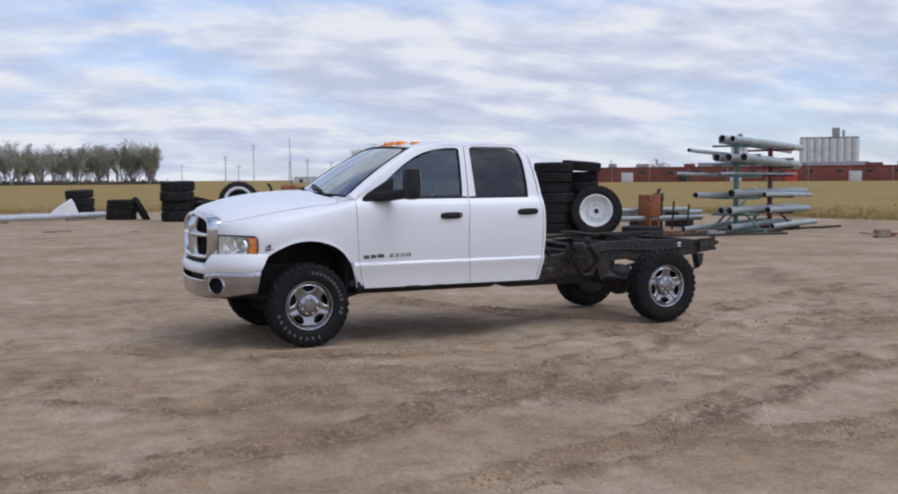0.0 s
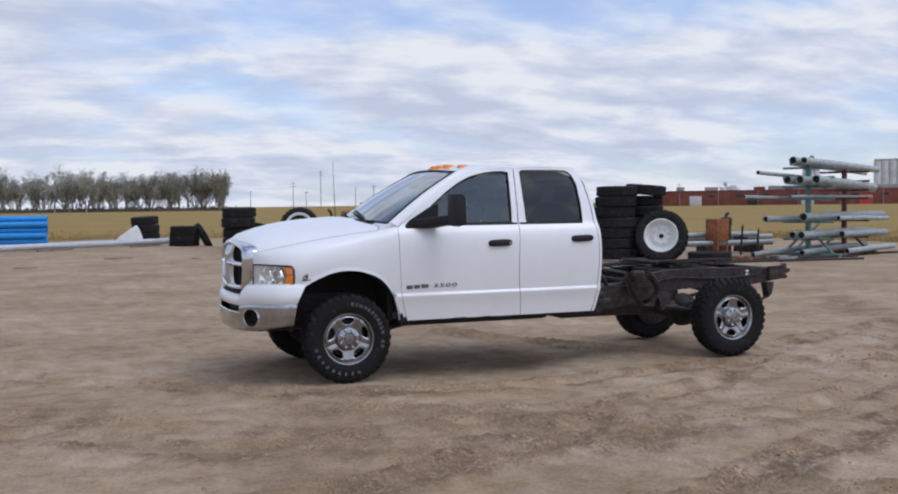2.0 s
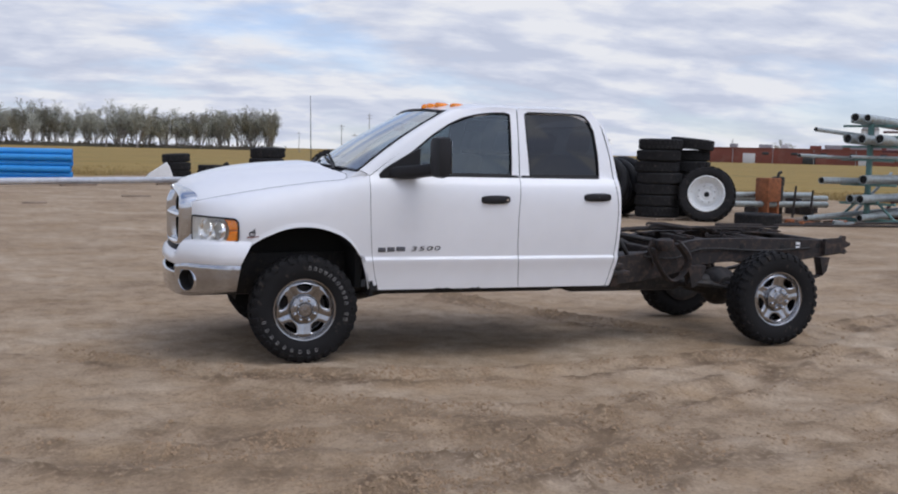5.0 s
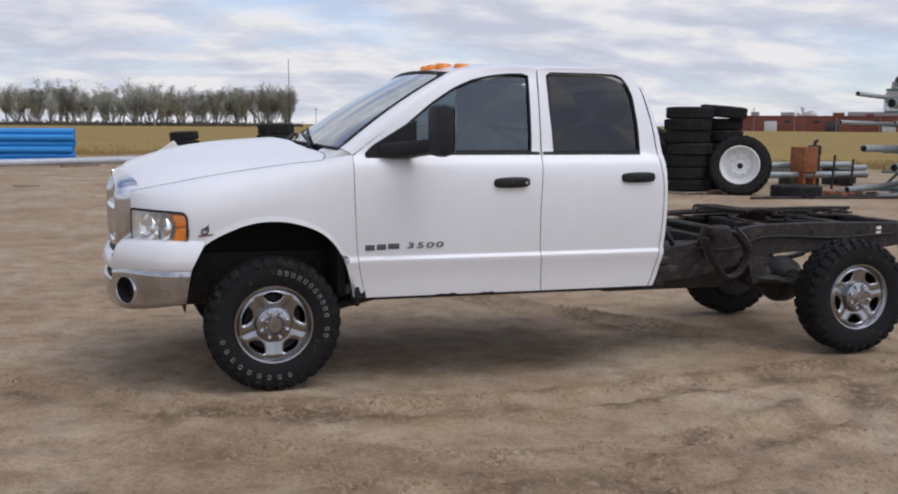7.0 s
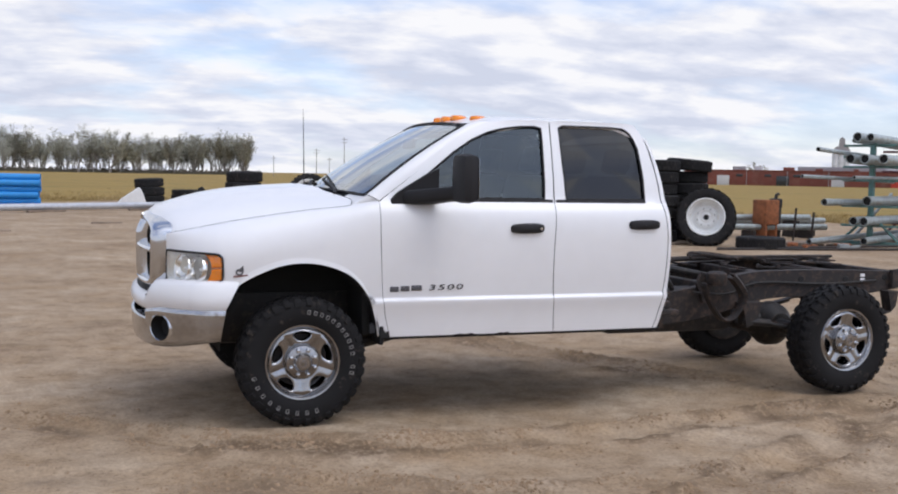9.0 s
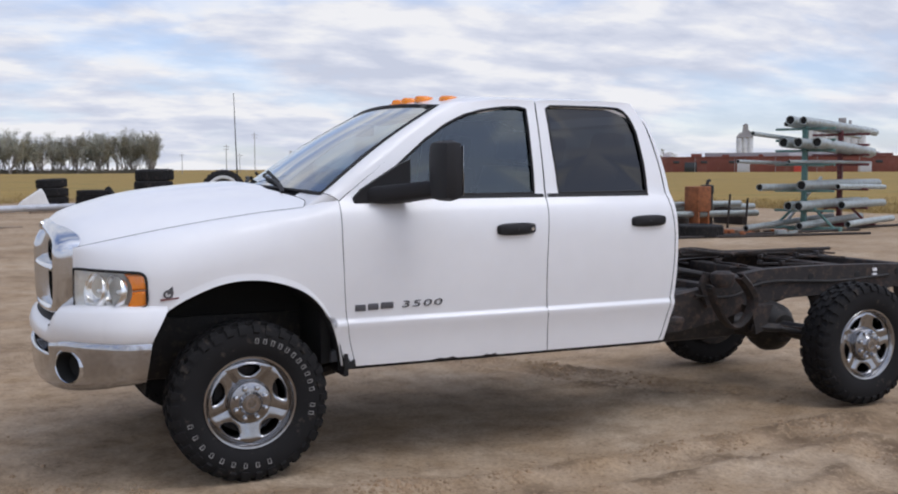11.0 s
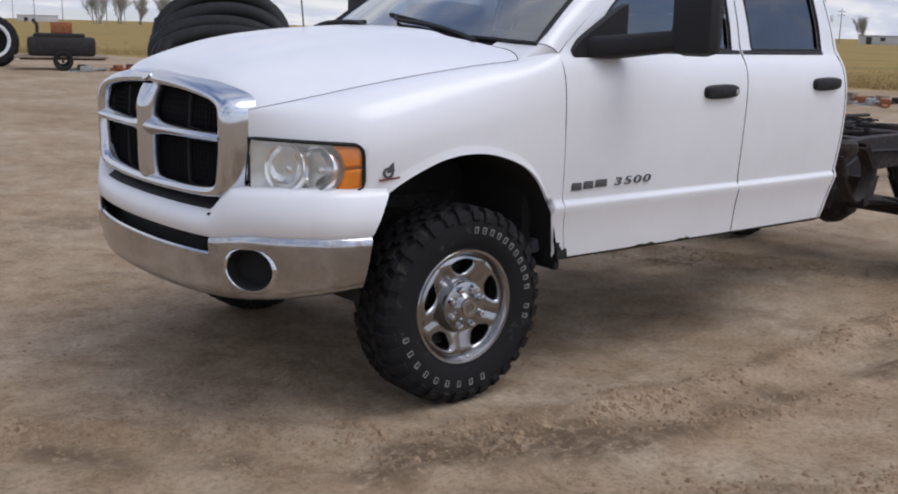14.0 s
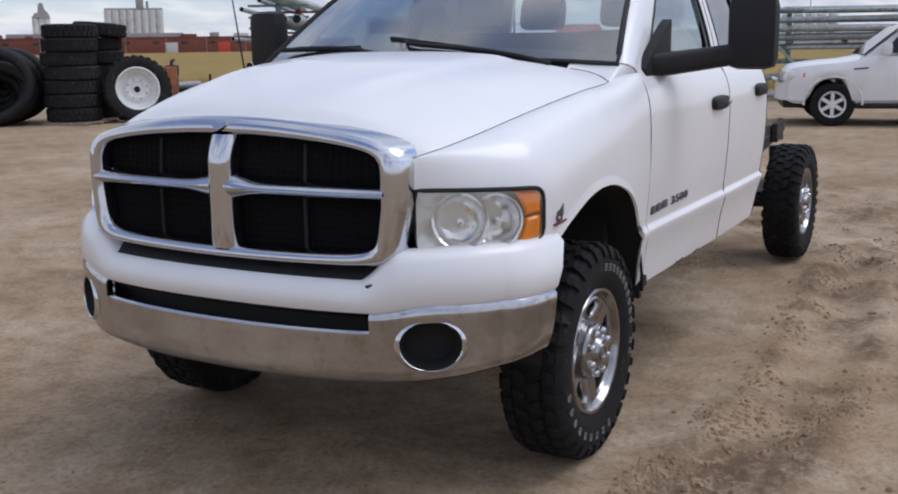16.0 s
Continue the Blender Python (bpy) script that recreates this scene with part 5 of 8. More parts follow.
def truck_wheel(name, label, m, parent):
    """A 17-inch chrome five-slot wheel with a mud-terrain tyre; its outside faces -y."""
    hub = new(name)
    hub.parent = parent
    hub.matrix_local = m
    hub["label"] = label
    R, H = 0.408, 0.140
    slim = Matrix.Translation((0, -0.016, 0)) @ Matrix.Diagonal((0.985, 0.81, 0.985, 1))
    prof = [(0.215, -0.105), (0.235, -0.118), (0.262, -0.136), (0.300, -0.146), (0.345, -0.143), (0.372, -0.132), (0.388, -0.118), (0.392, -0.09), (0.393, 0.0), (0.392, 0.09), (0.388, 0.118), (0.372, 0.132), (0.345, 0.143), (0.300, 0.146), (0.262, 0.136), (0.235, 0.118), (0.215, 0.105)]
    tyre = part("tyre", moved(lathe(prof, 72), slim), RUBBER, hub, "black mud-terrain tyre with faded outlined lettering")
    rng = random.Random(5)
    blocks = []
    count = 34
    for k in range(count):
        for row, (y0, y1, off, wide_) in enumerate(((-0.128, -0.072, 0.0, 0.66), (-0.062, -0.008, 0.5, 0.62), (0.008, 0.062, 0.0, 0.62), (0.072, 0.128, 0.5, 0.66))):
            a = 2 * math.pi * (k + off) / count
            da = math.pi / count * wide_
            skew = 0.28 * math.pi / count * (1 if row % 2 else -1)
            r0, r1 = 0.386, R + rng.uniform(-0.002, 0.001)
            shape = [(-da - skew, y0), (da - skew * 0.2, y0), (da + skew, (y0 + y1) / 2), (da + skew * 0.4, y1), (-da + skew, y1), (-da - skew * 0.2, (y0 + y1) / 2)]
            V = []
            for r, g in ((r0, 1.0), (r1, 0.90)):
                for q, y in shape:
                    drop = 0.012 if abs(y) > 0.12 and r == r1 else 0
                    V.append(((r - drop) * math.cos(a + q * g), (y0 + y1) / 2 + (y - (y0 + y1) / 2) * g, (r - drop) * math.sin(a + q * g)))
            F = [(11, 10, 9, 8, 7, 6)] + [((i + 1) % 6, i, i + 6, (i + 1) % 6 + 6) for i in range(6)]
            blocks.append((V, [tuple(reversed(f)) for f in F]))
        for side in (-1, 1):
            a = 2 * math.pi * (k + (0.0 if side < 0 else 0.5)) / count
            da = math.pi / count * (0.62 if k % 2 else 0.45)
            V = []
            for y, r in ((0.122, 0.398), (0.137, 0.378), (0.146, 0.352 if k % 2 else 0.362)):
                for q in (-da, da):
                    V.append((r * math.cos(a + q), side * (y + 0.006), r * math.sin(a + q)))
            for y, r in ((0.112, 0.385), (0.128, 0.372), (0.136, 0.350)):
                for q in (-da, da):
                    V.append((r * math.cos(a + q), side * y, r * math.sin(a + q)))
            F = [(0, 1, 3, 2), (2, 3, 5, 4), (0, 2, 8, 6), (2, 4, 10, 8), (1, 7, 9, 3), (3, 9, 11, 5), (4, 5, 11, 10)]
            blocks.append((V, F if side > 0 else [tuple(reversed(f)) for f in F]))
    part("tread", moved(merge(*blocks), slim), RUBBER, hub, smooth=False)
    w = 0.021
    bar = merge(*[moved(block(dx - hw, dx + hw, -0.0012, 0.0012, dz - hh, dz + hh, 0), Matrix.Identity(4)) for dx, dz, hw, hh in ((-w * 0.36, 0, 0.0020, 0.0125), (w * 0.36, 0, 0.0020, 0.0125), (0, 0.0115, w * 0.36, 0.0020), (0, -0.0115, w * 0.36, 0.0020))])
    shared = None
    for a0, a1, n in ((84, -14, 14), (196, 286, 9)):
        for k in range(n):
            if n == 14 and k == 11:
                continue
            a = radians(a0 + (a1 - a0) * k / (n - 1))
            if shared is None:
                ob = part("letter_bar", bar, LETTER, hub, "faded pale lettering shown as a hollow bar", smooth=False)
                shared = ob.data
            else:
                ob = new("letter_bar", shared)
                ob.parent = hub
            ob.matrix_local = pose(0, -0.1352, 0) @ Matrix.Rotation(-(a - math.pi / 2), 4, "Y") @ pose(0, 0, 0.312)
    rim = [(0.16, 0.10), (0.205, 0.105), (0.215, 0.112), (0.234, 0.116), (0.234, 0.108), (0.196, 0.085), (0.190, -0.06), (0.206, -0.088), (0.212, -0.100), (0.222, -0.117), (0.232, -0.119), (0.238, -0.112), (0.236, -0.104)]
    wheel = part("rim", lathe(rim, 64), WHEEL_CHROME, hub, "chrome five-slot wheel")
    pieces = []
    for k in range(5):
        mid = 90 + 72 * k

        def pt(r, deg, o):
            a = radians(mid + deg)
            return (r * math.cos(a), -0.098 + o, r * math.sin(a))

        def seg(n, f):
            return [f(i / n) for i in range(n)]

        out = seg(10, lambda t: (0.100, -36 + 72 * t)) + seg(8, lambda t: (0.100 + 0.112 * t, 36)) + seg(10, lambda t: (0.212, 36 - 72 * t)) + seg(8, lambda t: (0.212 - 0.112 * t, -36))
        hole = seg(10, lambda t: (0.138 - 0.008 * math.sin(math.pi * t), -9 + 18 * t)) + seg(8, lambda t: (0.138 + 0.044 * t, 9 + 8.5 * math.sin(t * math.pi * 0.62))) + seg(10, lambda t: (0.182 + 0.007 * math.sin(math.pi * t), 16.9 - 33.8 * t)) + seg(8, lambda t: (0.182 - 0.044 * t, -9 - 8.5 * math.sin((1 - t) * math.pi * 0.62)))
        rings = []
        for f, o in ((0.0, 0.0), (0.35, -0.004), (0.75, -0.007), (0.93, -0.003), (1.0, 0.008), (1.0, 0.050)):
            ring = []
            for (r0, d0), (r1, d1) in zip(out, hole):
                r = r0 + (r1 - r0) * f
                dish = 0.018 * max(0, min(1, (0.20 - r) / 0.09)) + 0.006 * max(0, (r - 0.19) / 0.02)
                ring.append(pt(r, d0 + (d1 - d0) * f, o + dish))
            rings.append(ring)
        pieces.append(loft(rings))
    part("spoke_face", merge(*pieces), WHEEL_CHROME, hub, angle=55)
    cap = [(0.106, -0.060), (0.106, -0.100), (0.100, -0.112), (0.086, -0.118), (0.060, -0.122), (0.052, -0.132), (0.046, -0.140), (0.0, -0.143)]
    c = part("hub_cap", lathe(cap, 40), WHEEL_CHROME, hub, "chrome hub cover")
    for k in range(8):
        a = 2 * math.pi * (k + 0.5) / 8
        part("lug_nut", moved(lathe([(0.015, 0.0), (0.0145, -0.016), (0.010, -0.026), (0.0, -0.028)], 12), Matrix.Translation((0.080 * math.cos(a), -0.112, 0.080 * math.sin(a)))), CHROME, hub)
    part("cap_emblem", moved(lathe([(0.020, -0.1425), (0.020, -0.146), (0.034, -0.146), (0.034, -0.141)], 24), Matrix.Identity(4)), DULL_CHROME, hub)
    part("backing_plate", lathe([(0.0, 0.100), (0.10, 0.100), (0.14, 0.119), (0.22, 0.120), (0.237, 0.117), (0.237, 0.112)], 40), GREASE, hub, "dark dirty inner side")
    part("brake_drum", lathe([(0.0, -0.02), (0.165, -0.02), (0.170, 0.0), (0.170, 0.06), (0.0, 0.07)], 32), GREASE, hub)
    return hub


def chassis(truck):
    top = [(1.9, 0.66), (2.4, 0.70), (2.8, 0.735), (3.2, 0.80), (3.5, 0.872), (3.9, 0.888), (4.5, 0.882), (5.04, 0.860)]
    low = [(1.9, 0.50), (2.4, 0.50), (2.9, 0.51), (3.3, 0.58), (3.6, 0.660), (4.0, 0.685), (4.5, 0.680), (4.8, 0.715), (5.04, 0.745)]
    fr = thing_part("ladder_frame", truck, "rusty bare ladder frame behind the cab")
    for s in (-1, 1):
        n = 44
        rings = []
        for k in range(n + 1):
            x = 1.9 + 3.14 * k / n
            a, b = curve(low, x), curve(top, x)
            rings.append([(x, s * y, z) for y, z in ((0.41, a), (0.49, a), (0.49, b), (0.41, b), (0.41, b - 0.012), (0.478, b - 0.016), (0.478, a + 0.016), (0.41, a + 0.012))])
        V, F = loft(rings, flipped=s > 0)
        F += [tuple(range(8)), tuple(range(n * 8, n * 8 + 8))]
        rail = part("frame_rail", (V, F), FRAME, fr, angle=30)
        for x in (3.55, 4.0, 4.42, 4.80):
            part("rail_hole", moved(lathe([(0.0, 0.0), (0.022, 0.0), (0.026, 0.004)], 14), Matrix.Translation((x, s * 0.4935, (curve(top, x) + curve(low, x)) / 2 + 0.03)) @ Matrix.Diagonal((1, -s, 1, 1))), GAP, fr)
        # cab and body mounts that stick out of the rails
        back = s * 0.50
        strap = [(3.02, 0.800), (3.06, 0.70), (3.12, 0.60), (3.20, 0.53), (3.29, 0.56), (3.35, 0.64), (3.36, 0.72), (3.31, 0.80), (3.25, 0.86)]
        bent = loft([[(x + dx, s * y, z + dz) for x, z in spline(strap, 26)] for y, dx, dz in ((0.61, 0.0, 0.0), (0.68, 0.0, 0.0), (0.69, 0.006, 0.012), (0.67, 0.012, 0.022), (0.61, 0.012, 0.022))], closed=False, flipped=s > 0)
        bm_ = part("body_mount", merge(bent, plate([(3.04, 0.80), (3.10, 0.66), (3.14, 0.66), (3.16, 0.86), (3.08, 0.89)], (back, s * 0.53))), FRAME, fr, "rusty bent body-mount bracket")
        thick(bm_, 0.012)
        part("mount_cup", moved(lathe([(0.0, 0.905), (0.05, 0.90), (0.075, 0.885), (0.080, 0.84), (0.06, 0.80), (0.0, 0.79)], 18, "z"), pose(3.16, s * 0.60, 0.0)), FRAME, fr, "pressed-steel mount cup")
        part("axle_damper", merge(tube([(3.62, s * 0.60, 0.50), (3.98, s * 0.62, 0.42)], 0.018, 8), tube([(3.42, s * 0.56, 0.52), (3.64, s * 0.60, 0.50)], 0.03, 8)), GREASE, fr)
        part("mount_bracket", merge(block(2.58, 2.78, min(s * 0.46, s * 0.72), max(s * 0.46, s * 0.72), 0.60, 0.64, 0.01), block(2.62, 2.74, min(s * 0.48, s * 0.68), max(s * 0.48, s * 0.68), 0.64, 0.70, 0.02), plate([(2.60, 0.48), (2.76, 0.48), (2.78, 0.62), (2.58, 0.62)], (s * 0.485, s * 0.52))), FRAME, fr)
        part("spring_hanger", plate([(3.40, 0.66), (3.58, 0.66), (3.52, 0.50), (3.44, 0.47)], (s * 0.50, s * 0.60)), FRAME, fr)
        part("spring_hanger", plate([(4.75, 0.72), (4.85, 0.72), (4.825, 0.60), (4.785, 0.56)], (s * 0.50, s * 0.60)), FRAME, fr)
        leaves = []
        for q in range(4):
            e = 0.12 * q
            leaves.append(loft([[(x, s * y, 0.455 + 0.10 * ((x - 4.13) / 0.66) ** 2 - 0.014 * q + dz) for y, dz in ((0.52, 0), (0.59, 0), (0.59, 0.012), (0.52, 0.012))] for x in [3.47 + e + (1.32 - 2 * e) * k / 14 for k in range(15)]], flipped=s < 0))
        part("leaf_spring", merge(*leaves), FRAME, fr)
        part("shock_absorber", merge(tube([(4.30, s * 0.40, 0.34), (4.16, s * 0.36, 0.60)], 0.030), tube([(4.16, s * 0.36, 0.60), (4.05, s * 0.33, 0.80)], 0.020)), GREASE, fr)
        part("bump_stop", tube([(4.08, s * 0.45, 0.68), (4.08, s * 0.45, 0.58)], [0.045, 0.03]), GREASE, fr)
        part("spring_plate", block(4.00, 4.16, min(s * 0.50, s * 0.62), max(s * 0.50, s * 0.62), 0.44, 0.47, 0.006), GREASE, fr)
    for x, z0, z1, w in ((2.55, 0.52, 0.60, 0.09), (3.30, 0.70, 0.78, 0.10), (3.72, 0.80, 0.87, 0.12), (4.42, 0.80, 0.87, 0.10)):
        part("crossmember", block(x - w / 2, x + w / 2, -0.42, 0.42, z0, z1, 0.015), FRAME, fr)
    part("rear_crossmember", merge(block(4.92, 5.00, -0.50, 0.50, 0.735, 0.865, 0.02), plate([(4.84, 0.885), (5.00, 0.892), (5.03, 0.915), (5.06, 0.91), (5.06, 0.865), (5.11, 0.85), (5.11, 0.825), (5.05, 0.80), (5.08, 0.765), (5.05, 0.745), (4.98, 0.76), (4.84, 0.74)], (-0.54, -0.50)), plate([(4.84, 0.885), (5.00, 0.892), (5.03, 0.915), (5.06, 0.91), (5.06, 0.865), (5.11, 0.85), (5.11, 0.825), (5.05, 0.80), (5.08, 0.765), (5.05, 0.745), (4.98, 0.76), (4.84, 0.74)], (0.50, 0.54)), block(4.97, 5.07, -0.05, 0.05, 0.675, 0.735, 0.012)), FRAME, fr, "rusty rear crossmember with hitch brackets")
    rng = random.Random(8)
    for k in range(12):
        x = 3.45 + 0.12 * k
        w = rng.uniform(0.10, 0.22)
        part("loose_bracket", moved(merge(block(-w, w, -0.011, 0.011, 0.0, 0.014, 0.003), block(w - 0.03, w, -0.02, 0.02, 0.0, 0.030, 0.004)), pose(x, rng.uniform(-0.38, 0.38), 0.866 + 0.003 * k, 0, rng.uniform(-5, 5), rng.uniform(0, 180))), FRAME, fr)
    for k, (x0, x1, y0, y1, lift) in enumerate(((3.50, 4.75, 0.30, 0.40, 0.02), (3.62, 4.55, 0.40, 0.26, 0.035), (3.42, 4.30, 0.22, 0.36, 0.05), (3.85, 4.92, 0.16, 0.30, 0.012))):
        part("loose_bar", tube(spline([(x0, y0, 0.905 + lift), (x0 + 0.06, y0 + 0.01, 0.925 + lift), ((x0 + x1) / 2, (y0 + y1) / 2, 0.902 + 0.012 * k), (x1, y1, 0.898 + 0.010 * k)], 14), 0.013, 6), FRAME, fr)
    for z in (0.842, 0.806):
        part("white_tag", block(4.56, 4.60, -0.496, -0.4905, z - 0.012, z + 0.012, 0.002), WHITE, fr, "small white tag on the rail")
    part("top_rail", tube(spline([(2.60, 0.30, 0.80), (3.2, 0.34, 0.90), (3.9, 0.40, 0.915), (4.7, 0.42, 0.90)], 20), 0.022, 8), FRAME, fr)
    hoses = [[(2.50, -0.30, 0.86), (2.62, -0.34, 0.93), (2.78, -0.40, 0.905), (2.86, -0.44, 0.80), (2.92, -0.40, 0.70)], [(2.50, -0.12, 0.90), (2.9, -0.05, 0.90), (3.3, 0.05, 0.84), (3.9, 0.10, 0.72)], [(2.52, 0.2, 0.84), (2.8, 0.30, 0.93), (3.05, 0.36, 0.88), (3.3, 0.30, 0.75)], [(3.0, -0.53, 0.74), (3.3, -0.52, 0.72), (3.6, -0.51, 0.80), (4.2, -0.505, 0.78), (4.7, -0.505, 0.80)]]
    for h, r in zip(hoses, (0.020, 0.026, 0.030, 0.010)):
        part("hose", tube(spline(h, 22), r, 8), GREASE, fr)
    part("fuel_tank", block(2.35, 3.45, -0.40, -0.02, 0.42, 0.74, 0.06), GREASE, fr, "dark oily fuel tank")
    part("rear_axle", merge(tube([(4.08, -0.80, 0.405), (4.08, 0.80, 0.405)], 0.058, 14), moved(lathe([(0.0, -0.17), (0.10, -0.15), (0.17, -0.06), (0.185, 0.02), (0.16, 0.10), (0.07, 0.15), (0.0, 0.155)], 22), pose(4.10, 0.02, 0.40)), tube([(3.95, 0.02, 0.42), (3.72, 0.02, 0.44)], [0.10, 0.06], 14)), GREASE, fr, "oily rear axle with its differential")
    part("drive_shaft", tube([(3.74, 0.02, 0.44), (2.3, 0.02, 0.52), (1.5, 0.02, 0.54)], 0.05, 12), GREASE, fr)
    part("exhaust", tube(spline([(1.2, 0.30, 0.46), (2.4, 0.34, 0.47), (3.3, 0.30, 0.52), (3.9, 0.32, 0.76), (4.5, 0.34, 0.62), (4.85, 0.52, 0.58)], 30), 0.045, 10), FRAME, fr)
    part("front_axle", merge(tube([(0.0, -0.78, 0.405), (0.0, 0.78, 0.405)], 0.05, 14), moved(lathe([(0.0, -0.15), (0.09, -0.13), (0.16, 0.0), (0.09, 0.13), (0.0, 0.14)], 20), pose(-0.02, 0.30, 0.40)), tube([(-0.16, -0.70, 0.40), (-0.16, 0.70, 0.42)], 0.022, 8)), GREASE, fr, "front axle under the engine")
    for s in (-1, 1):
        part("control_arm", tube([(0.06, s * 0.55, 0.36), (0.80, s * 0.42, 0.50)], 0.035, 8), GREASE, fr)
        part("coil_spring", tube([(0.065 * math.cos(a), s * 0.50 + 0.065 * math.sin(a), 0.44 + 0.055 * a / 6.283) for a in [0.45 * k for k in range(84)]], 0.011, 6), GREASE, fr)
    part("underbody", merge(block(-0.75, 0.45, -0.44, 0.44, 0.46, 0.80, 0.05), block(0.45, 2.3, -0.30, 0.34, 0.42, 0.60, 0.06), block(0.5, 2.45, -0.80, 0.80, 0.53, 0.565, 0.02)), GREASE, fr, "dark oily underbody and gearbox")


def thing_part(name, parent, label=""):
    e = new(name)
    e.parent = parent
    if label:
        e["label"] = label
    return e


def badge_text(truck):
    """Door badge: the name as plain bars, the model figure lettered."""
    def y_at(x, z):
        return -wide(x, z) - 0.002

    bars = []
    x = 0.545
    for k, w in enumerate((0.070, 0.070, 0.082)):
        bars.append(block(x, x + w - 0.012, y_at(x, 0.86) - 0.003, y_at(x, 0.86) + 0.010, 0.838 + 0.003 * k, 0.872 + 0.003 * k, 0.004))
        x += w
    part("name_bars", merge(*bars), BADGE, truck, "grey raised name badge shown as bars")
    step = 0.0
    for digit in "3500":
        cu = bpy.data.curves.new("digit", "FONT")
        cu.body, cu.size, cu.extrude, cu.shear = digit, 0.058, 0.003, 0.15
        tmp = new("digit", cu)
        me = bpy.data.meshes.new_from_object(tmp.evaluated_get(bpy.context.evaluated_depsgraph_get()))
        bpy.data.objects.remove(tmp)
        me.materials.append(BADGE)
        ob = new("digit", me)
        ob.parent = truck
        ob.matrix_local = pose(0.795 + step, y_at(0.8, 0.87) - 0.001, 0.846 + 0.012 * step, 90, 0, 0) @ Matrix.Diagonal((1.75, 0.85, 1, 1))
        ob["label"] = "grey raised figure of the model number"
        step += 0.061


truck = thing("pickup_truck", "white crew-cab pickup with its bed removed, rusty frame bare", "truck")
hood(truck)
front_bumper(truck)
grille(truck)
for s in (-1, 1):
    fender(truck, s)
    lamp(truck, s)
    door(truck, s, True)
    door(truck, s, False)
    mirror(truck, s)
glasshouse(truck)
cabin(truck)
badge_text(truck)
part("antenna", tube([(0.38, 0.955, 1.36), (0.383, 1.02, 1.75), (0.386, 1.07, 2.08)], [0.005, 0.0035, 0.002], 6), BLACK, truck, "thin black whip antenna")
chassis(truck)
first = truck_wheel("front_wheel", "chrome wheel with a black mud-terrain tyre", pose(0.0, -0.832, 0.413, 0, 0, 0), truck)
for nm, x, y, turn, spin in (("rear_wheel", 4.11, -0.790, 0, 40), ("front_wheel", 0.0, 0.832, 180, 15), ("rear_wheel", 4.11, 0.790, 180, 70)):
    w = copy_thing(first, pose(x, y, 0.413 if x < 1 else 0.402, 0, 0, turn) @ pose(0, 0, 0, 0, spin, 0))
    w.name = nm
    if nm == "rear_wheel":
        for bar_ in [o for o in w.children if o.name.startswith("letter_bar")]:
            bpy.data.objects.remove(bar_)

# ---- things in the yard ----
PALE_STEEL = material("pale zinc pipe", (0.52, 0.53, 0.56), 0.42, metal=0.3, vary=0.15, scale=4, dirt=(0.24, 0.22, 0.20), dirt_amount=0.2)
GALV = material("galvanised pipe", (0.36, 0.40, 0.40), 0.48, metal=0.4, vary=0.2, scale=5, fine=70, dirt=(0.20, 0.165, 0.13), dirt_amount=0.36, rand=0.2)
TEAL = material("faded teal paint", (0.11, 0.23, 0.215), 0.6, vary=0.25, scale=6, dirt=(0.16, 0.09, 0.05), dirt_amount=0.3)
MAROON = material("maroon paint", (0.13, 0.025, 0.03), 0.5, vary=0.25, dirt=(0.2, 0.15, 0.11), dirt_amount=0.25)
BLUE_PVC = material("blue plastic pipe", (0.030, 0.27, 0.66), 0.38, vary=0.1, scale=3, rand=0.08)
HDPE = material("black corrugated plastic pipe", (0.011, 0.011, 0.012), 0.6, vary=0.3, scale=3, fine=40, dirt=(0.055, 0.048, 0.04), dirt_amount=0.16, spec=0.3)
RUST = material("orange rusted sheet", (0.30, 0.105, 0.040), 0.8, vary=0.4, scale=5, fine=40, bump=0.3, dirt=(0.12, 0.05, 0.025), dirt_amount=0.35)
WHITE_RIM = material("white painted steel rim", (0.72, 0.73, 0.72), 0.45, vary=0.1, scale=5, dirt=(0.42, 0.38, 0.33), dirt_amount=0.2)
TIMBER = material("weathered timber", (0.25, 0.19, 0.14), 0.85, vary=0.35, scale=6, fine=80, bump=0.3, rand=0.2)
CONCRETE = material("weathered concrete", (0.40, 0.345, 0.29), 0.9, vary=0.18, scale=3, fine=50, bump=0.3, dirt=(0.22, 0.19, 0.16), dirt_amount=0.3)
TARP = material("white sheet", (0.74, 0.74, 0.73), 0.6, vary=0.08, scale=3, bump=0.2)


def tyre_profile(R, w, bead):
    h = w / 2
    return [(bead, -h * 0.72), (bead + (R - bead) * 0.25, -h * 0.95), (bead + (R - bead) * 0.55, -h), (R * 0.94, -h * 0.93), (R * 0.975, -h * 0.78), (R * 0.98, 0.0), (R * 0.975, h * 0.78), (R * 0.94, h * 0.93), (bead + (R - bead) * 0.55, h), (bead + (R - bead) * 0.25, h * 0.95), (bead, h * 0.72), (bead - 0.012, 0.0)]


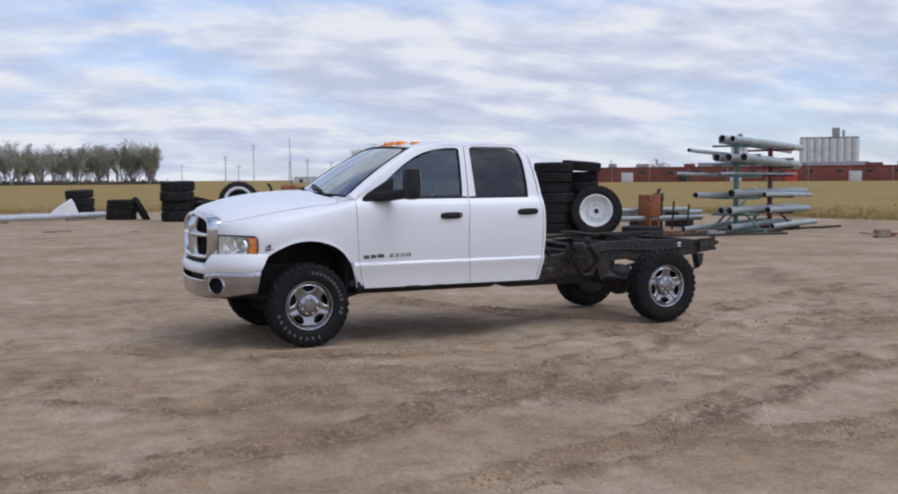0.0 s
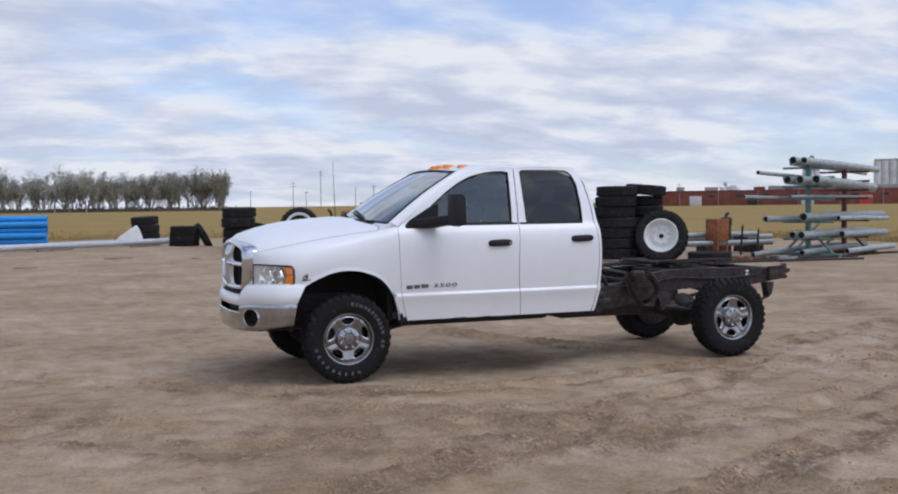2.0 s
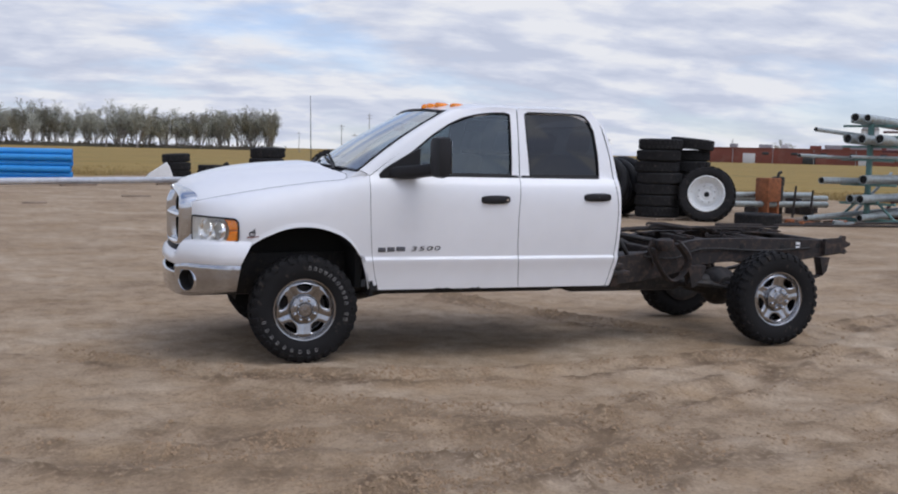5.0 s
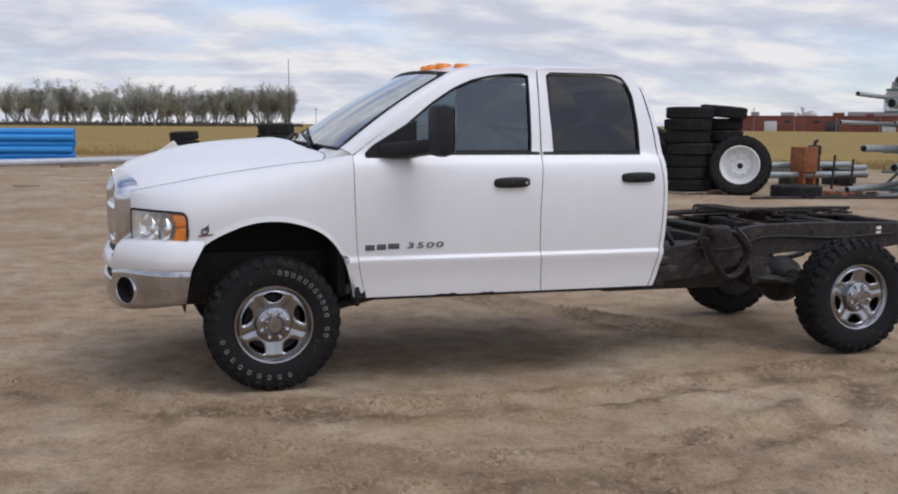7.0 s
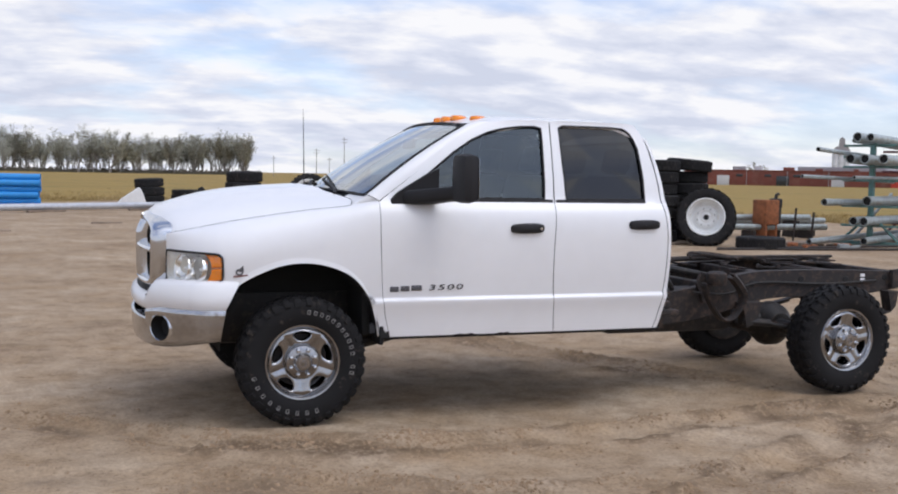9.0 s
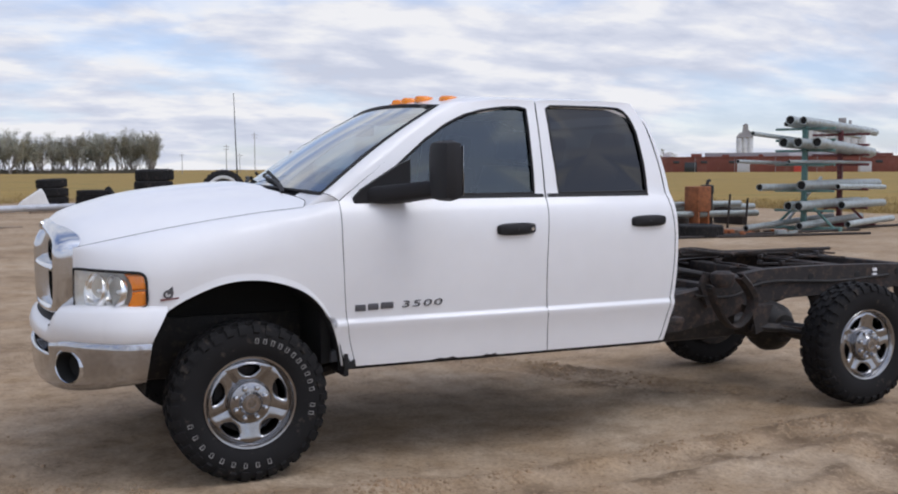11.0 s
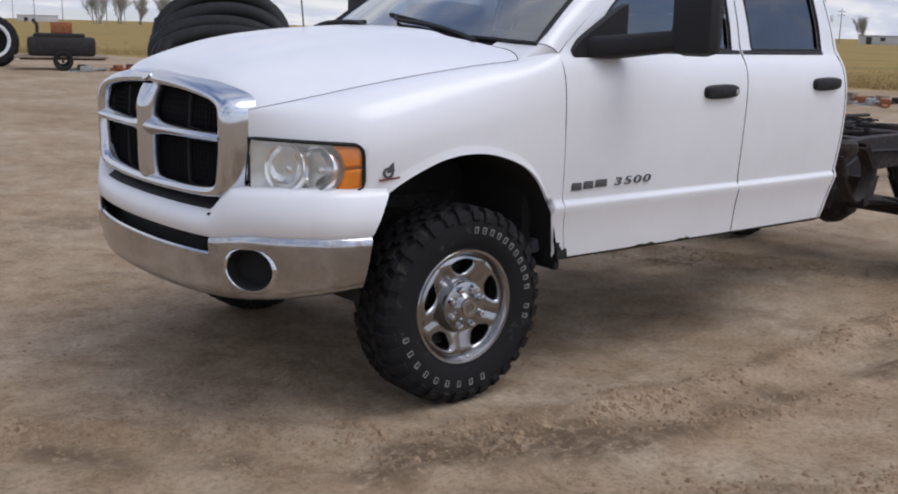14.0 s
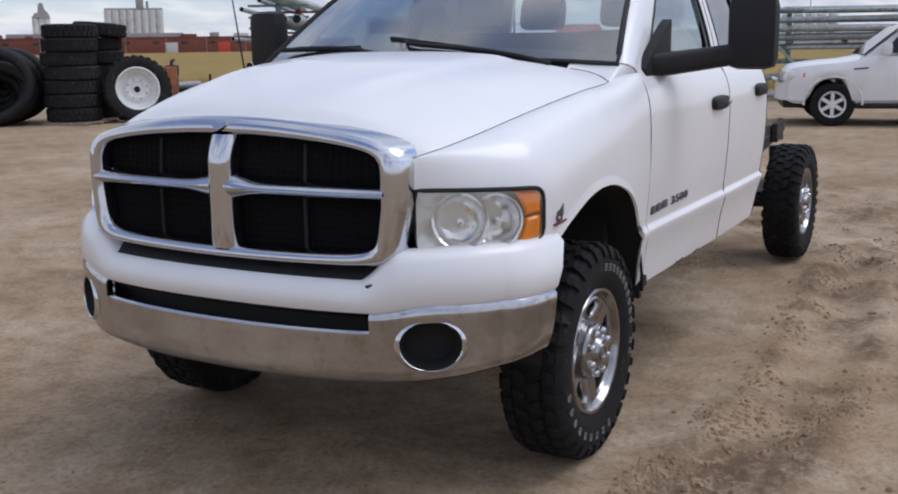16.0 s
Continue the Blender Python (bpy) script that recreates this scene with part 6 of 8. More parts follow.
def yard_tyre(label, R, w, bead, group="", lugs=30):
    """A loose tyre that lies flat, its axis upright, its foot at the origin."""
    t = thing("tyre", label, "tyre", group=group)
    body = lathe(tyre_profile(R, w, bead), 44, "z", closed=True)
    part("carcass", moved(body, pose(0, 0, w / 2)), OLD_RUBBER, t)
    bits = []
    for k in range(lugs):
        for side in (-1, 1):
            a = 2 * math.pi * (k + (0.5 if side > 0 else 0)) / lugs
            da = math.pi / lugs * 0.62
            V = []
            for r, zz in ((R * 0.955, side * w * 0.44), (R, side * w * 0.36), (R, side * w * 0.05)):
                for q in (-da, da):
                    V.append((r * math.cos(a + q), r * math.sin(a + q), w / 2 + zz))
            for r, zz in ((R * 0.90, side * w * 0.44), (R * 0.95, side * w * 0.36), (R * 0.95, side * w * 0.05)):
                for q in (-da, da):
                    V.append((r * math.cos(a + q), r * math.sin(a + q), w / 2 + zz))
            bits.append((V, [(0, 1, 3, 2), (2, 3, 5, 4), (0, 2, 8, 6), (2, 4, 10, 8), (1, 7, 9, 3), (3, 9, 11, 5), (4, 5, 11, 10)]))
    part("tread", merge(*bits), OLD_RUBBER, t, smooth=False)
    return t


rng = random.Random(3)
# stack of seven beside the frame, and the one behind it
proto = yard_tyre("weathered black lorry tyre in a tall stack", 0.56, 0.285, 0.27, "tyres in the tall stacks")
proto.matrix_world = pose(11.90, 15.30, 0.06, 0, 0, 10)
for k in range(1, 7):
    copy_thing(proto, pose(11.90 + rng.uniform(-0.035, 0.035), 15.30 + rng.uniform(-0.03, 0.03), 0.06 + 0.283 * k, 0, 0, 47 * k))
for k in range(6):
    copy_thing(proto, pose(12.98 + rng.uniform(-0.06, 0.06), 15.75 + rng.uniform(-0.05, 0.05), 0.06 + 0.283 * k + 0.02, 0, 0, 31 * k))
for k, (x, y, z, rx, ry) in enumerate(((13.02, 15.62, 1.80, 4, 3),)):
    copy_thing(proto, pose(x, y, z, rx, ry, 20))
copy_thing(proto, pose(13.55, 13.30, 0.0, 0, 0, 70))


def pallet(label, m):
    p = thing("pallet", label, "pallet", m, "timber pallets")
    for k in range(6):
        part("board", block(-0.6, 0.6, -0.5 + 0.18 * k, -0.39 + 0.18 * k, 0.075, 0.095, 0.003), TIMBER, p)
    for x in (-0.55, 0.0, 0.55):
        part("bearer", block(x - 0.045, x + 0.045, -0.5, 0.5, 0.0, 0.075, 0.003), TIMBER, p)
    return p


pl = pallet("weathered timber pallet lying on the dirt", pose(11.90, 15.10, -0.035, 0, 0, 12))
copy_thing(pl, pose(15.55, 14.1, 0.0, 0, 0, 8))
copy_thing(pl, pose(12.95, 15.6, -0.035, 0, 0, -6))


def rimmed_tyre(label, R, w, bead, m, dish):
    """A tyre that stands on its tread, its face to -y; dish: with a full steel disc, or just a pale bead ring."""
    t = thing("wheel" if dish else "tyre", label, "wheel" if dish else "tyre", m)
    part("carcass", lathe(tyre_profile(R, w, bead), 52, "y", closed=True), OLD_RUBBER, t)
    bits = []
    for k in range(28):
        for side in (-1, 1):
            a = 2 * math.pi * (k + (0.5 if side > 0 else 0)) / 28
            bits.append(moved(block(-R * 0.055, R * 0.055, -w * 0.20, w * 0.20, -0.02, 0.028, 0), Matrix.Rotation(a, 4, "Y") @ pose(0, side * w * 0.24, R * 0.975, 0, 0, side * 28)))
    part("tread", merge(*bits), OLD_RUBBER, t, smooth=False)
    h = w / 2
    if dish:
        disc = [(bead + 0.02, -h * 0.80), (bead + 0.025, -h * 0.90), (bead + 0.005, -h * 0.96), (bead - 0.015, -h * 0.90), (bead - 0.030, -h * 0.62), (bead - 0.045, -h * 0.40), (bead - 0.075, -h * 0.36), (bead - 0.085, -h * 0.20), (bead - 0.100, -h * 0.10), (bead * 0.66, -h * 0.06), (bead * 0.60, -h * 0.16), (bead * 0.56, -h * 0.30), (bead * 0.48, -h * 0.36), (bead * 0.40, -h * 0.34), (bead * 0.36, -h * 0.24), (bead * 0.28, -h * 0.22), (bead * 0.24, -h * 0.30), (bead * 0.16, -h * 0.32), (bead * 0.15, -h * 0.10)]
        r = part("rim", lathe(disc, 52), WHITE_RIM, t, "white painted steel disc")
        part("hub_hole", lathe([(0.0, -h * 0.20), (bead * 0.155, -h * 0.20), (bead * 0.16, -h * 0.12)], 24), GAP, r)
        for k in range(8):
            a0 = math.pi / 4 * k + 0.3
            part("stud", moved(lathe([(0.014, 0.0), (0.013, -0.016), (0.0, -0.019)], 8), pose(bead * 0.48 * math.cos(a0), -h * 0.36, bead * 0.48 * math.sin(a0))), GREASE, r)
    else:
        part("bead_ring", lathe([(bead + 0.10, -h * 0.985), (bead + 0.08, -h * 1.01), (bead + 0.01, -h * 0.93), (bead - 0.01, -h * 0.72)], 48), WHITE_RIM, t, "pale dusty ring at the bead")
        # near-black disc in the empty tyre hole, in place of its shade
        part("tyre_dark", lathe([(0.0, h * 0.2), (bead, h * 0.2)], 30), GAP, t)
    return t


rimmed_tyre("black tractor tyre on a white steel rim, leaning on a stack", 0.69, 0.44, 0.43, pose(12.75, 14.35, 0.675, -9, 0, -36), True)
rimmed_tyre("large black earthmover tyre with a pale bead ring", 0.77, 0.62, 0.46, pose(6.45, 30.6, 0.755, -10, 0, -18), False)

# stacks by the field's edge
sm = yard_tyre("wide weathered tyre in a low stack", 0.66, 0.40, 0.33, "tyres by the field", 26)
sm.matrix_world = pose(4.25, 31.6, 0.0)
for x, y, z, rx, ry in ((4.27, 31.65, 0.395, 0, 0), (4.2, 31.55, 0.79, 0, 0), (4.25, 31.6, 1.185, 2, 0), (5.45, 31.4, 0.0, 0, 0), (5.5, 31.5, 0.395, 0, 3), (5.45, 32.6, 0.42, -14, 10), (6.3, 32.9, 0.1, 0, 24), (1.55, 43.4, 0.0, 0, 0), (1.55, 43.4, 0.395, 0, 0), (1.52, 43.45, 0.79, 3, 0), (-3.9, 42.0, 0.0, 0, 0), (-3.9, 42.0, 0.395, 0, 0)):
    copy_thing(sm, pose(x, y, z, rx, ry, rng.uniform(0, 360)))
flat = yard_tyre("squashed tyre carcass in a slumped pile", 0.62, 0.22, 0.30, "slumped tyre pile", 26)
flat.matrix_world = pose(2.45, 34.8, 0.0)
for k in range(1, 4):
    copy_thing(flat, pose(2.45 + 0.02 * k, 34.8, 0.205 * k, 0, 0, 60 * k))
copy_thing(flat, pose(3.15, 34.7, 0.33, 0, 62, 0))

sheet = thing("plastic_sheet", "white plastic sheet folded over into a peak on the ground", "sheet", pose(0.62, 41.4, 0.0, 0, 0, 6))
front = [(-0.68, 0.0), (-0.42, 0.30), (-0.02, 0.56), (0.34, 0.80), (0.46, 0.62), (0.66, 0.06), (0.66, 0.0)]
rings = [[(x * g, y + 0.05 * math.sin(3 * x), z * h) for x, z in front] for y, g, h in ((-0.30, 0.97, 0.94), (-0.26, 1.0, 1.0), (0.10, 0.98, 0.97), (0.42, 0.85, 0.70))]
V, F = loft(rings)
part("sheet", (V, F + [tuple(reversed(range(7))), tuple(range(21, 28))]), TARP, sheet, smooth=False)

long_pipe = thing("steel_pipe", "long grey steel pipe lying along the yard's edge", "pipe")
part("pipe", tube([(1.9, 36.0, 0.19), (-1.0, 34.1, 0.19), (-3.7, 32.3, 0.19), (-6.6, 30.4, 0.19)], 0.125, 16, hollow=0.86), PALE_STEEL, long_pipe)
for x, y in ((0.9, 35.1), (-2.6, 32.8)):
    b = thing("timber_beam", "weathered timber beam under the pipes", "beam", pose(x, y, 0.0, 0, 0, 40), "loose beams")
    part("beam", block(-0.8, 0.8, -0.07, 0.07, 0.0, 0.08, 0.01), TIMBER, b)

# blue pipes in a stack
for row in range(6):
    for col in range(4):
        p = thing("blue_pipe", "bright blue plastic pipe in a neat stack", "pipe", pose(-2.90 + rng.uniform(-0.12, 0.05), 34.4 + 0.245 * col + 0.12 * (row % 2), 0.125 + 0.222 * row, 0, 0, 0), "stack of blue pipes")
        part("pipe", tube([(0, 0, 0), (-3.0, 0.25, 0), (-6.1, 0.5, 0)], 0.122, 14, hollow=0.9), BLUE_PVC, p)


def corrugated(points, r, pitch):
    """A ribbed pipe along a closed-spaced line of points."""
    pts = resample(points, max(8, int(sum((Vector(a) - Vector(b)).length for a, b in zip(points, points[1:])) / pitch)))
    return tube(pts, [r if k % 2 else r * 0.955 for k in range(len(pts))], 10, hollow=0.85)


coil = thing("pipe_coil", "huge slumped coil of black corrugated drainage pipe", "pipe coil", pose(8.80, 19.60, 0.0, 0, 0, -28))
for first_, last_, nm in ((0.0, 1.75, "back_winding"), (1.75, 4.75, "middle_winding"), (4.75, 8.6, "front_winding")):
    line = []
    for k in range(int((last_ - first_) * 40) + 1):
        u = first_ + k / 40
        a = 2 * math.pi * u - math.pi / 2
        rx = 1.50 - 0.02 * u - 0.32 * max(0, u - 6.2)
        rz = max(0.10, 1.06 - 0.155 * u) + 0.03 * math.sin(u * 2.3)
        line.append((rx * math.cos(a) + 0.05 * math.sin(u * 1.9), 0.85 - 0.27 * min(u, 6.4) + 0.42 * rz * math.sin(a), max(0.16, 0.16 + rz + rz * math.sin(a))))
    part(nm, corrugated(line, 0.222, 0.036), HDPE, coil)
part("end_strap", tube([(1.02, -0.42, 0.80), (1.22, -0.34, 0.92), (1.34, -0.14, 1.06)], 0.02, 6), WHITE_RIM, coil)
# the second coil stands on edge, its mouth towards the yard, its axis running back beside the tyre stack
coil_two = thing("pipe_coil", "coil of black corrugated drainage pipe standing on edge", "pipe coil", pose(10.75, 16.55, 0.0, 0, 0, -58))
for first_, last_, nm in ((0, 2, "front_winding"), (2, 5, "middle_winding"), (5, 8, "back_winding")):
    line = []
    for k in range((last_ - first_) * 40 + 1):
        u = first_ + k / 40
        a = 2 * math.pi * u - math.pi / 2
        r = 0.68 - 0.01 * u + 0.09 * math.sin(u * 1.7)
        rz = 0.62 + 0.07 * math.sin(u * 2.3 + 0.8)
        line.append((r * 1.24 * math.cos(a) + 0.12 * math.sin(u * 2.6), -0.20 + 0.235 * u + 0.10 * math.sin(a), 0.12 + rz + rz * math.sin(a)))
    part(nm, corrugated(line, 0.125, 0.030), HDPE, coil_two)
line = []
for k in range(5 * 40 + 1):
    u = k / 40
    a = 2 * math.pi * u - math.pi / 2
    r = 0.50 - 0.085 * u
    line.append((r * 1.1 * math.cos(a), 0.55 + 0.16 * u, 0.34 + 0.50 + r * math.sin(a) - 0.06 * (5 - u)))
part("inner_winding", corrugated(line, 0.115, 0.030), HDPE, coil_two)
for k, (top, bulge, y0) in enumerate(((1.52, 0.0, 0.02), (1.40, 0.22, -0.16))):
    loose = thing("pipe_loop", "loose arched length of black corrugated pipe", "pipe", pose(10.0, 17.15, 0.0, 0, 0, -38), "loose pipe loops")
    part("pipe", corrugated([(-1.25 + 0.3 * k + (2.15 - 0.3 * k) * q / 30, y0 + bulge * math.sin(q / 9), 0.13 + (top - 0.13) * math.sin(math.pi * 0.62 * q / 30)) for q in range(31)], 0.11, 0.030), HDPE, loose)
low_pipe = thing("pipe_length", "length of black corrugated pipe lying flat on the dirt", "pipe", pose(8.25, 17.6, 0.0, 0, 0, -34), "loose pipe lengths")
part("pipe", corrugated([(-1.7 + 3.3 * k / 20, 0.10 * math.sin(k / 4), 0.19) for k in range(21)], 0.18, 0.032), HDPE, low_pipe)
low_pipe = thing("pipe_length", "length of black corrugated pipe lying flat on the dirt", "pipe", pose(8.7, 17.85, 0.0, 0, 0, -30), "loose pipe lengths")
part("pipe", corrugated([(-1.5 + 2.9 * k / 20, 0.06 * math.sin(k / 3), 0.17) for k in range(21)], 0.16, 0.032), HDPE, low_pipe)


lay = random.Random(18)


def pipe_rack(label, m, pipes, posts, height, cant=0.75, sag=False):
    r = thing("pipe_rack", label, "rack", m)
    for k, x in enumerate(posts):
        mat = TEAL if k % 2 == 0 else MAROON
        part("post", merge(block(x - 0.06, x + 0.06, -0.06, 0.06, 0.0, height, 0.01)), mat, r, "teal painted steel post" if k % 2 == 0 else "maroon painted steel post")
        part("foot", merge(block(x - 0.07, x + 0.07, -0.95, 0.95, 0.0, 0.10, 0.01)), mat, r)
        for s in (-1, 1):
            part("brace", tube([(x, s * 0.75, 0.08), (x, s * 0.05, 0.75)], 0.035, 6), mat, r)
        for z in sorted({p[0] for p in pipes}):
            if z > 0.3:
                low = 0.038 * (x + 1.0) if sag and z > 2 else 0.0
                part("arm", block(x - 0.04, x + 0.04, -cant, cant, z - 0.20 - low, z - 0.14 - low, 0.008), mat, r)
    for z, n, s0, length, rad in pipes:
        dip = (2.2 if z > 2 else 0.3 if z > 0.3 else -1.2) if sag else 0.0
        p = thing("steel_pipe", "galvanised steel irrigation pipe lying on the rack", "pipe", m @ pose(s0 * 0.95, n, z - (0.14 - rad if z > 0.3 else 0.0), 0, dip + lay.uniform(-0.6, 0.6), lay.uniform(-3.0, 3.0)), "pipes on the racks")
        part("pipe", tube([(0, 0, 0), (length * 0.46, 0, 0), (length * 0.92, 0, -0.02)], rad, 14, hollow=0.86), GALV, p)
        # dark disc set into the pipe paints the shade of its open end
        part("bore", tube([(0.05, 0, 0), (0.07, 0, 0)], rad * 0.84, 12), GAP, p, "near-black disc for the shade inside the pipe")
    return r


turn = math.degrees(math.atan2(0.43, 0.90))
pipe_rack("teal and maroon steel rack loaded with galvanised pipes", pose(17.45, 14.20, 0.0, 0, 0, turn), [
    (2.72, 0.0, -1.0, 4.7, 0.115), (2.72, -0.32, -1.0, 5.0, 0.10), (2.72, 0.42, -0.2, 5.6, 0.06), (2.44, 0.30, -2.5, 5.2, 0.055),
    (2.18, 0.12, -1.1, 5.0, 0.12), (2.18, -0.20, -1.0, 5.2, 0.12), (2.18, -0.62, -0.9, 4.6, 0.12), (1.80, 0.35, -3.2, 6.4, 0.045), (1.80, -0.30, -1.8, 5.5, 0.04),
    (1.15, 0.28, -2.1, 6.6, 0.085), (1.15, -0.30, -1.0, 6.2, 0.12), (1.15, -0.62, 0.6, 4.2, 0.07), (0.66, 0.02, -1.0, 5.6, 0.11), (0.66, -0.24, -1.0, 5.2, 0.11), (0.66, -0.72, 0.6, 3.6, 0.10),
    (0.16, 0.3, -2.8, 6.0, 0.07), (0.16, -0.35, -1.2, 5.0, 0.09), (0.16, -0.95, 0.4, 3.4, 0.08)], (0.0, 2.4), 2.62, sag=True)
lean = thing("steel_pipe", "pale steel pipe leaning against the loaded rack", "pipe", pose(17.45, 14.20, 0.0, 0, 0, turn), "pipes on the racks")
part("pipe", tube([(1.1, 0.98, 0.05), (2.2, 0.92, 0.66), (3.3, 0.86, 1.27)], 0.045, 10, hollow=0.8), GALV, lean)
pipe_rack("long steel rack loaded with galvanised pipes beside a pickup", pose(24.6, 3.9, 0.0, 0, 0, -76), [
    (2.32, 0.2, 0.1, 9.0, 0.07), (2.32, -0.25, 0.3, 9.0, 0.08), (2.32, -0.5, 0.8, 8.4, 0.05), (2.06, 0.2, -0.6, 8.5, 0.05), (1.85, 0.2, -0.3, 8.5, 0.07), (1.85, -0.3, 1.2, 8.0, 0.05), (1.40, 0.1, -1.0, 9.0, 0.07), (1.40, -0.15, 0.6, 8.4, 0.05), (1.40, -0.4, 0.4, 8.0, 0.06),
    (1.05, 0.3, -1.4, 8.5, 0.06), (0.62, 0.0, -0.7, 8.0, 0.08), (0.62, -0.5, 0.6, 7.0, 0.07), (0.14, -0.4, -1.2, 7.0, 0.07), (0.14, -0.95, -0.2, 6.0, 0.06),
    (2.32, -0.05, -0.5, 8.8, 0.07), (2.32, 0.45, -0.2, 8.6, 0.08), (2.06, -0.25, 0.2, 8.2, 0.08), (2.06, -0.45, -0.8, 8.8, 0.07), (1.85, -0.05, -0.7, 8.8, 0.09), (1.85, -0.55, -0.3, 8.2, 0.08), (1.62, 0.10, -0.9, 8.6, 0.08), (1.62, -0.20, 0.1, 8.0, 0.07), (1.62, -0.45, -0.4, 8.4, 0.09), (1.40, 0.40, -0.4, 8.2, 0.08)], (0.45, 3.6, 6.8), 2.25)
prop = thing("brace_pipe", "pale steel strut leaning against the rack", "pipe", pose(24.2, 3.3, 0.0))
part("strut", tube([(0.0, 0.5, 1.55), (0.1, -0.9, 0.05)], 0.045, 8), GALV, prop)

# rusty box and pipes on the ground beyond the frame
box = thing("rusty_tank", "orange rusted sheet-metal box standing on skids", "tank", pose(16.5, 17.2, 0.0, 0, 0, 14))
part("box", merge(block(-0.27, 0.27, -0.24, 0.24, 0.38, 1.06, 0.03), block(-0.24, -0.17, -0.22, 0.22, 0.0, 0.40, 0.01), block(0.17, 0.24, -0.22, 0.22, 0.0, 0.40, 0.01)), RUST, box)
part("engine", merge(block(0.29, 0.50, -0.17, 0.17, 0.82, 1.10, 0.06), tube([(0.38, 0, 1.06), (0.42, 0, 1.20), (0.50, 0, 1.22)], 0.045, 8), block(0.26, 0.50, -0.14, 0.14, 0.0, 0.84, 0.05)), GREASE, box, "dark greasy engine")
for k, (x, y, l, a) in enumerate(((13.2, 17.4, 5.2, 4), (14.0, 17.9, 5.5, 6), (15.4, 17.2, 3.0, -3))):
    p = thing("steel_pipe", "galvanised pipe lying on low blocks", "pipe", pose(x, y, 0.55 - 0.12 * k, 0, 0, a), "pipes beyond the frame")
    part("pipe", tube([(0, 0, 0), (l, 0, 0)], 0.09, 14, hollow=0.86), GALV, p)
    for e in (0.5, l - 0.7):
        part("stand", block(e, e + 0.1, -0.3, 0.3, -0.55 + 0.12 * k, -0.085, 0.01), FRAME, p)
for k, (x, y) in enumerate(((14.6, 16.4), (15.9, 15.2), (16.3, 15.0), (14.3, 16.6))):
    p = thing("steel_stake", "thin dark steel stake in the ground", "stake", pose(x, y, 0.0, 2, 3, 0), "steel stakes")
    part("stake", tube([(0, 0, 0), (0, 0, 1.0 - 0.1 * k)], 0.03, 6), FRAME, p)
for x, y, l, a in ((14.9, 12.6, 5.5, -8), (16.2, 13.3, 4.6, 3), (20.4, 14.4, 3.2, 10)):
    p = thing("steel_bar", "thin rusty bar lying on the dirt", "bar", pose(x, y, 0.0, 0, 0, a), "rusty bars")
    part("bar", tube([(-l / 2, 0, 0.03), (l / 2, 0, 0.03)], 0.035, 6), FRAME, p)

# trailer with a machine behind the big coil
mach = thing("engine_trailer", "low timber trailer carrying a dark engine and a rusty box", "trailer", pose(7.85, 28.3, 0.0, 0, 0, -17))
for k in range(6):
    part("plank", block(-1.35, 1.30, -0.75 + 0.25 * k, -0.52 + 0.25 * k, 0.36, 0.41, 0.006), TIMBER, mach)
part("engine", merge(block(-0.98, 0.95, -0.5, 0.5, 0.41, 0.98, 0.14), block(-0.80, 0.65, -0.40, 0.40, 0.95, 1.08, 0.06)), GREASE, mach, "dark greasy engine block")
part("fuel_box", block(-0.30, 0.30, -0.28, 0.28, 1.08, 1.40, 0.03), RUST, mach, "orange rusty box")
part("stack_pipe", tube([(-0.68, 0, 1.0), (-0.68, 0, 1.32), (-0.80, 0, 1.48)], 0.05, 8), FRAME, mach, "dark exhaust stack")
part("axle", merge(tube([(0, -0.8, 0.26), (0, 0.8, 0.26)], 0.04, 8), block(-1.2, 1.2, -0.4, -0.32, 0.30, 0.36, 0.01), block(-1.2, 1.2, 0.32, 0.40, 0.30, 0.36, 0.01)), FRAME, mach)
for s in (-1, 1):
    part("trailer_wheel", moved(lathe(tyre_profile(0.29, 0.2, 0.16), 28, "y", closed=True), pose(0, s * 0.85, 0.29)), OLD_RUBBER, mach)

slab = thing("concrete_block", "tan-grey precast concrete block resting on the dirt", "concrete block", pose(21.27, 7.22, 0.0, 0, 0, -61))
part("block", block(-0.62, 0.62, -0.34, 0.34, 0.015, 0.66, 0.03), CONCRETE, slab)
part("chipped_edge", block(-0.645, -0.40, -0.352, -0.30, 0.02, 0.64, 0.02), CONCRETE, slab)
for x in (-0.40, 0.54):
    part("lifting_eye", tube([(x - 0.04, -0.2, 0.65), (x, -0.2, 0.69), (x + 0.04, -0.2, 0.65)], 0.012, 6), FRAME, slab)

scrap = random.Random(12)
for cx, cy, n in ((20.6, 9.6, 16), (9.3, 27.6, 9), (15.3, 13.4, 6)):
    for k in range(n):
        p = thing("scrap_piece", "twisted scrap offcut lying in a loose pile", "scrap", pose(cx + scrap.gauss(0, 0.8), cy + scrap.gauss(0, 0.5), 0.0, 0, 0, scrap.uniform(0, 360)), "scrap pile")
        l = scrap.uniform(0.2, 0.7)
        part("offcut", merge(moved(block(-l, l, -0.06, 0.06, 0.0, 0.05, 0.006), pose(0, 0, 0.02, 0, scrap.uniform(-10, 0), 0)), block(-l * 0.3, l * 0.3, -0.12, 0.10, 0.0, scrap.uniform(0.08, 0.22), 0.02)), scrap.choice((FRAME, RUST, TIMBER, GALV, MAROON)), p)
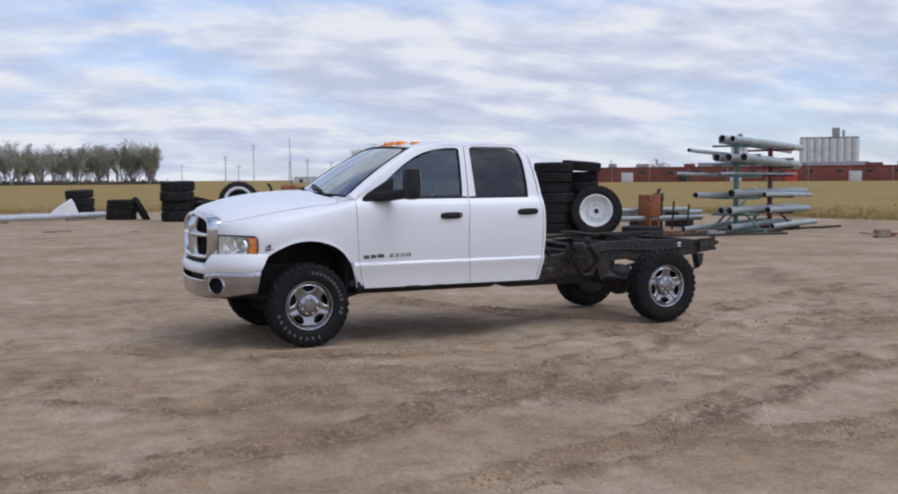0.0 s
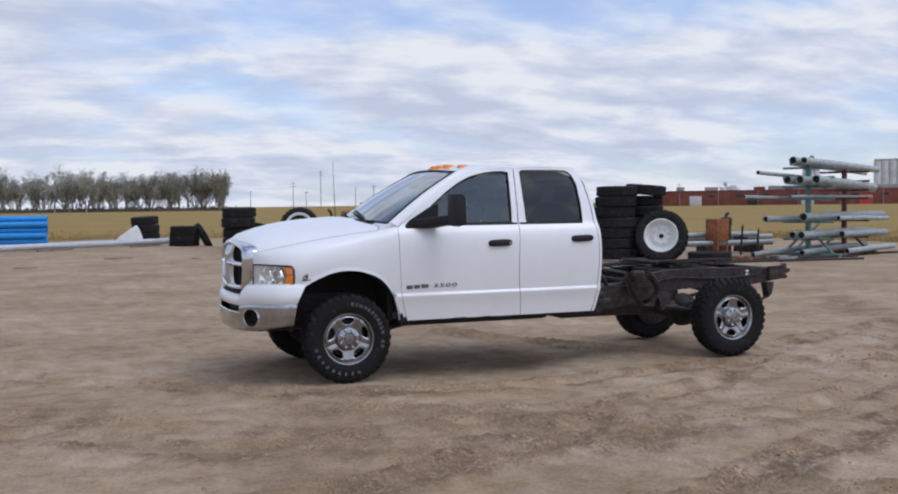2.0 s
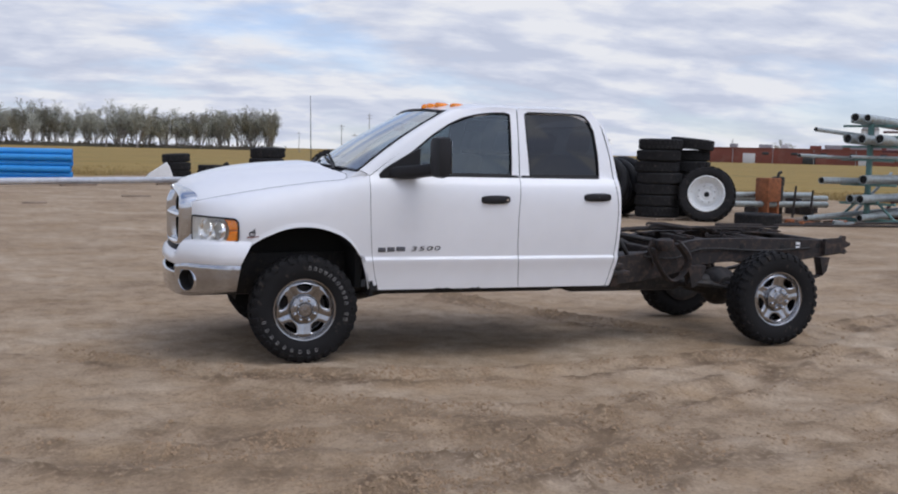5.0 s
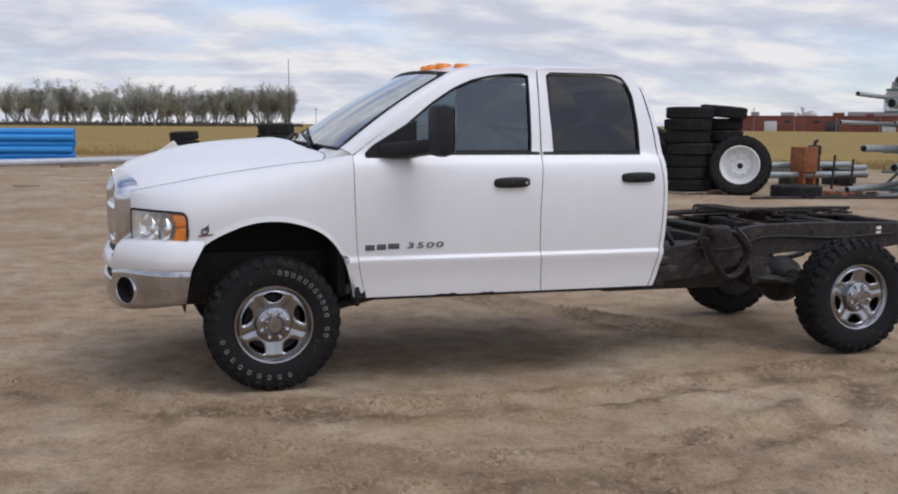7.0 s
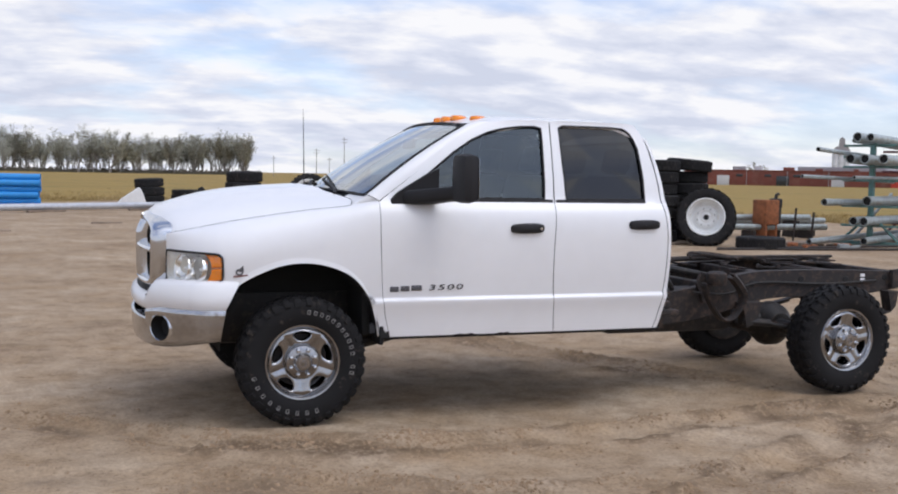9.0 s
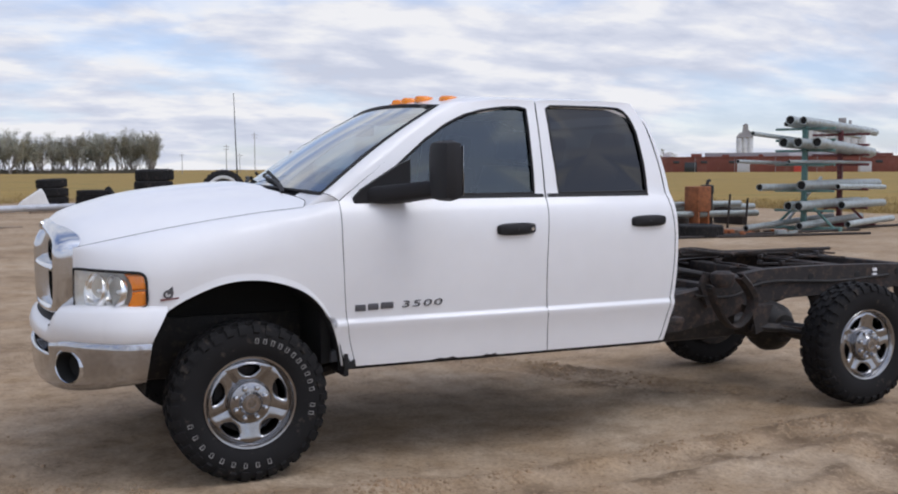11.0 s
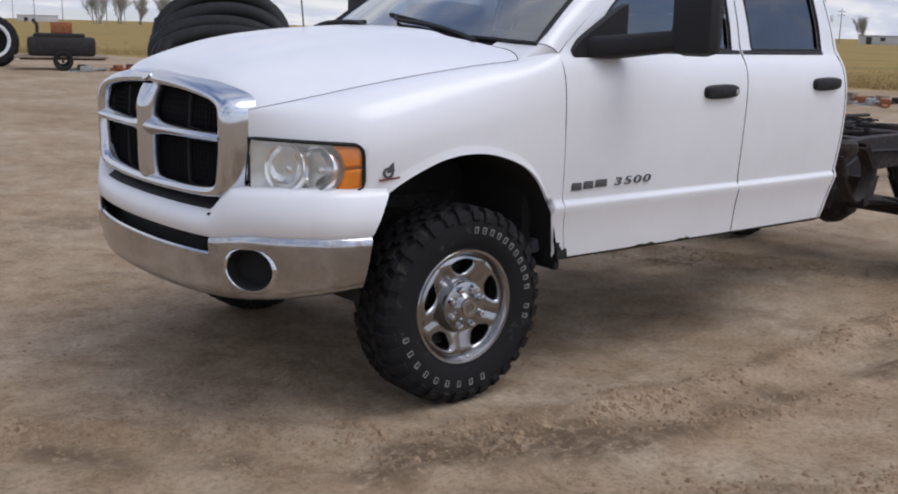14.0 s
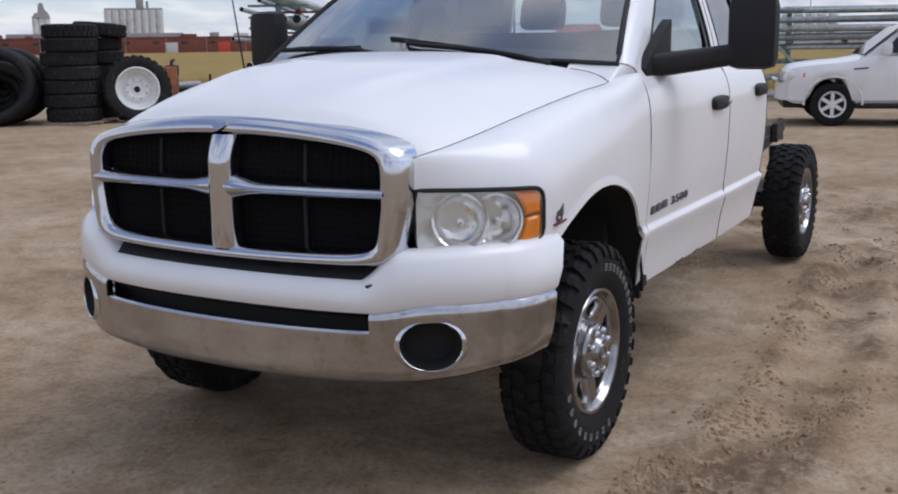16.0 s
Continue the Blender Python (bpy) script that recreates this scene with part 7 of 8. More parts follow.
for x, y, l, a in ((-0.7, 24.6, 0.42, 12), (1.55, 23.2, 0.12, -20), (-3.3, 20.5, 0.3, 5)):
    p = thing("timber_offcut", "short dark timber offcut on the dirt", "timber", pose(x, y, 0.0, 0, 0, a), "timber offcuts")
    part("board", block(-l, l, -0.08, 0.08, 0.0, 0.05, 0.008), TIMBER, p)


def pickup(label, m):
    """A silver-white half-ton pickup: nose towards -x, foot at the front axle."""
    c = thing("pickup_truck", label, "truck", m)
    L = [(-0.93, 0.62, 0.95, 0.80), (-0.90, 0.50, 1.02, 0.90), (-0.80, 0.42, 1.08, 0.96), (-0.5, 0.40, 1.13, 0.99), (0.0, 0.40, 1.17, 1.0), (0.55, 0.40, 1.20, 1.0), (0.80, 0.40, 1.22, 1.0), (2.0, 0.40, 1.24, 1.0), (3.0, 0.40, 1.24, 1.0), (3.1, 0.40, 1.26, 1.0), (4.8, 0.42, 1.28, 1.0), (4.9, 0.5, 1.26, 0.99)]
    rings = []
    for k in range(61):
        x = -0.93 + 5.83 * k / 60
        lo, hi, w = (curve([(q[0], q[i]) for q in L], x) for i in (1, 2, 3))
        for ax in (0.0, 3.68):
            d = abs(x - ax)
            if d < 0.47:
                lo = max(lo, 0.38 + math.sqrt(0.47**2 - d * d))
        rings.append([(x, s * y, z) for s, seq in ((1, 1), (-1, -1)) for y, z in [(w * 0.93, lo), (w * 0.985, lo + 0.06), (w, (lo + hi) / 2), (w * 0.99, hi - 0.12), (w * 0.93, hi - 0.02), (w * 0.6, hi + 0.03), (0.2, hi + 0.045)][::seq]])
    V, F = loft(rings, flipped=True)
    n = len(rings[0])
    F += [tuple(range(n)), tuple(reversed(range(60 * n, 61 * n)))]
    part("body", (V, F), SILVER, c, "pale silver-white body", angle=40)
    cab = [(0.62, 1.20, 0.93), (1.35, 1.74, 0.74), (1.6, 1.86, 0.70), (2.5, 1.90, 0.69), (2.85, 1.85, 0.69), (3.02, 1.25, 0.90)]
    sec = [[(x, -w, 1.20), (x, -w * 0.99, 1.20 + (z - 1.20) * 0.5), (x, -w * 0.95, z - 0.04), (x, -w * 0.7, z), (x, w * 0.7, z), (x, w * 0.95, z - 0.04), (x, w * 0.99, 1.20 + (z - 1.20) * 0.5), (x, w, 1.20)] for x, z, w in cab]
    part("cab", loft(sec, closed=False), SILVER, c)
    part("windscreen", loft([[(0.66 + 0.66 * t, y * (0.88 - 0.16 * t), 1.235 + 0.50 * t + 0.012) for y in (-1, -0.5, 0, 0.5, 1)] for t in (0.05, 0.5, 0.97)], closed=False, flipped=True), TINTED, c)
    for s in (-1, 1):
        yy = lambda z: s * (0.935 - 0.42 * (z - 1.22) * 0.9)
        for x0, x1 in ((0.98, 1.80), (1.90, 2.72)):
            pts = [(x0, 1.27), (x1, 1.27), (x1 - 0.02, 1.72), (max(x0 + 0.02, 1.40), 1.72)]
            part("side_window", ([(x, yy(z) * 1.004 + s * 0.03, z) for x, z in pts], [(0, 1, 2, 3) if s < 0 else (3, 2, 1, 0)]), TINTED, c, smooth=False)
        part("wheel_arch", tube([(0.49 * math.cos(a), s * 0.985, 0.38 + 0.49 * math.sin(a)) for a in [math.pi * k / 16 for k in range(17)]], 0.02, 6), SILVER, c)
        part("arch_liner", loft([[(0.46 * math.cos(a), s * y, 0.38 + 0.46 * math.sin(a)) for a in [math.pi * k / 14 for k in range(15)]] for y in (0.98, 0.5)], closed=False, flipped=s < 0), GAP, c)
        part("headlamp", block(-0.90, -0.56, min(s * 0.70, s * 0.965), max(s * 0.70, s * 0.965), 0.80, 1.02, 0.05), HAZE, c, "clear headlamp with a red-amber corner")
        part("corner_lamp", block(-0.585, -0.545, min(s * 0.90, s * 0.985), max(s * 0.90, s * 0.985), 0.86, 0.99, 0.01), AMBER, c)
        part("mirror", merge(block(0.98, 1.12, min(s * 0.95, s * 1.2), max(s * 0.95, s * 1.2), 1.24, 1.44, 0.04)), SILVER, c)
        part("fender_badge", block(0.52, 0.78, min(s * 0.99, s * 1.004), max(s * 0.99, s * 1.004), 1.02, 1.05, 0.004), BADGE, c)
        part("step_bar", tube([(0.6, s * 0.95, 0.36), (2.9, s * 0.95, 0.36)], 0.045, 8), BLACK, c)
        for x in (0.0, 3.68):
            w = thing_part("wheel", c, "six-spoke alloy wheel with a road tyre")
            w.matrix_local = pose(x, s * 0.86, 0.385, 0, 0, 0 if s < 0 else 180)
            part("tyre", lathe(tyre_profile(0.385, 0.25, 0.225), 40, "y", closed=True), RUBBER, w)
            part("rim", lathe([(0.235, -0.095), (0.225, -0.115), (0.205, -0.10), (0.195, -0.03), (0.0, -0.03)], 36), SILVER, w)
            part("rim_dark", lathe([(0.195, -0.045), (0.06, -0.045)], 30), GAP, w)
            for k in range(6):
                part("spoke", moved(block(-0.032, 0.032, -0.085, -0.05, 0.04, 0.205, 0.012), Matrix.Rotation(math.pi / 3 * k, 4, "Y")), SILVER, w)
            part("centre_cap", lathe([(0.06, -0.06), (0.055, -0.095), (0.0, -0.10)], 20), SILVER, w)
    part("grille", merge(*[block(-0.965, -0.90, -0.62, 0.62, 0.80 + 0.085 * k, 0.85 + 0.085 * k, 0.015) for k in range(3)]), CHROME, c, "chrome barred grille")
    part("bumper", loft([[(x, y, z) for y, x in ((-0.99, -0.55), (-0.95, -0.85), (-0.7, -1.0), (0, -1.06), (0.7, -1.0), (0.95, -0.85), (0.99, -0.55))] for z in (0.46, 0.52, 0.66, 0.76)], closed=False, flipped=True), SILVER, c)
    part("air_dam", block(-0.94, -0.5, -0.80, 0.80, 0.32, 0.48, 0.04), BLACK, c)
    part("hitch_bar", tube([(-1.02, -0.5, 0.80), (-1.10, -0.3, 0.82), (-1.10, 0.3, 0.82), (-1.02, 0.5, 0.80)], 0.03, 8), CHROME, c)
    part("underbody", block(-0.6, 4.6, -0.7, 0.7, 0.30, 0.55, 0.05), GAP, c)
    for ob in c.children:
        if ob.type == "MESH" and ob.name.split(".")[0] not in ("wheel_arch", "arch_liner"):
            for v in ob.data.vertices:
                v.co.x = v.co.x * 0.88 if v.co.x < 0 else v.co.x - ease(0, 0.22, v.co.x / 0.62)
                if v.co.z > 0.9:
                    v.co.z -= 0.05 * ease(1, 0, v.co.x / 0.9)
    return c


# the driver's side of the parked pickup faces the camera, its nose along the yard
ahead = Vector((-0.26, 0.965, 0))
pickup("silver-white crew pickup parked on the dirt before pipe racks", Matrix.Translation((16.05, 0.90, 0.0)) @ pose(0, 0, 0, 0, 0, math.degrees(math.atan2(-ahead.y, -ahead.x))) @ Matrix.Translation((0, 0.86, 0)))

# ---- the plain beyond: grass, trees, buildings, poles ----
BRICK = material("red brick wall", (0.185, 0.058, 0.042), 0.9, vary=0.25, scale=0.15, fine=2.0, dirt=(0.22, 0.11, 0.085), dirt_amount=0.35)
PALE_WALL = material("pale grey wall", (0.55, 0.55, 0.56), 0.8, vary=0.12, scale=0.1, fine=1.5)
GREY_ROOF = material("grey roof sheet", (0.33, 0.32, 0.33), 0.7, vary=0.15, scale=0.2, fine=2)
RED_ROOF = material("bright red roof", (0.52, 0.055, 0.035), 0.5, vary=0.1, scale=0.3, fine=2)
SILO = material("silo concrete", (0.64, 0.65, 0.66), 0.85, vary=0.1, scale=0.06, fine=1.0, dirt=(0.38, 0.38, 0.39), dirt_amount=0.3)
DARK_WIN = material("dark window", (0.03, 0.035, 0.04), 0.2, vary=0.2)
# pole grey is lightened so that distant poles look hazed
POLE = material("weathered pole paled for haze", (0.27, 0.25, 0.235), 0.85, vary=0.2)
# bark and leaf colours carry the paleness of far-off haze
BARK = material("grey bark paled for haze", (0.25, 0.225, 0.205), 0.9, vary=0.3, scale=0.6)
BRUSH = material("dark scrub", (0.095, 0.085, 0.065), 0.9, vary=0.3, scale=0.6)
LEAF = material("young grey-green leaves paled for haze", (0.35, 0.345, 0.275), 0.75, vary=0.35, scale=0.35, fine=3, rand=0.2)
STRAW = material("dry grass blades", (0.34, 0.245, 0.098), 0.85, vary=0.2, scale=0.5, fine=9)


def grass_strip():
    """Dry tufts along the ragged line where the dirt gives way to the field."""
    r = random.Random(21)
    V, F = [], []
    spots = []
    for k in range(7000):
        x = r.uniform(-45, 34)
        spots.append((x, float(yard_edge(x)) + r.expovariate(0.22) + 0.6 * math.sin(x), x))
    for k in range(4200):
        y = r.uniform(-14, 34)
        x = float(np.interp(y, [-70, -12, 9, 34], [50, 33, 28, 25])) + r.expovariate(0.25)
        spots.append((x, y, x))
    for x, y, _ in spots:
        tall = r.uniform(0.06, 0.20) * (1.8 if r.random() < 0.12 else 1.0)
        for b in range(6):
            a = r.uniform(0, math.pi)
            ox, oy, h = r.gauss(0, 0.10), r.gauss(0, 0.10), tall * r.uniform(0.6, 1.2)
            dx, dy = 0.016 * math.cos(a), 0.016 * math.sin(a)
            lx, ly = r.gauss(0, 0.35) * h, r.gauss(0, 0.35) * h
            k = len(V)
            V += [(x + ox - dx, y + oy - dy, -0.02), (x + ox + dx, y + oy + dy, -0.02), (x + ox + lx, y + oy + ly, h)]
            F.append((k, k + 1, k + 2))
    g = mesh("grass_tufts", V, F, STRAW, smooth=False)
    tagged(g, "dry yellow grass tufts along the edge of the dirt", "grass", kind="stuff")


grass_strip()

def tree(seed, height, leafy):
    r = random.Random(seed)
    t = thing("tree", "tall cottonwood with sparse young leaves in a field row", "tree", group="trees on the plain")
    limbs = []
    tips = []

    def grow(p, d, length, rad, depth):
        pts = [p]
        q = p.copy()
        for _ in range(3):
            d = (d + Vector((r.gauss(0, 0.10), r.gauss(0, 0.10), 0.05))).normalized()
            q = q + d * length / 3
            pts.append(q.copy())
        limbs.append(tube(pts, [rad, rad * 0.85, rad * 0.7, rad * 0.5], 5, caps=False))
        if depth == 0:
            tips.extend(pts[1:])
            return
        if depth < 2:
            tips.extend(pts[2:])
        for k in range(3 if depth > 1 else 4):
            a = r.uniform(0, 2 * math.pi)
            sp = r.uniform(0.26, 0.58)
            nd = (d + Vector((math.cos(a), math.sin(a), 0.45)) * sp).normalized()
            grow(q if k else pts[1], nd, length * r.uniform(0.68, 0.98), rad * 0.55, depth - 1)

    for k in range(r.choice((2, 3, 4))):
        a = r.uniform(0, 6.28)
        grow(Vector((1.6 * math.cos(a) * (k > 0), 1.6 * math.sin(a) * (k > 0), 0)), Vector((r.gauss(0, 0.22), r.gauss(0, 0.22), 1)).normalized(), height * r.uniform(0.23, 0.31), height * 0.016, 3)
    part("trunk", merge(*limbs), BARK, t)
    V, F = [], []
    for p in tips:
        for _ in range(leafy):
            c = p + Vector((r.gauss(0, 1), r.gauss(0, 1), max(-1.3, min(0.9, r.gauss(0, 0.8))))) * height * 0.030
            s = height * r.uniform(0.006, 0.014)
            u = Vector((r.gauss(0, 1), r.gauss(0, 1), r.gauss(0, 1))).normalized() * s
            w = u.orthogonal().normalized() * s * 0.8
            k = len(V)
            V += [c - u, c + w, c + u * 1.1, c - w]
            F.append((k, k + 1, k + 2, k + 3))
    part("crown", (V, F), LEAF, t, smooth=False)
    return t


kinds = [tree(40 + k, 18.6, 9 + k % 2) for k in range(5)]
spot = random.Random(77)
places = []
for k in range(54):
    f = k / 53
    places.append((-54 + 128 * f + spot.uniform(-1.5, 1.5), 494 + spot.uniform(-8, 14), spot.uniform(0.80, 1.18)))
for x, y in ((148, 421), (156, 418), (164, 415), (172, 408), (153, 430), (-90, 560), (-110, 600)):
    places.append((x, y, spot.uniform(0.75, 1.0)))
for x, y in ((330, 215), (345, 205), (240, 330)):
    places.append((x, y, 0.55))
for k, (x, y, s) in enumerate(places):
    m = pose(x, y, 0, 0, 0, spot.uniform(0, 360))
    if k < 5:
        kinds[k].matrix_world = m
    else:
        c = copy_thing(kinds[k % 5], m)
        c.scale = (s, s, s)


def brush():
    r = random.Random(9)
    V, F = [], []
    for _ in range(5200):
        x = r.uniform(-75, 76)
        y, z, s = 489 + r.uniform(-3, 6), abs(r.gauss(0, 0.75)), r.uniform(0.2, 0.55)
        k = len(V)
        V += [(x - s, y, z), (x, y, z - s * 0.7), (x + s, y, z + 0.1), (x, y, z + s)]
        F.append((k, k + 1, k + 2, k + 3))
    g = mesh("brush", V, F, BRUSH, smooth=False)
    tagged(g, "low dark scrub along the foot of the tree row", "scrub", kind="stuff")


brush()


def hall(name, label, a, b, depth, height, wall, roof, openings, group="far buildings"):
    """A long low building whose front runs from a to b."""
    a, b = Vector((*a, 0)), Vector((*b, 0))
    d = (b - a)
    L = d.length
    m = Matrix.Translation(a) @ pose(0, 0, 0, 0, 0, math.degrees(math.atan2(d.y, d.x)))
    h = thing(name, label, "building", m, group)
    part("wall", block(0, L, 0, depth, 0, height, 0.02), wall, h)
    part("roof", block(-0.2, L + 0.2, -0.2, depth + 0.2, height, height + 0.35, 0.03), roof, h)
    for x, z, w, q, mat in openings:
        part("window" if mat is DARK_WIN else "door", block(x, x + w, -0.12, 0.06, z, z + q, 0.02), mat, h)
    return h, L


r = random.Random(4)
op = [(12 + 9.5 * k + r.uniform(-1, 1), 0.0, 4.2, 3.4, r.choice((PALE_WALL, PALE_WALL, RED_ROOF, DARK_WIN))) for k in range(0, 13, 2)]
op += [(18 + 9.5 * k, 3.0, 2.2, 0.9, DARK_WIN) for k in range(0, 12, 1)]
works, wl_ = hall("brick_works", "long low red brick works across the field", (200, 318), (306, 228), 30, 5.0, BRICK, BRICK, op)
for k in range(14):
    x = 5 + k * 10 + r.uniform(-2, 2)
    part("roof_unit", block(x, x + r.uniform(1.5, 5), 4, 8, 5.2, 5.4 + r.uniform(0.4, 1.4), 0.1), r.choice((GREY_ROOF, PALE_WALL, BRICK)), works)
part("roof_shed", merge(block(38, 96, 8, 22, 5.2, 6.8, 0.1)), GREY_ROOF, works)
for k in range(10):
    part("downpipe", tube([(8 + 13.5 * k, -0.15, 0), (8 + 13.5 * k, -0.15, 5.1)], 0.10, 6), GREY_ROOF, works)
hall("store_shed", "long pale metal shed on the skyline", (158, 565), (177, 560), 12, 2.9, PALE_WALL, GREY_ROOF, [(3, 0, 2, 2, DARK_WIN)])
hall("farm_shed", "small tan shed behind trees", (318, 232), (326, 222), 8, 4.0, PALE_WALL, GREY_ROOF, [(3, 0, 3, 2.6, DARK_WIN)])
hall("red_shed", "low red metal shed behind the racks", (280, 22), (283, -8), 14, 6.0, RED_ROOF, GREY_ROOF, [(4, 0, 5, 4, PALE_WALL), (18, 2.2, 7, 1.6, PALE_WALL)])
for k, (x, y, w, hgt) in enumerate(((300, 62, 16, 2.2), (312, 84, 22, 2.4), (302, 48, 12, 2.5), (330, 98, 18, 2.6), (296, 150, 16, 2.4), (288, 172, 14, 2.3))):
    hall("town_building", "small pale building at the edge of town", (x, y), (x + w * 0.35, y - w * 0.94), 10, hgt, PALE_WALL, GREY_ROOF, [(2, 0, 1.6, 2.1, DARK_WIN), (6, 1, 1.4, 1.0, DARK_WIN)])

diner = thing("diner", "low roadside diner with a flared bright red roof", "building", pose(274.5, 111.3, 0, 0, 0, math.degrees(math.atan2(101.9 - 120.8, 278.4 - 270.6))), "far buildings")
diner.scale = (0.89, 0.89, 0.89)
part("wall", block(-9.5, 9.5, 0, 12, 0, 3.2, 0.05), PALE_WALL, diner)
rings = [[(-w, -d, z), (w, -d, z), (w, 12 + d, z), (-w, 12 + d, z)] for w, d, z in ((10.8, 1.3, 3.0), (9.2, 0.2, 4.1), (7.4, -2.2, 5.2), (6.2, -3.6, 7.2), (5.9, -3.9, 7.3))]
V, F = loft(rings)
part("roof", (V, F + [(16, 17, 18, 19)]), RED_ROOF, diner, "flared red roof", smooth=False)
part("sign_band", block(-2.6, 2.6, 3.0, 3.3, 6.2, 7.4, 0.05), GREY_ROOF, diner)
for k in range(6):
    part("window", block(-8.6 + 2.9 * k, -6.6 + 2.9 * k, -0.1, 0.1, 0.9, 2.5, 0.02), DARK_WIN, diner)


def far_car(mat, x, y, a):
    c = thing("parked_car", "small parked car before the diner", "car", pose(x, y, 0, 0, 0, a), "cars at the diner")
    sec = [[(px, -w, 0.35), (px, -w, z * 0.62), (px, -w * 0.8, z), (px, w * 0.8, z), (px, w, z * 0.62), (px, w, 0.35)] for px, z, w in ((-2.2, 0.75, 0.8), (-1.2, 0.95, 0.88), (-0.5, 1.45, 0.88), (0.9, 1.5, 0.88), (1.7, 1.05, 0.88), (2.2, 0.8, 0.8))]
    V, F = loft(sec)
    part("body", (V, F + [tuple(range(6)), tuple(range(30, 36))]), mat, c)
    for wx in (-1.35, 1.35):
        for s in (-1, 1):
            part("wheel", moved(lathe([(0.0, -0.1), (0.3, -0.1), (0.33, -0.05), (0.33, 0.1)], 14), pose(wx, s * 0.85, 0.33)), GAP, c)


for k, (f, mat) in enumerate(((-7.0, SILVER), (-3.5, WHITE), (4.5, WHITE), (10.5, MAROON), (13.5, SILVER))):
    d = Vector((278.4 - 270.6, 101.9 - 120.8)).normalized()
    far_car(mat, 274.5 + d.x * f - 6.5, 111.3 + d.y * f - 2.5, math.degrees(math.atan2(d.y, d.x)) + (0 if k % 2 else 180))

YELLOW = material("yellow-green sign face", (0.55, 0.52, 0.10), 0.5, vary=0.1)
pylon = thing("pylon_sign", "tall pole sign with a rounded yellow-green panel", "sign", pose(267.2, 128.0, 0, 0, 0, -66))
pylon.scale = (0.86, 0.86, 0.88)
part("pole", merge(tube([(0, 0, 0), (0, 0, 16.0)], 0.35, 8), block(0.2, 2.4, -0.15, 0.15, 7.6, 7.9, 0.05)), POLE, pylon)
part("panel", merge(plate([(3.0 * math.copysign(abs(math.cos(a)) ** 0.4, math.cos(a)), 17.0 + 1.0 * math.copysign(abs(math.sin(a)) ** 0.5, math.sin(a))) for a in [2 * math.pi * (k + 0.5) / 24 for k in range(24)]], (-0.35, 0.35))), YELLOW, pylon)
part("bars", merge(block(-2.0, 2.0, -0.42, -0.36, 16.7, 17.3, 0.02)), TEAL, pylon, "sign writing shown as one plain bar")
pylon2 = thing("pylon_sign", "dark square pole sign at the edge of town", "sign", pose(276, 98, 0, 0, 0, -70))
part("pole", tube([(0, 0, 0), (0, 0, 3.8)], 0.25, 8), POLE, pylon2)
part("panel", block(-1.4, 1.4, -0.3, 0.3, 3.6, 6.4, 0.1), DARK_WIN, pylon2)
part("mark", block(-0.8, 0.8, -0.36, -0.31, 4.3, 5.6, 0.3), PALE_WALL, pylon2)

elev = thing("grain_elevator", "pale concrete grain elevator with a headhouse", "elevator", pose(509, 610, 0, 0, 0, -38))
elev.scale = (0.88, 0.88, 0.88)
for k in range(3):
    part("silo", moved(lathe([(2.6, 0), (2.6, 27), (2.4, 27.4), (0, 27.6)], 20, "z"), pose(-4.3 + 4.3 * k, 0, 0)), SILO, elev)
part("headhouse", merge(block(-6.6, 6.6, -3, 3, 26.5, 28, 0.1), plate([(-6, 28), (6.4, 28), (5.0, 31), (2.6, 33), (2.4, 37), (0.4, 38.5), (-1.6, 37), (-2.2, 31), (-5, 30)], (-2.5, 2.5))), GREY_ROOF, elev, "grey sheet-metal headhouse")
bank = thing("grain_silos", "long bank of pale round concrete grain silos", "silos", pose(558, 571, 0, 0, 0, -43))
bank.scale = (0.87, 0.87, 0.87)
for k in range(8):
    part("silo", moved(lathe([(3.05, 0), (3.05, 33), (0, 33.4)], 18, "z"), pose(-20.5 + 5.85 * k, 0, 0)), SILO, bank)
part("gallery", merge(block(-23, 23, -2, 2, 33, 34.6, 0.1), block(2, 8, -2.5, 2.5, 34, 42, 0.1), block(10, 12, -1, 1, 34, 40, 0.1)), GREY_ROOF, bank)
part("annex", merge(block(24, 80, -4, 6, 0, 8, 0.1), block(-60, -24, -4, 6, 0, 7, 0.1)), GREY_ROOF, bank)

plant = thing("grain_plant", "distant pale grain plant with steel legs and bins", "plant", pose(436, 112, 0, 0, 0, -77))
plant.scale = (0.92, 0.92, 0.72)
for k in range(9):
    part("bin", moved(lathe([(2.2, 0), (2.2, 15.5), (0.3, 17)], 16, "z"), pose(6 + 4.8 * k, 0, 0)), SILO, plant)
part("tower", merge(*[tube([(x, y, 0), (x, y, 23)], 0.32, 6) for x in (-3.5, 1.5) for y in (-2, 2)], *[tube([(-3.5, -2, 2.8 * k), (1.5, -2, 2.8 * k + 2.8)], 0.2, 5) for k in range(8)], block(-4.5, 2.5, -3, 3, 22.5, 24.5, 0.1)), SILO, plant)
part("gallery", merge(block(2, 47, -0.7, 0.7, 17.3, 18.6, 0.1), block(16, 17.5, -0.7, 0.7, 17, 25, 0.1)), GREY_ROOF, plant)
part("dark_bin", moved(lathe([(2.0, 0), (2.0, 14), (0, 14.4)], 16, "z"), pose(-10.5, 0, 0)), DARK_WIN, plant, "dark steel bin")


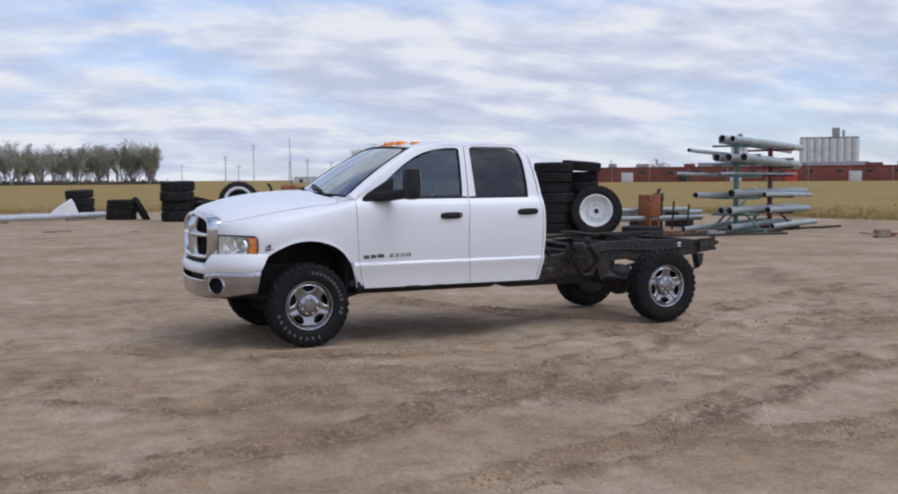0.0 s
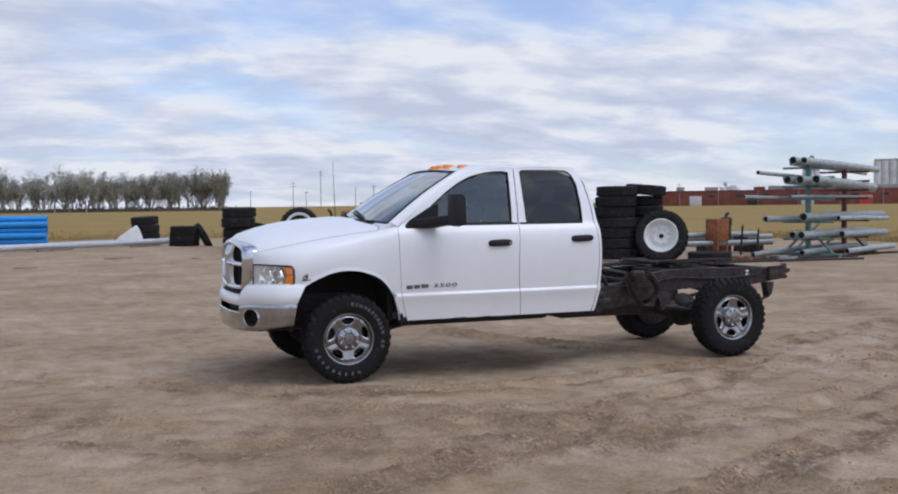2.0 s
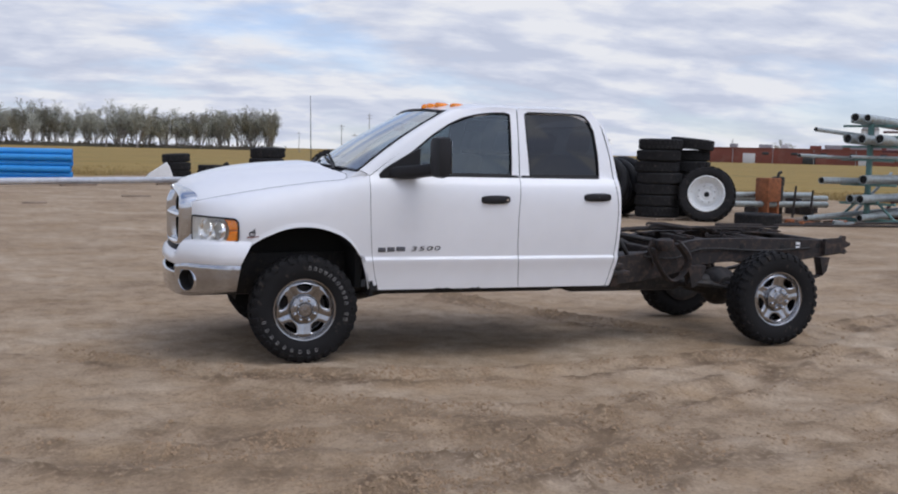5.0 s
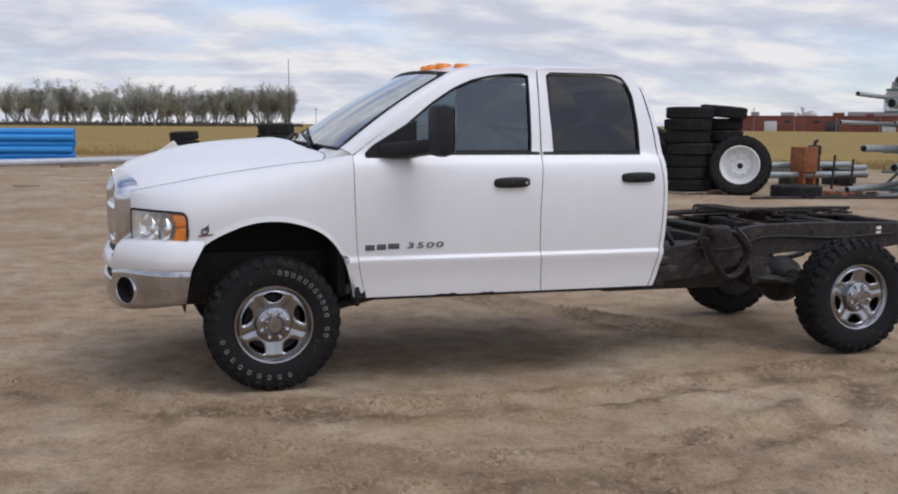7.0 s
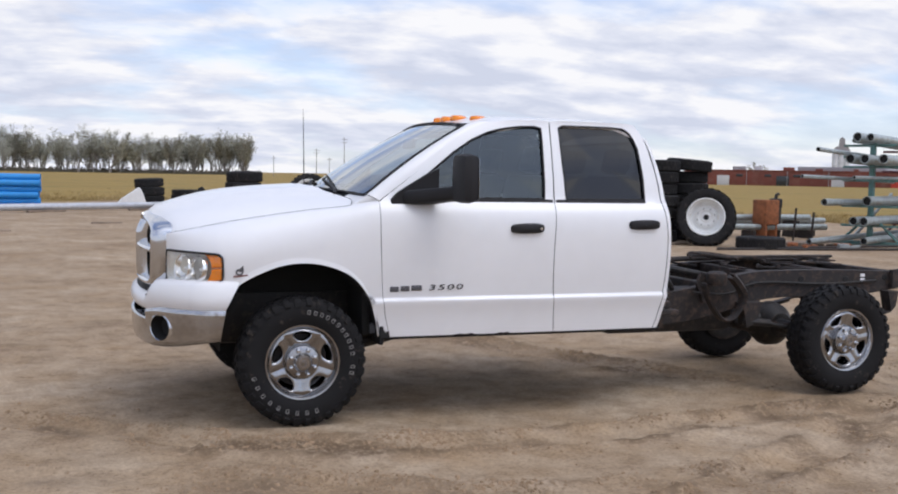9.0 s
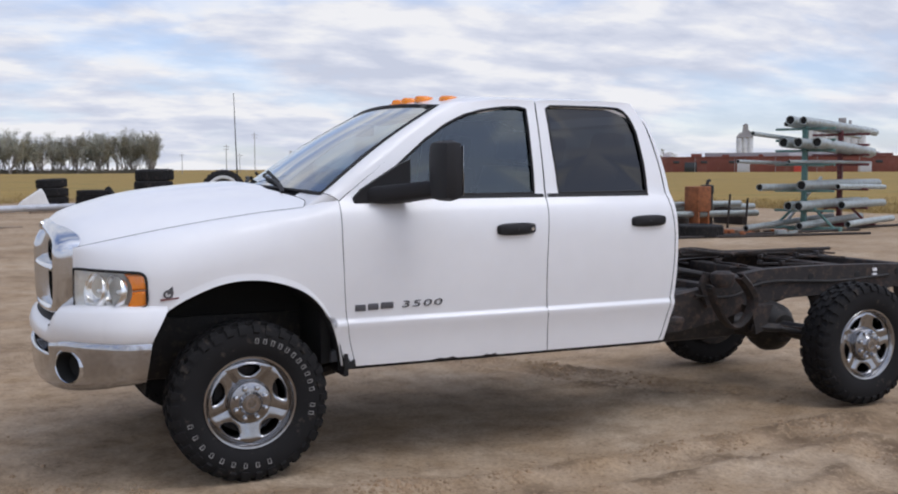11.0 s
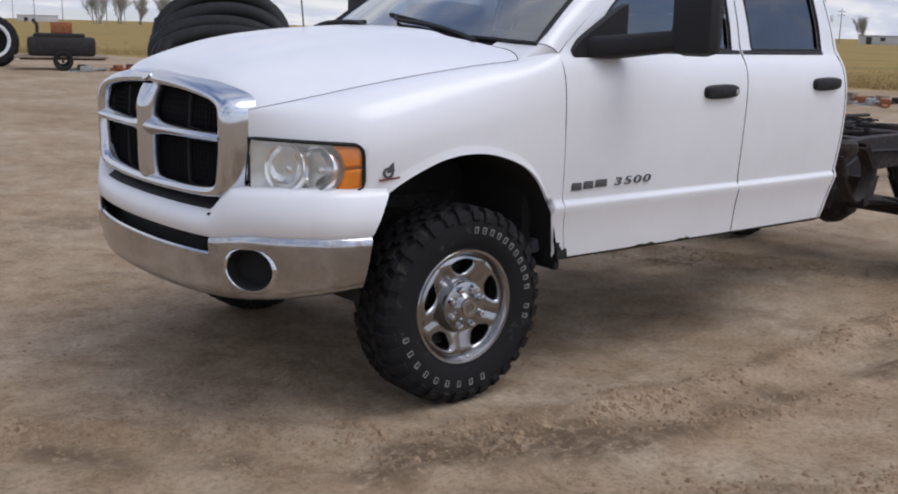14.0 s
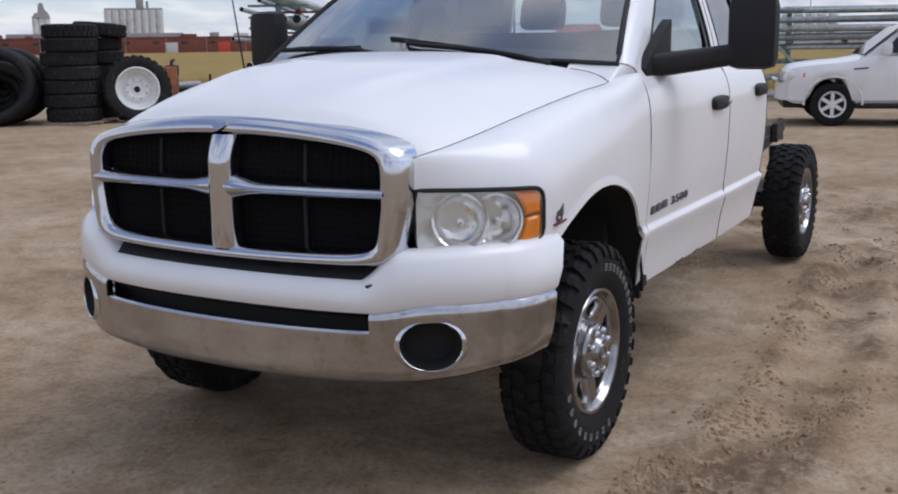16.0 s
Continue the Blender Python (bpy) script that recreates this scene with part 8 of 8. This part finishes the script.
def utility_pole(label, x, y, h, arms):
    p = thing("utility_pole", label, "pole", pose(x, y, 0, 0, 0, random.Random(int(x * 7 + y)).uniform(-40, 40)), "utility poles")
    part("pole", tube([(0, 0, 0), (0, 0, h)], [0.17, 0.10], 6), POLE, p)
    for k in range(arms):
        part("crossarm", block(-1.2, 1.2, -0.07, 0.07, h - 0.9 - 1.1 * k, h - 0.74 - 1.1 * k, 0.02), POLE, p)


for k, (deg, dist_, h) in enumerate(((9.6, 420, 8), (11.9, 400, 11), (12.6, 430, 8), (13.4, 390, 15), (15.3, 410, 9), (16.3, 420, 10), (17.6, 400, 9), (19.2, 380, 13), (19.7, 385, 12.5), (20.6, 420, 8), (22.5, 430, 8), (57.5, 330, 10), (61.0, 320, 9), (66.2, 300, 10.5), (70.1, 300, 11), (72.5, 300, 12), (74.6, 310, 11), (78.8, 320, 13), (84.5, 260, 14), (26.5, 400, 8), (33.0, 420, 9))):
    a = radians(deg)
    utility_pole("weathered timber utility pole on the plain, paled for haze", -1.0 + dist_ * math.sin(a), -5.5 + dist_ * math.cos(a), h, 1 + k % 2)
semi = thing("lorry_tractor", "grey and maroon lorry tractor parked across the yard", "truck", pose(44.5, 28.0, 0, 0, 0, 20))
part("cab", merge(block(-1.2, 1.2, -1.15, 1.15, 1.2, 3.0, 0.15), block(-3.0, -1.1, -0.85, 0.85, 1.1, 1.95, 0.15)), SILVER, semi, "grey lorry cab")
part("chassis", block(-3.0, 4.2, -0.5, 0.5, 0.7, 1.05, 0.05), MAROON, semi, "maroon chassis")
part("exhaust", tube([(1.3, -1.0, 1.0), (1.3, -1.0, 3.6)], 0.09, 8), CHROME, semi)
part("cab_window", block(-1.22, -1.18, -0.95, 0.95, 2.1, 2.75, 0.02), DARK_WIN, semi)
for wx in (-2.2, 2.2, 3.5):
    for s in (-1, 1):
        part("wheel", moved(lathe(tyre_profile(0.5, 0.3, 0.28), 24, "y", closed=True), pose(wx, s * 1.0, 0.5)), OLD_RUBBER, semi)
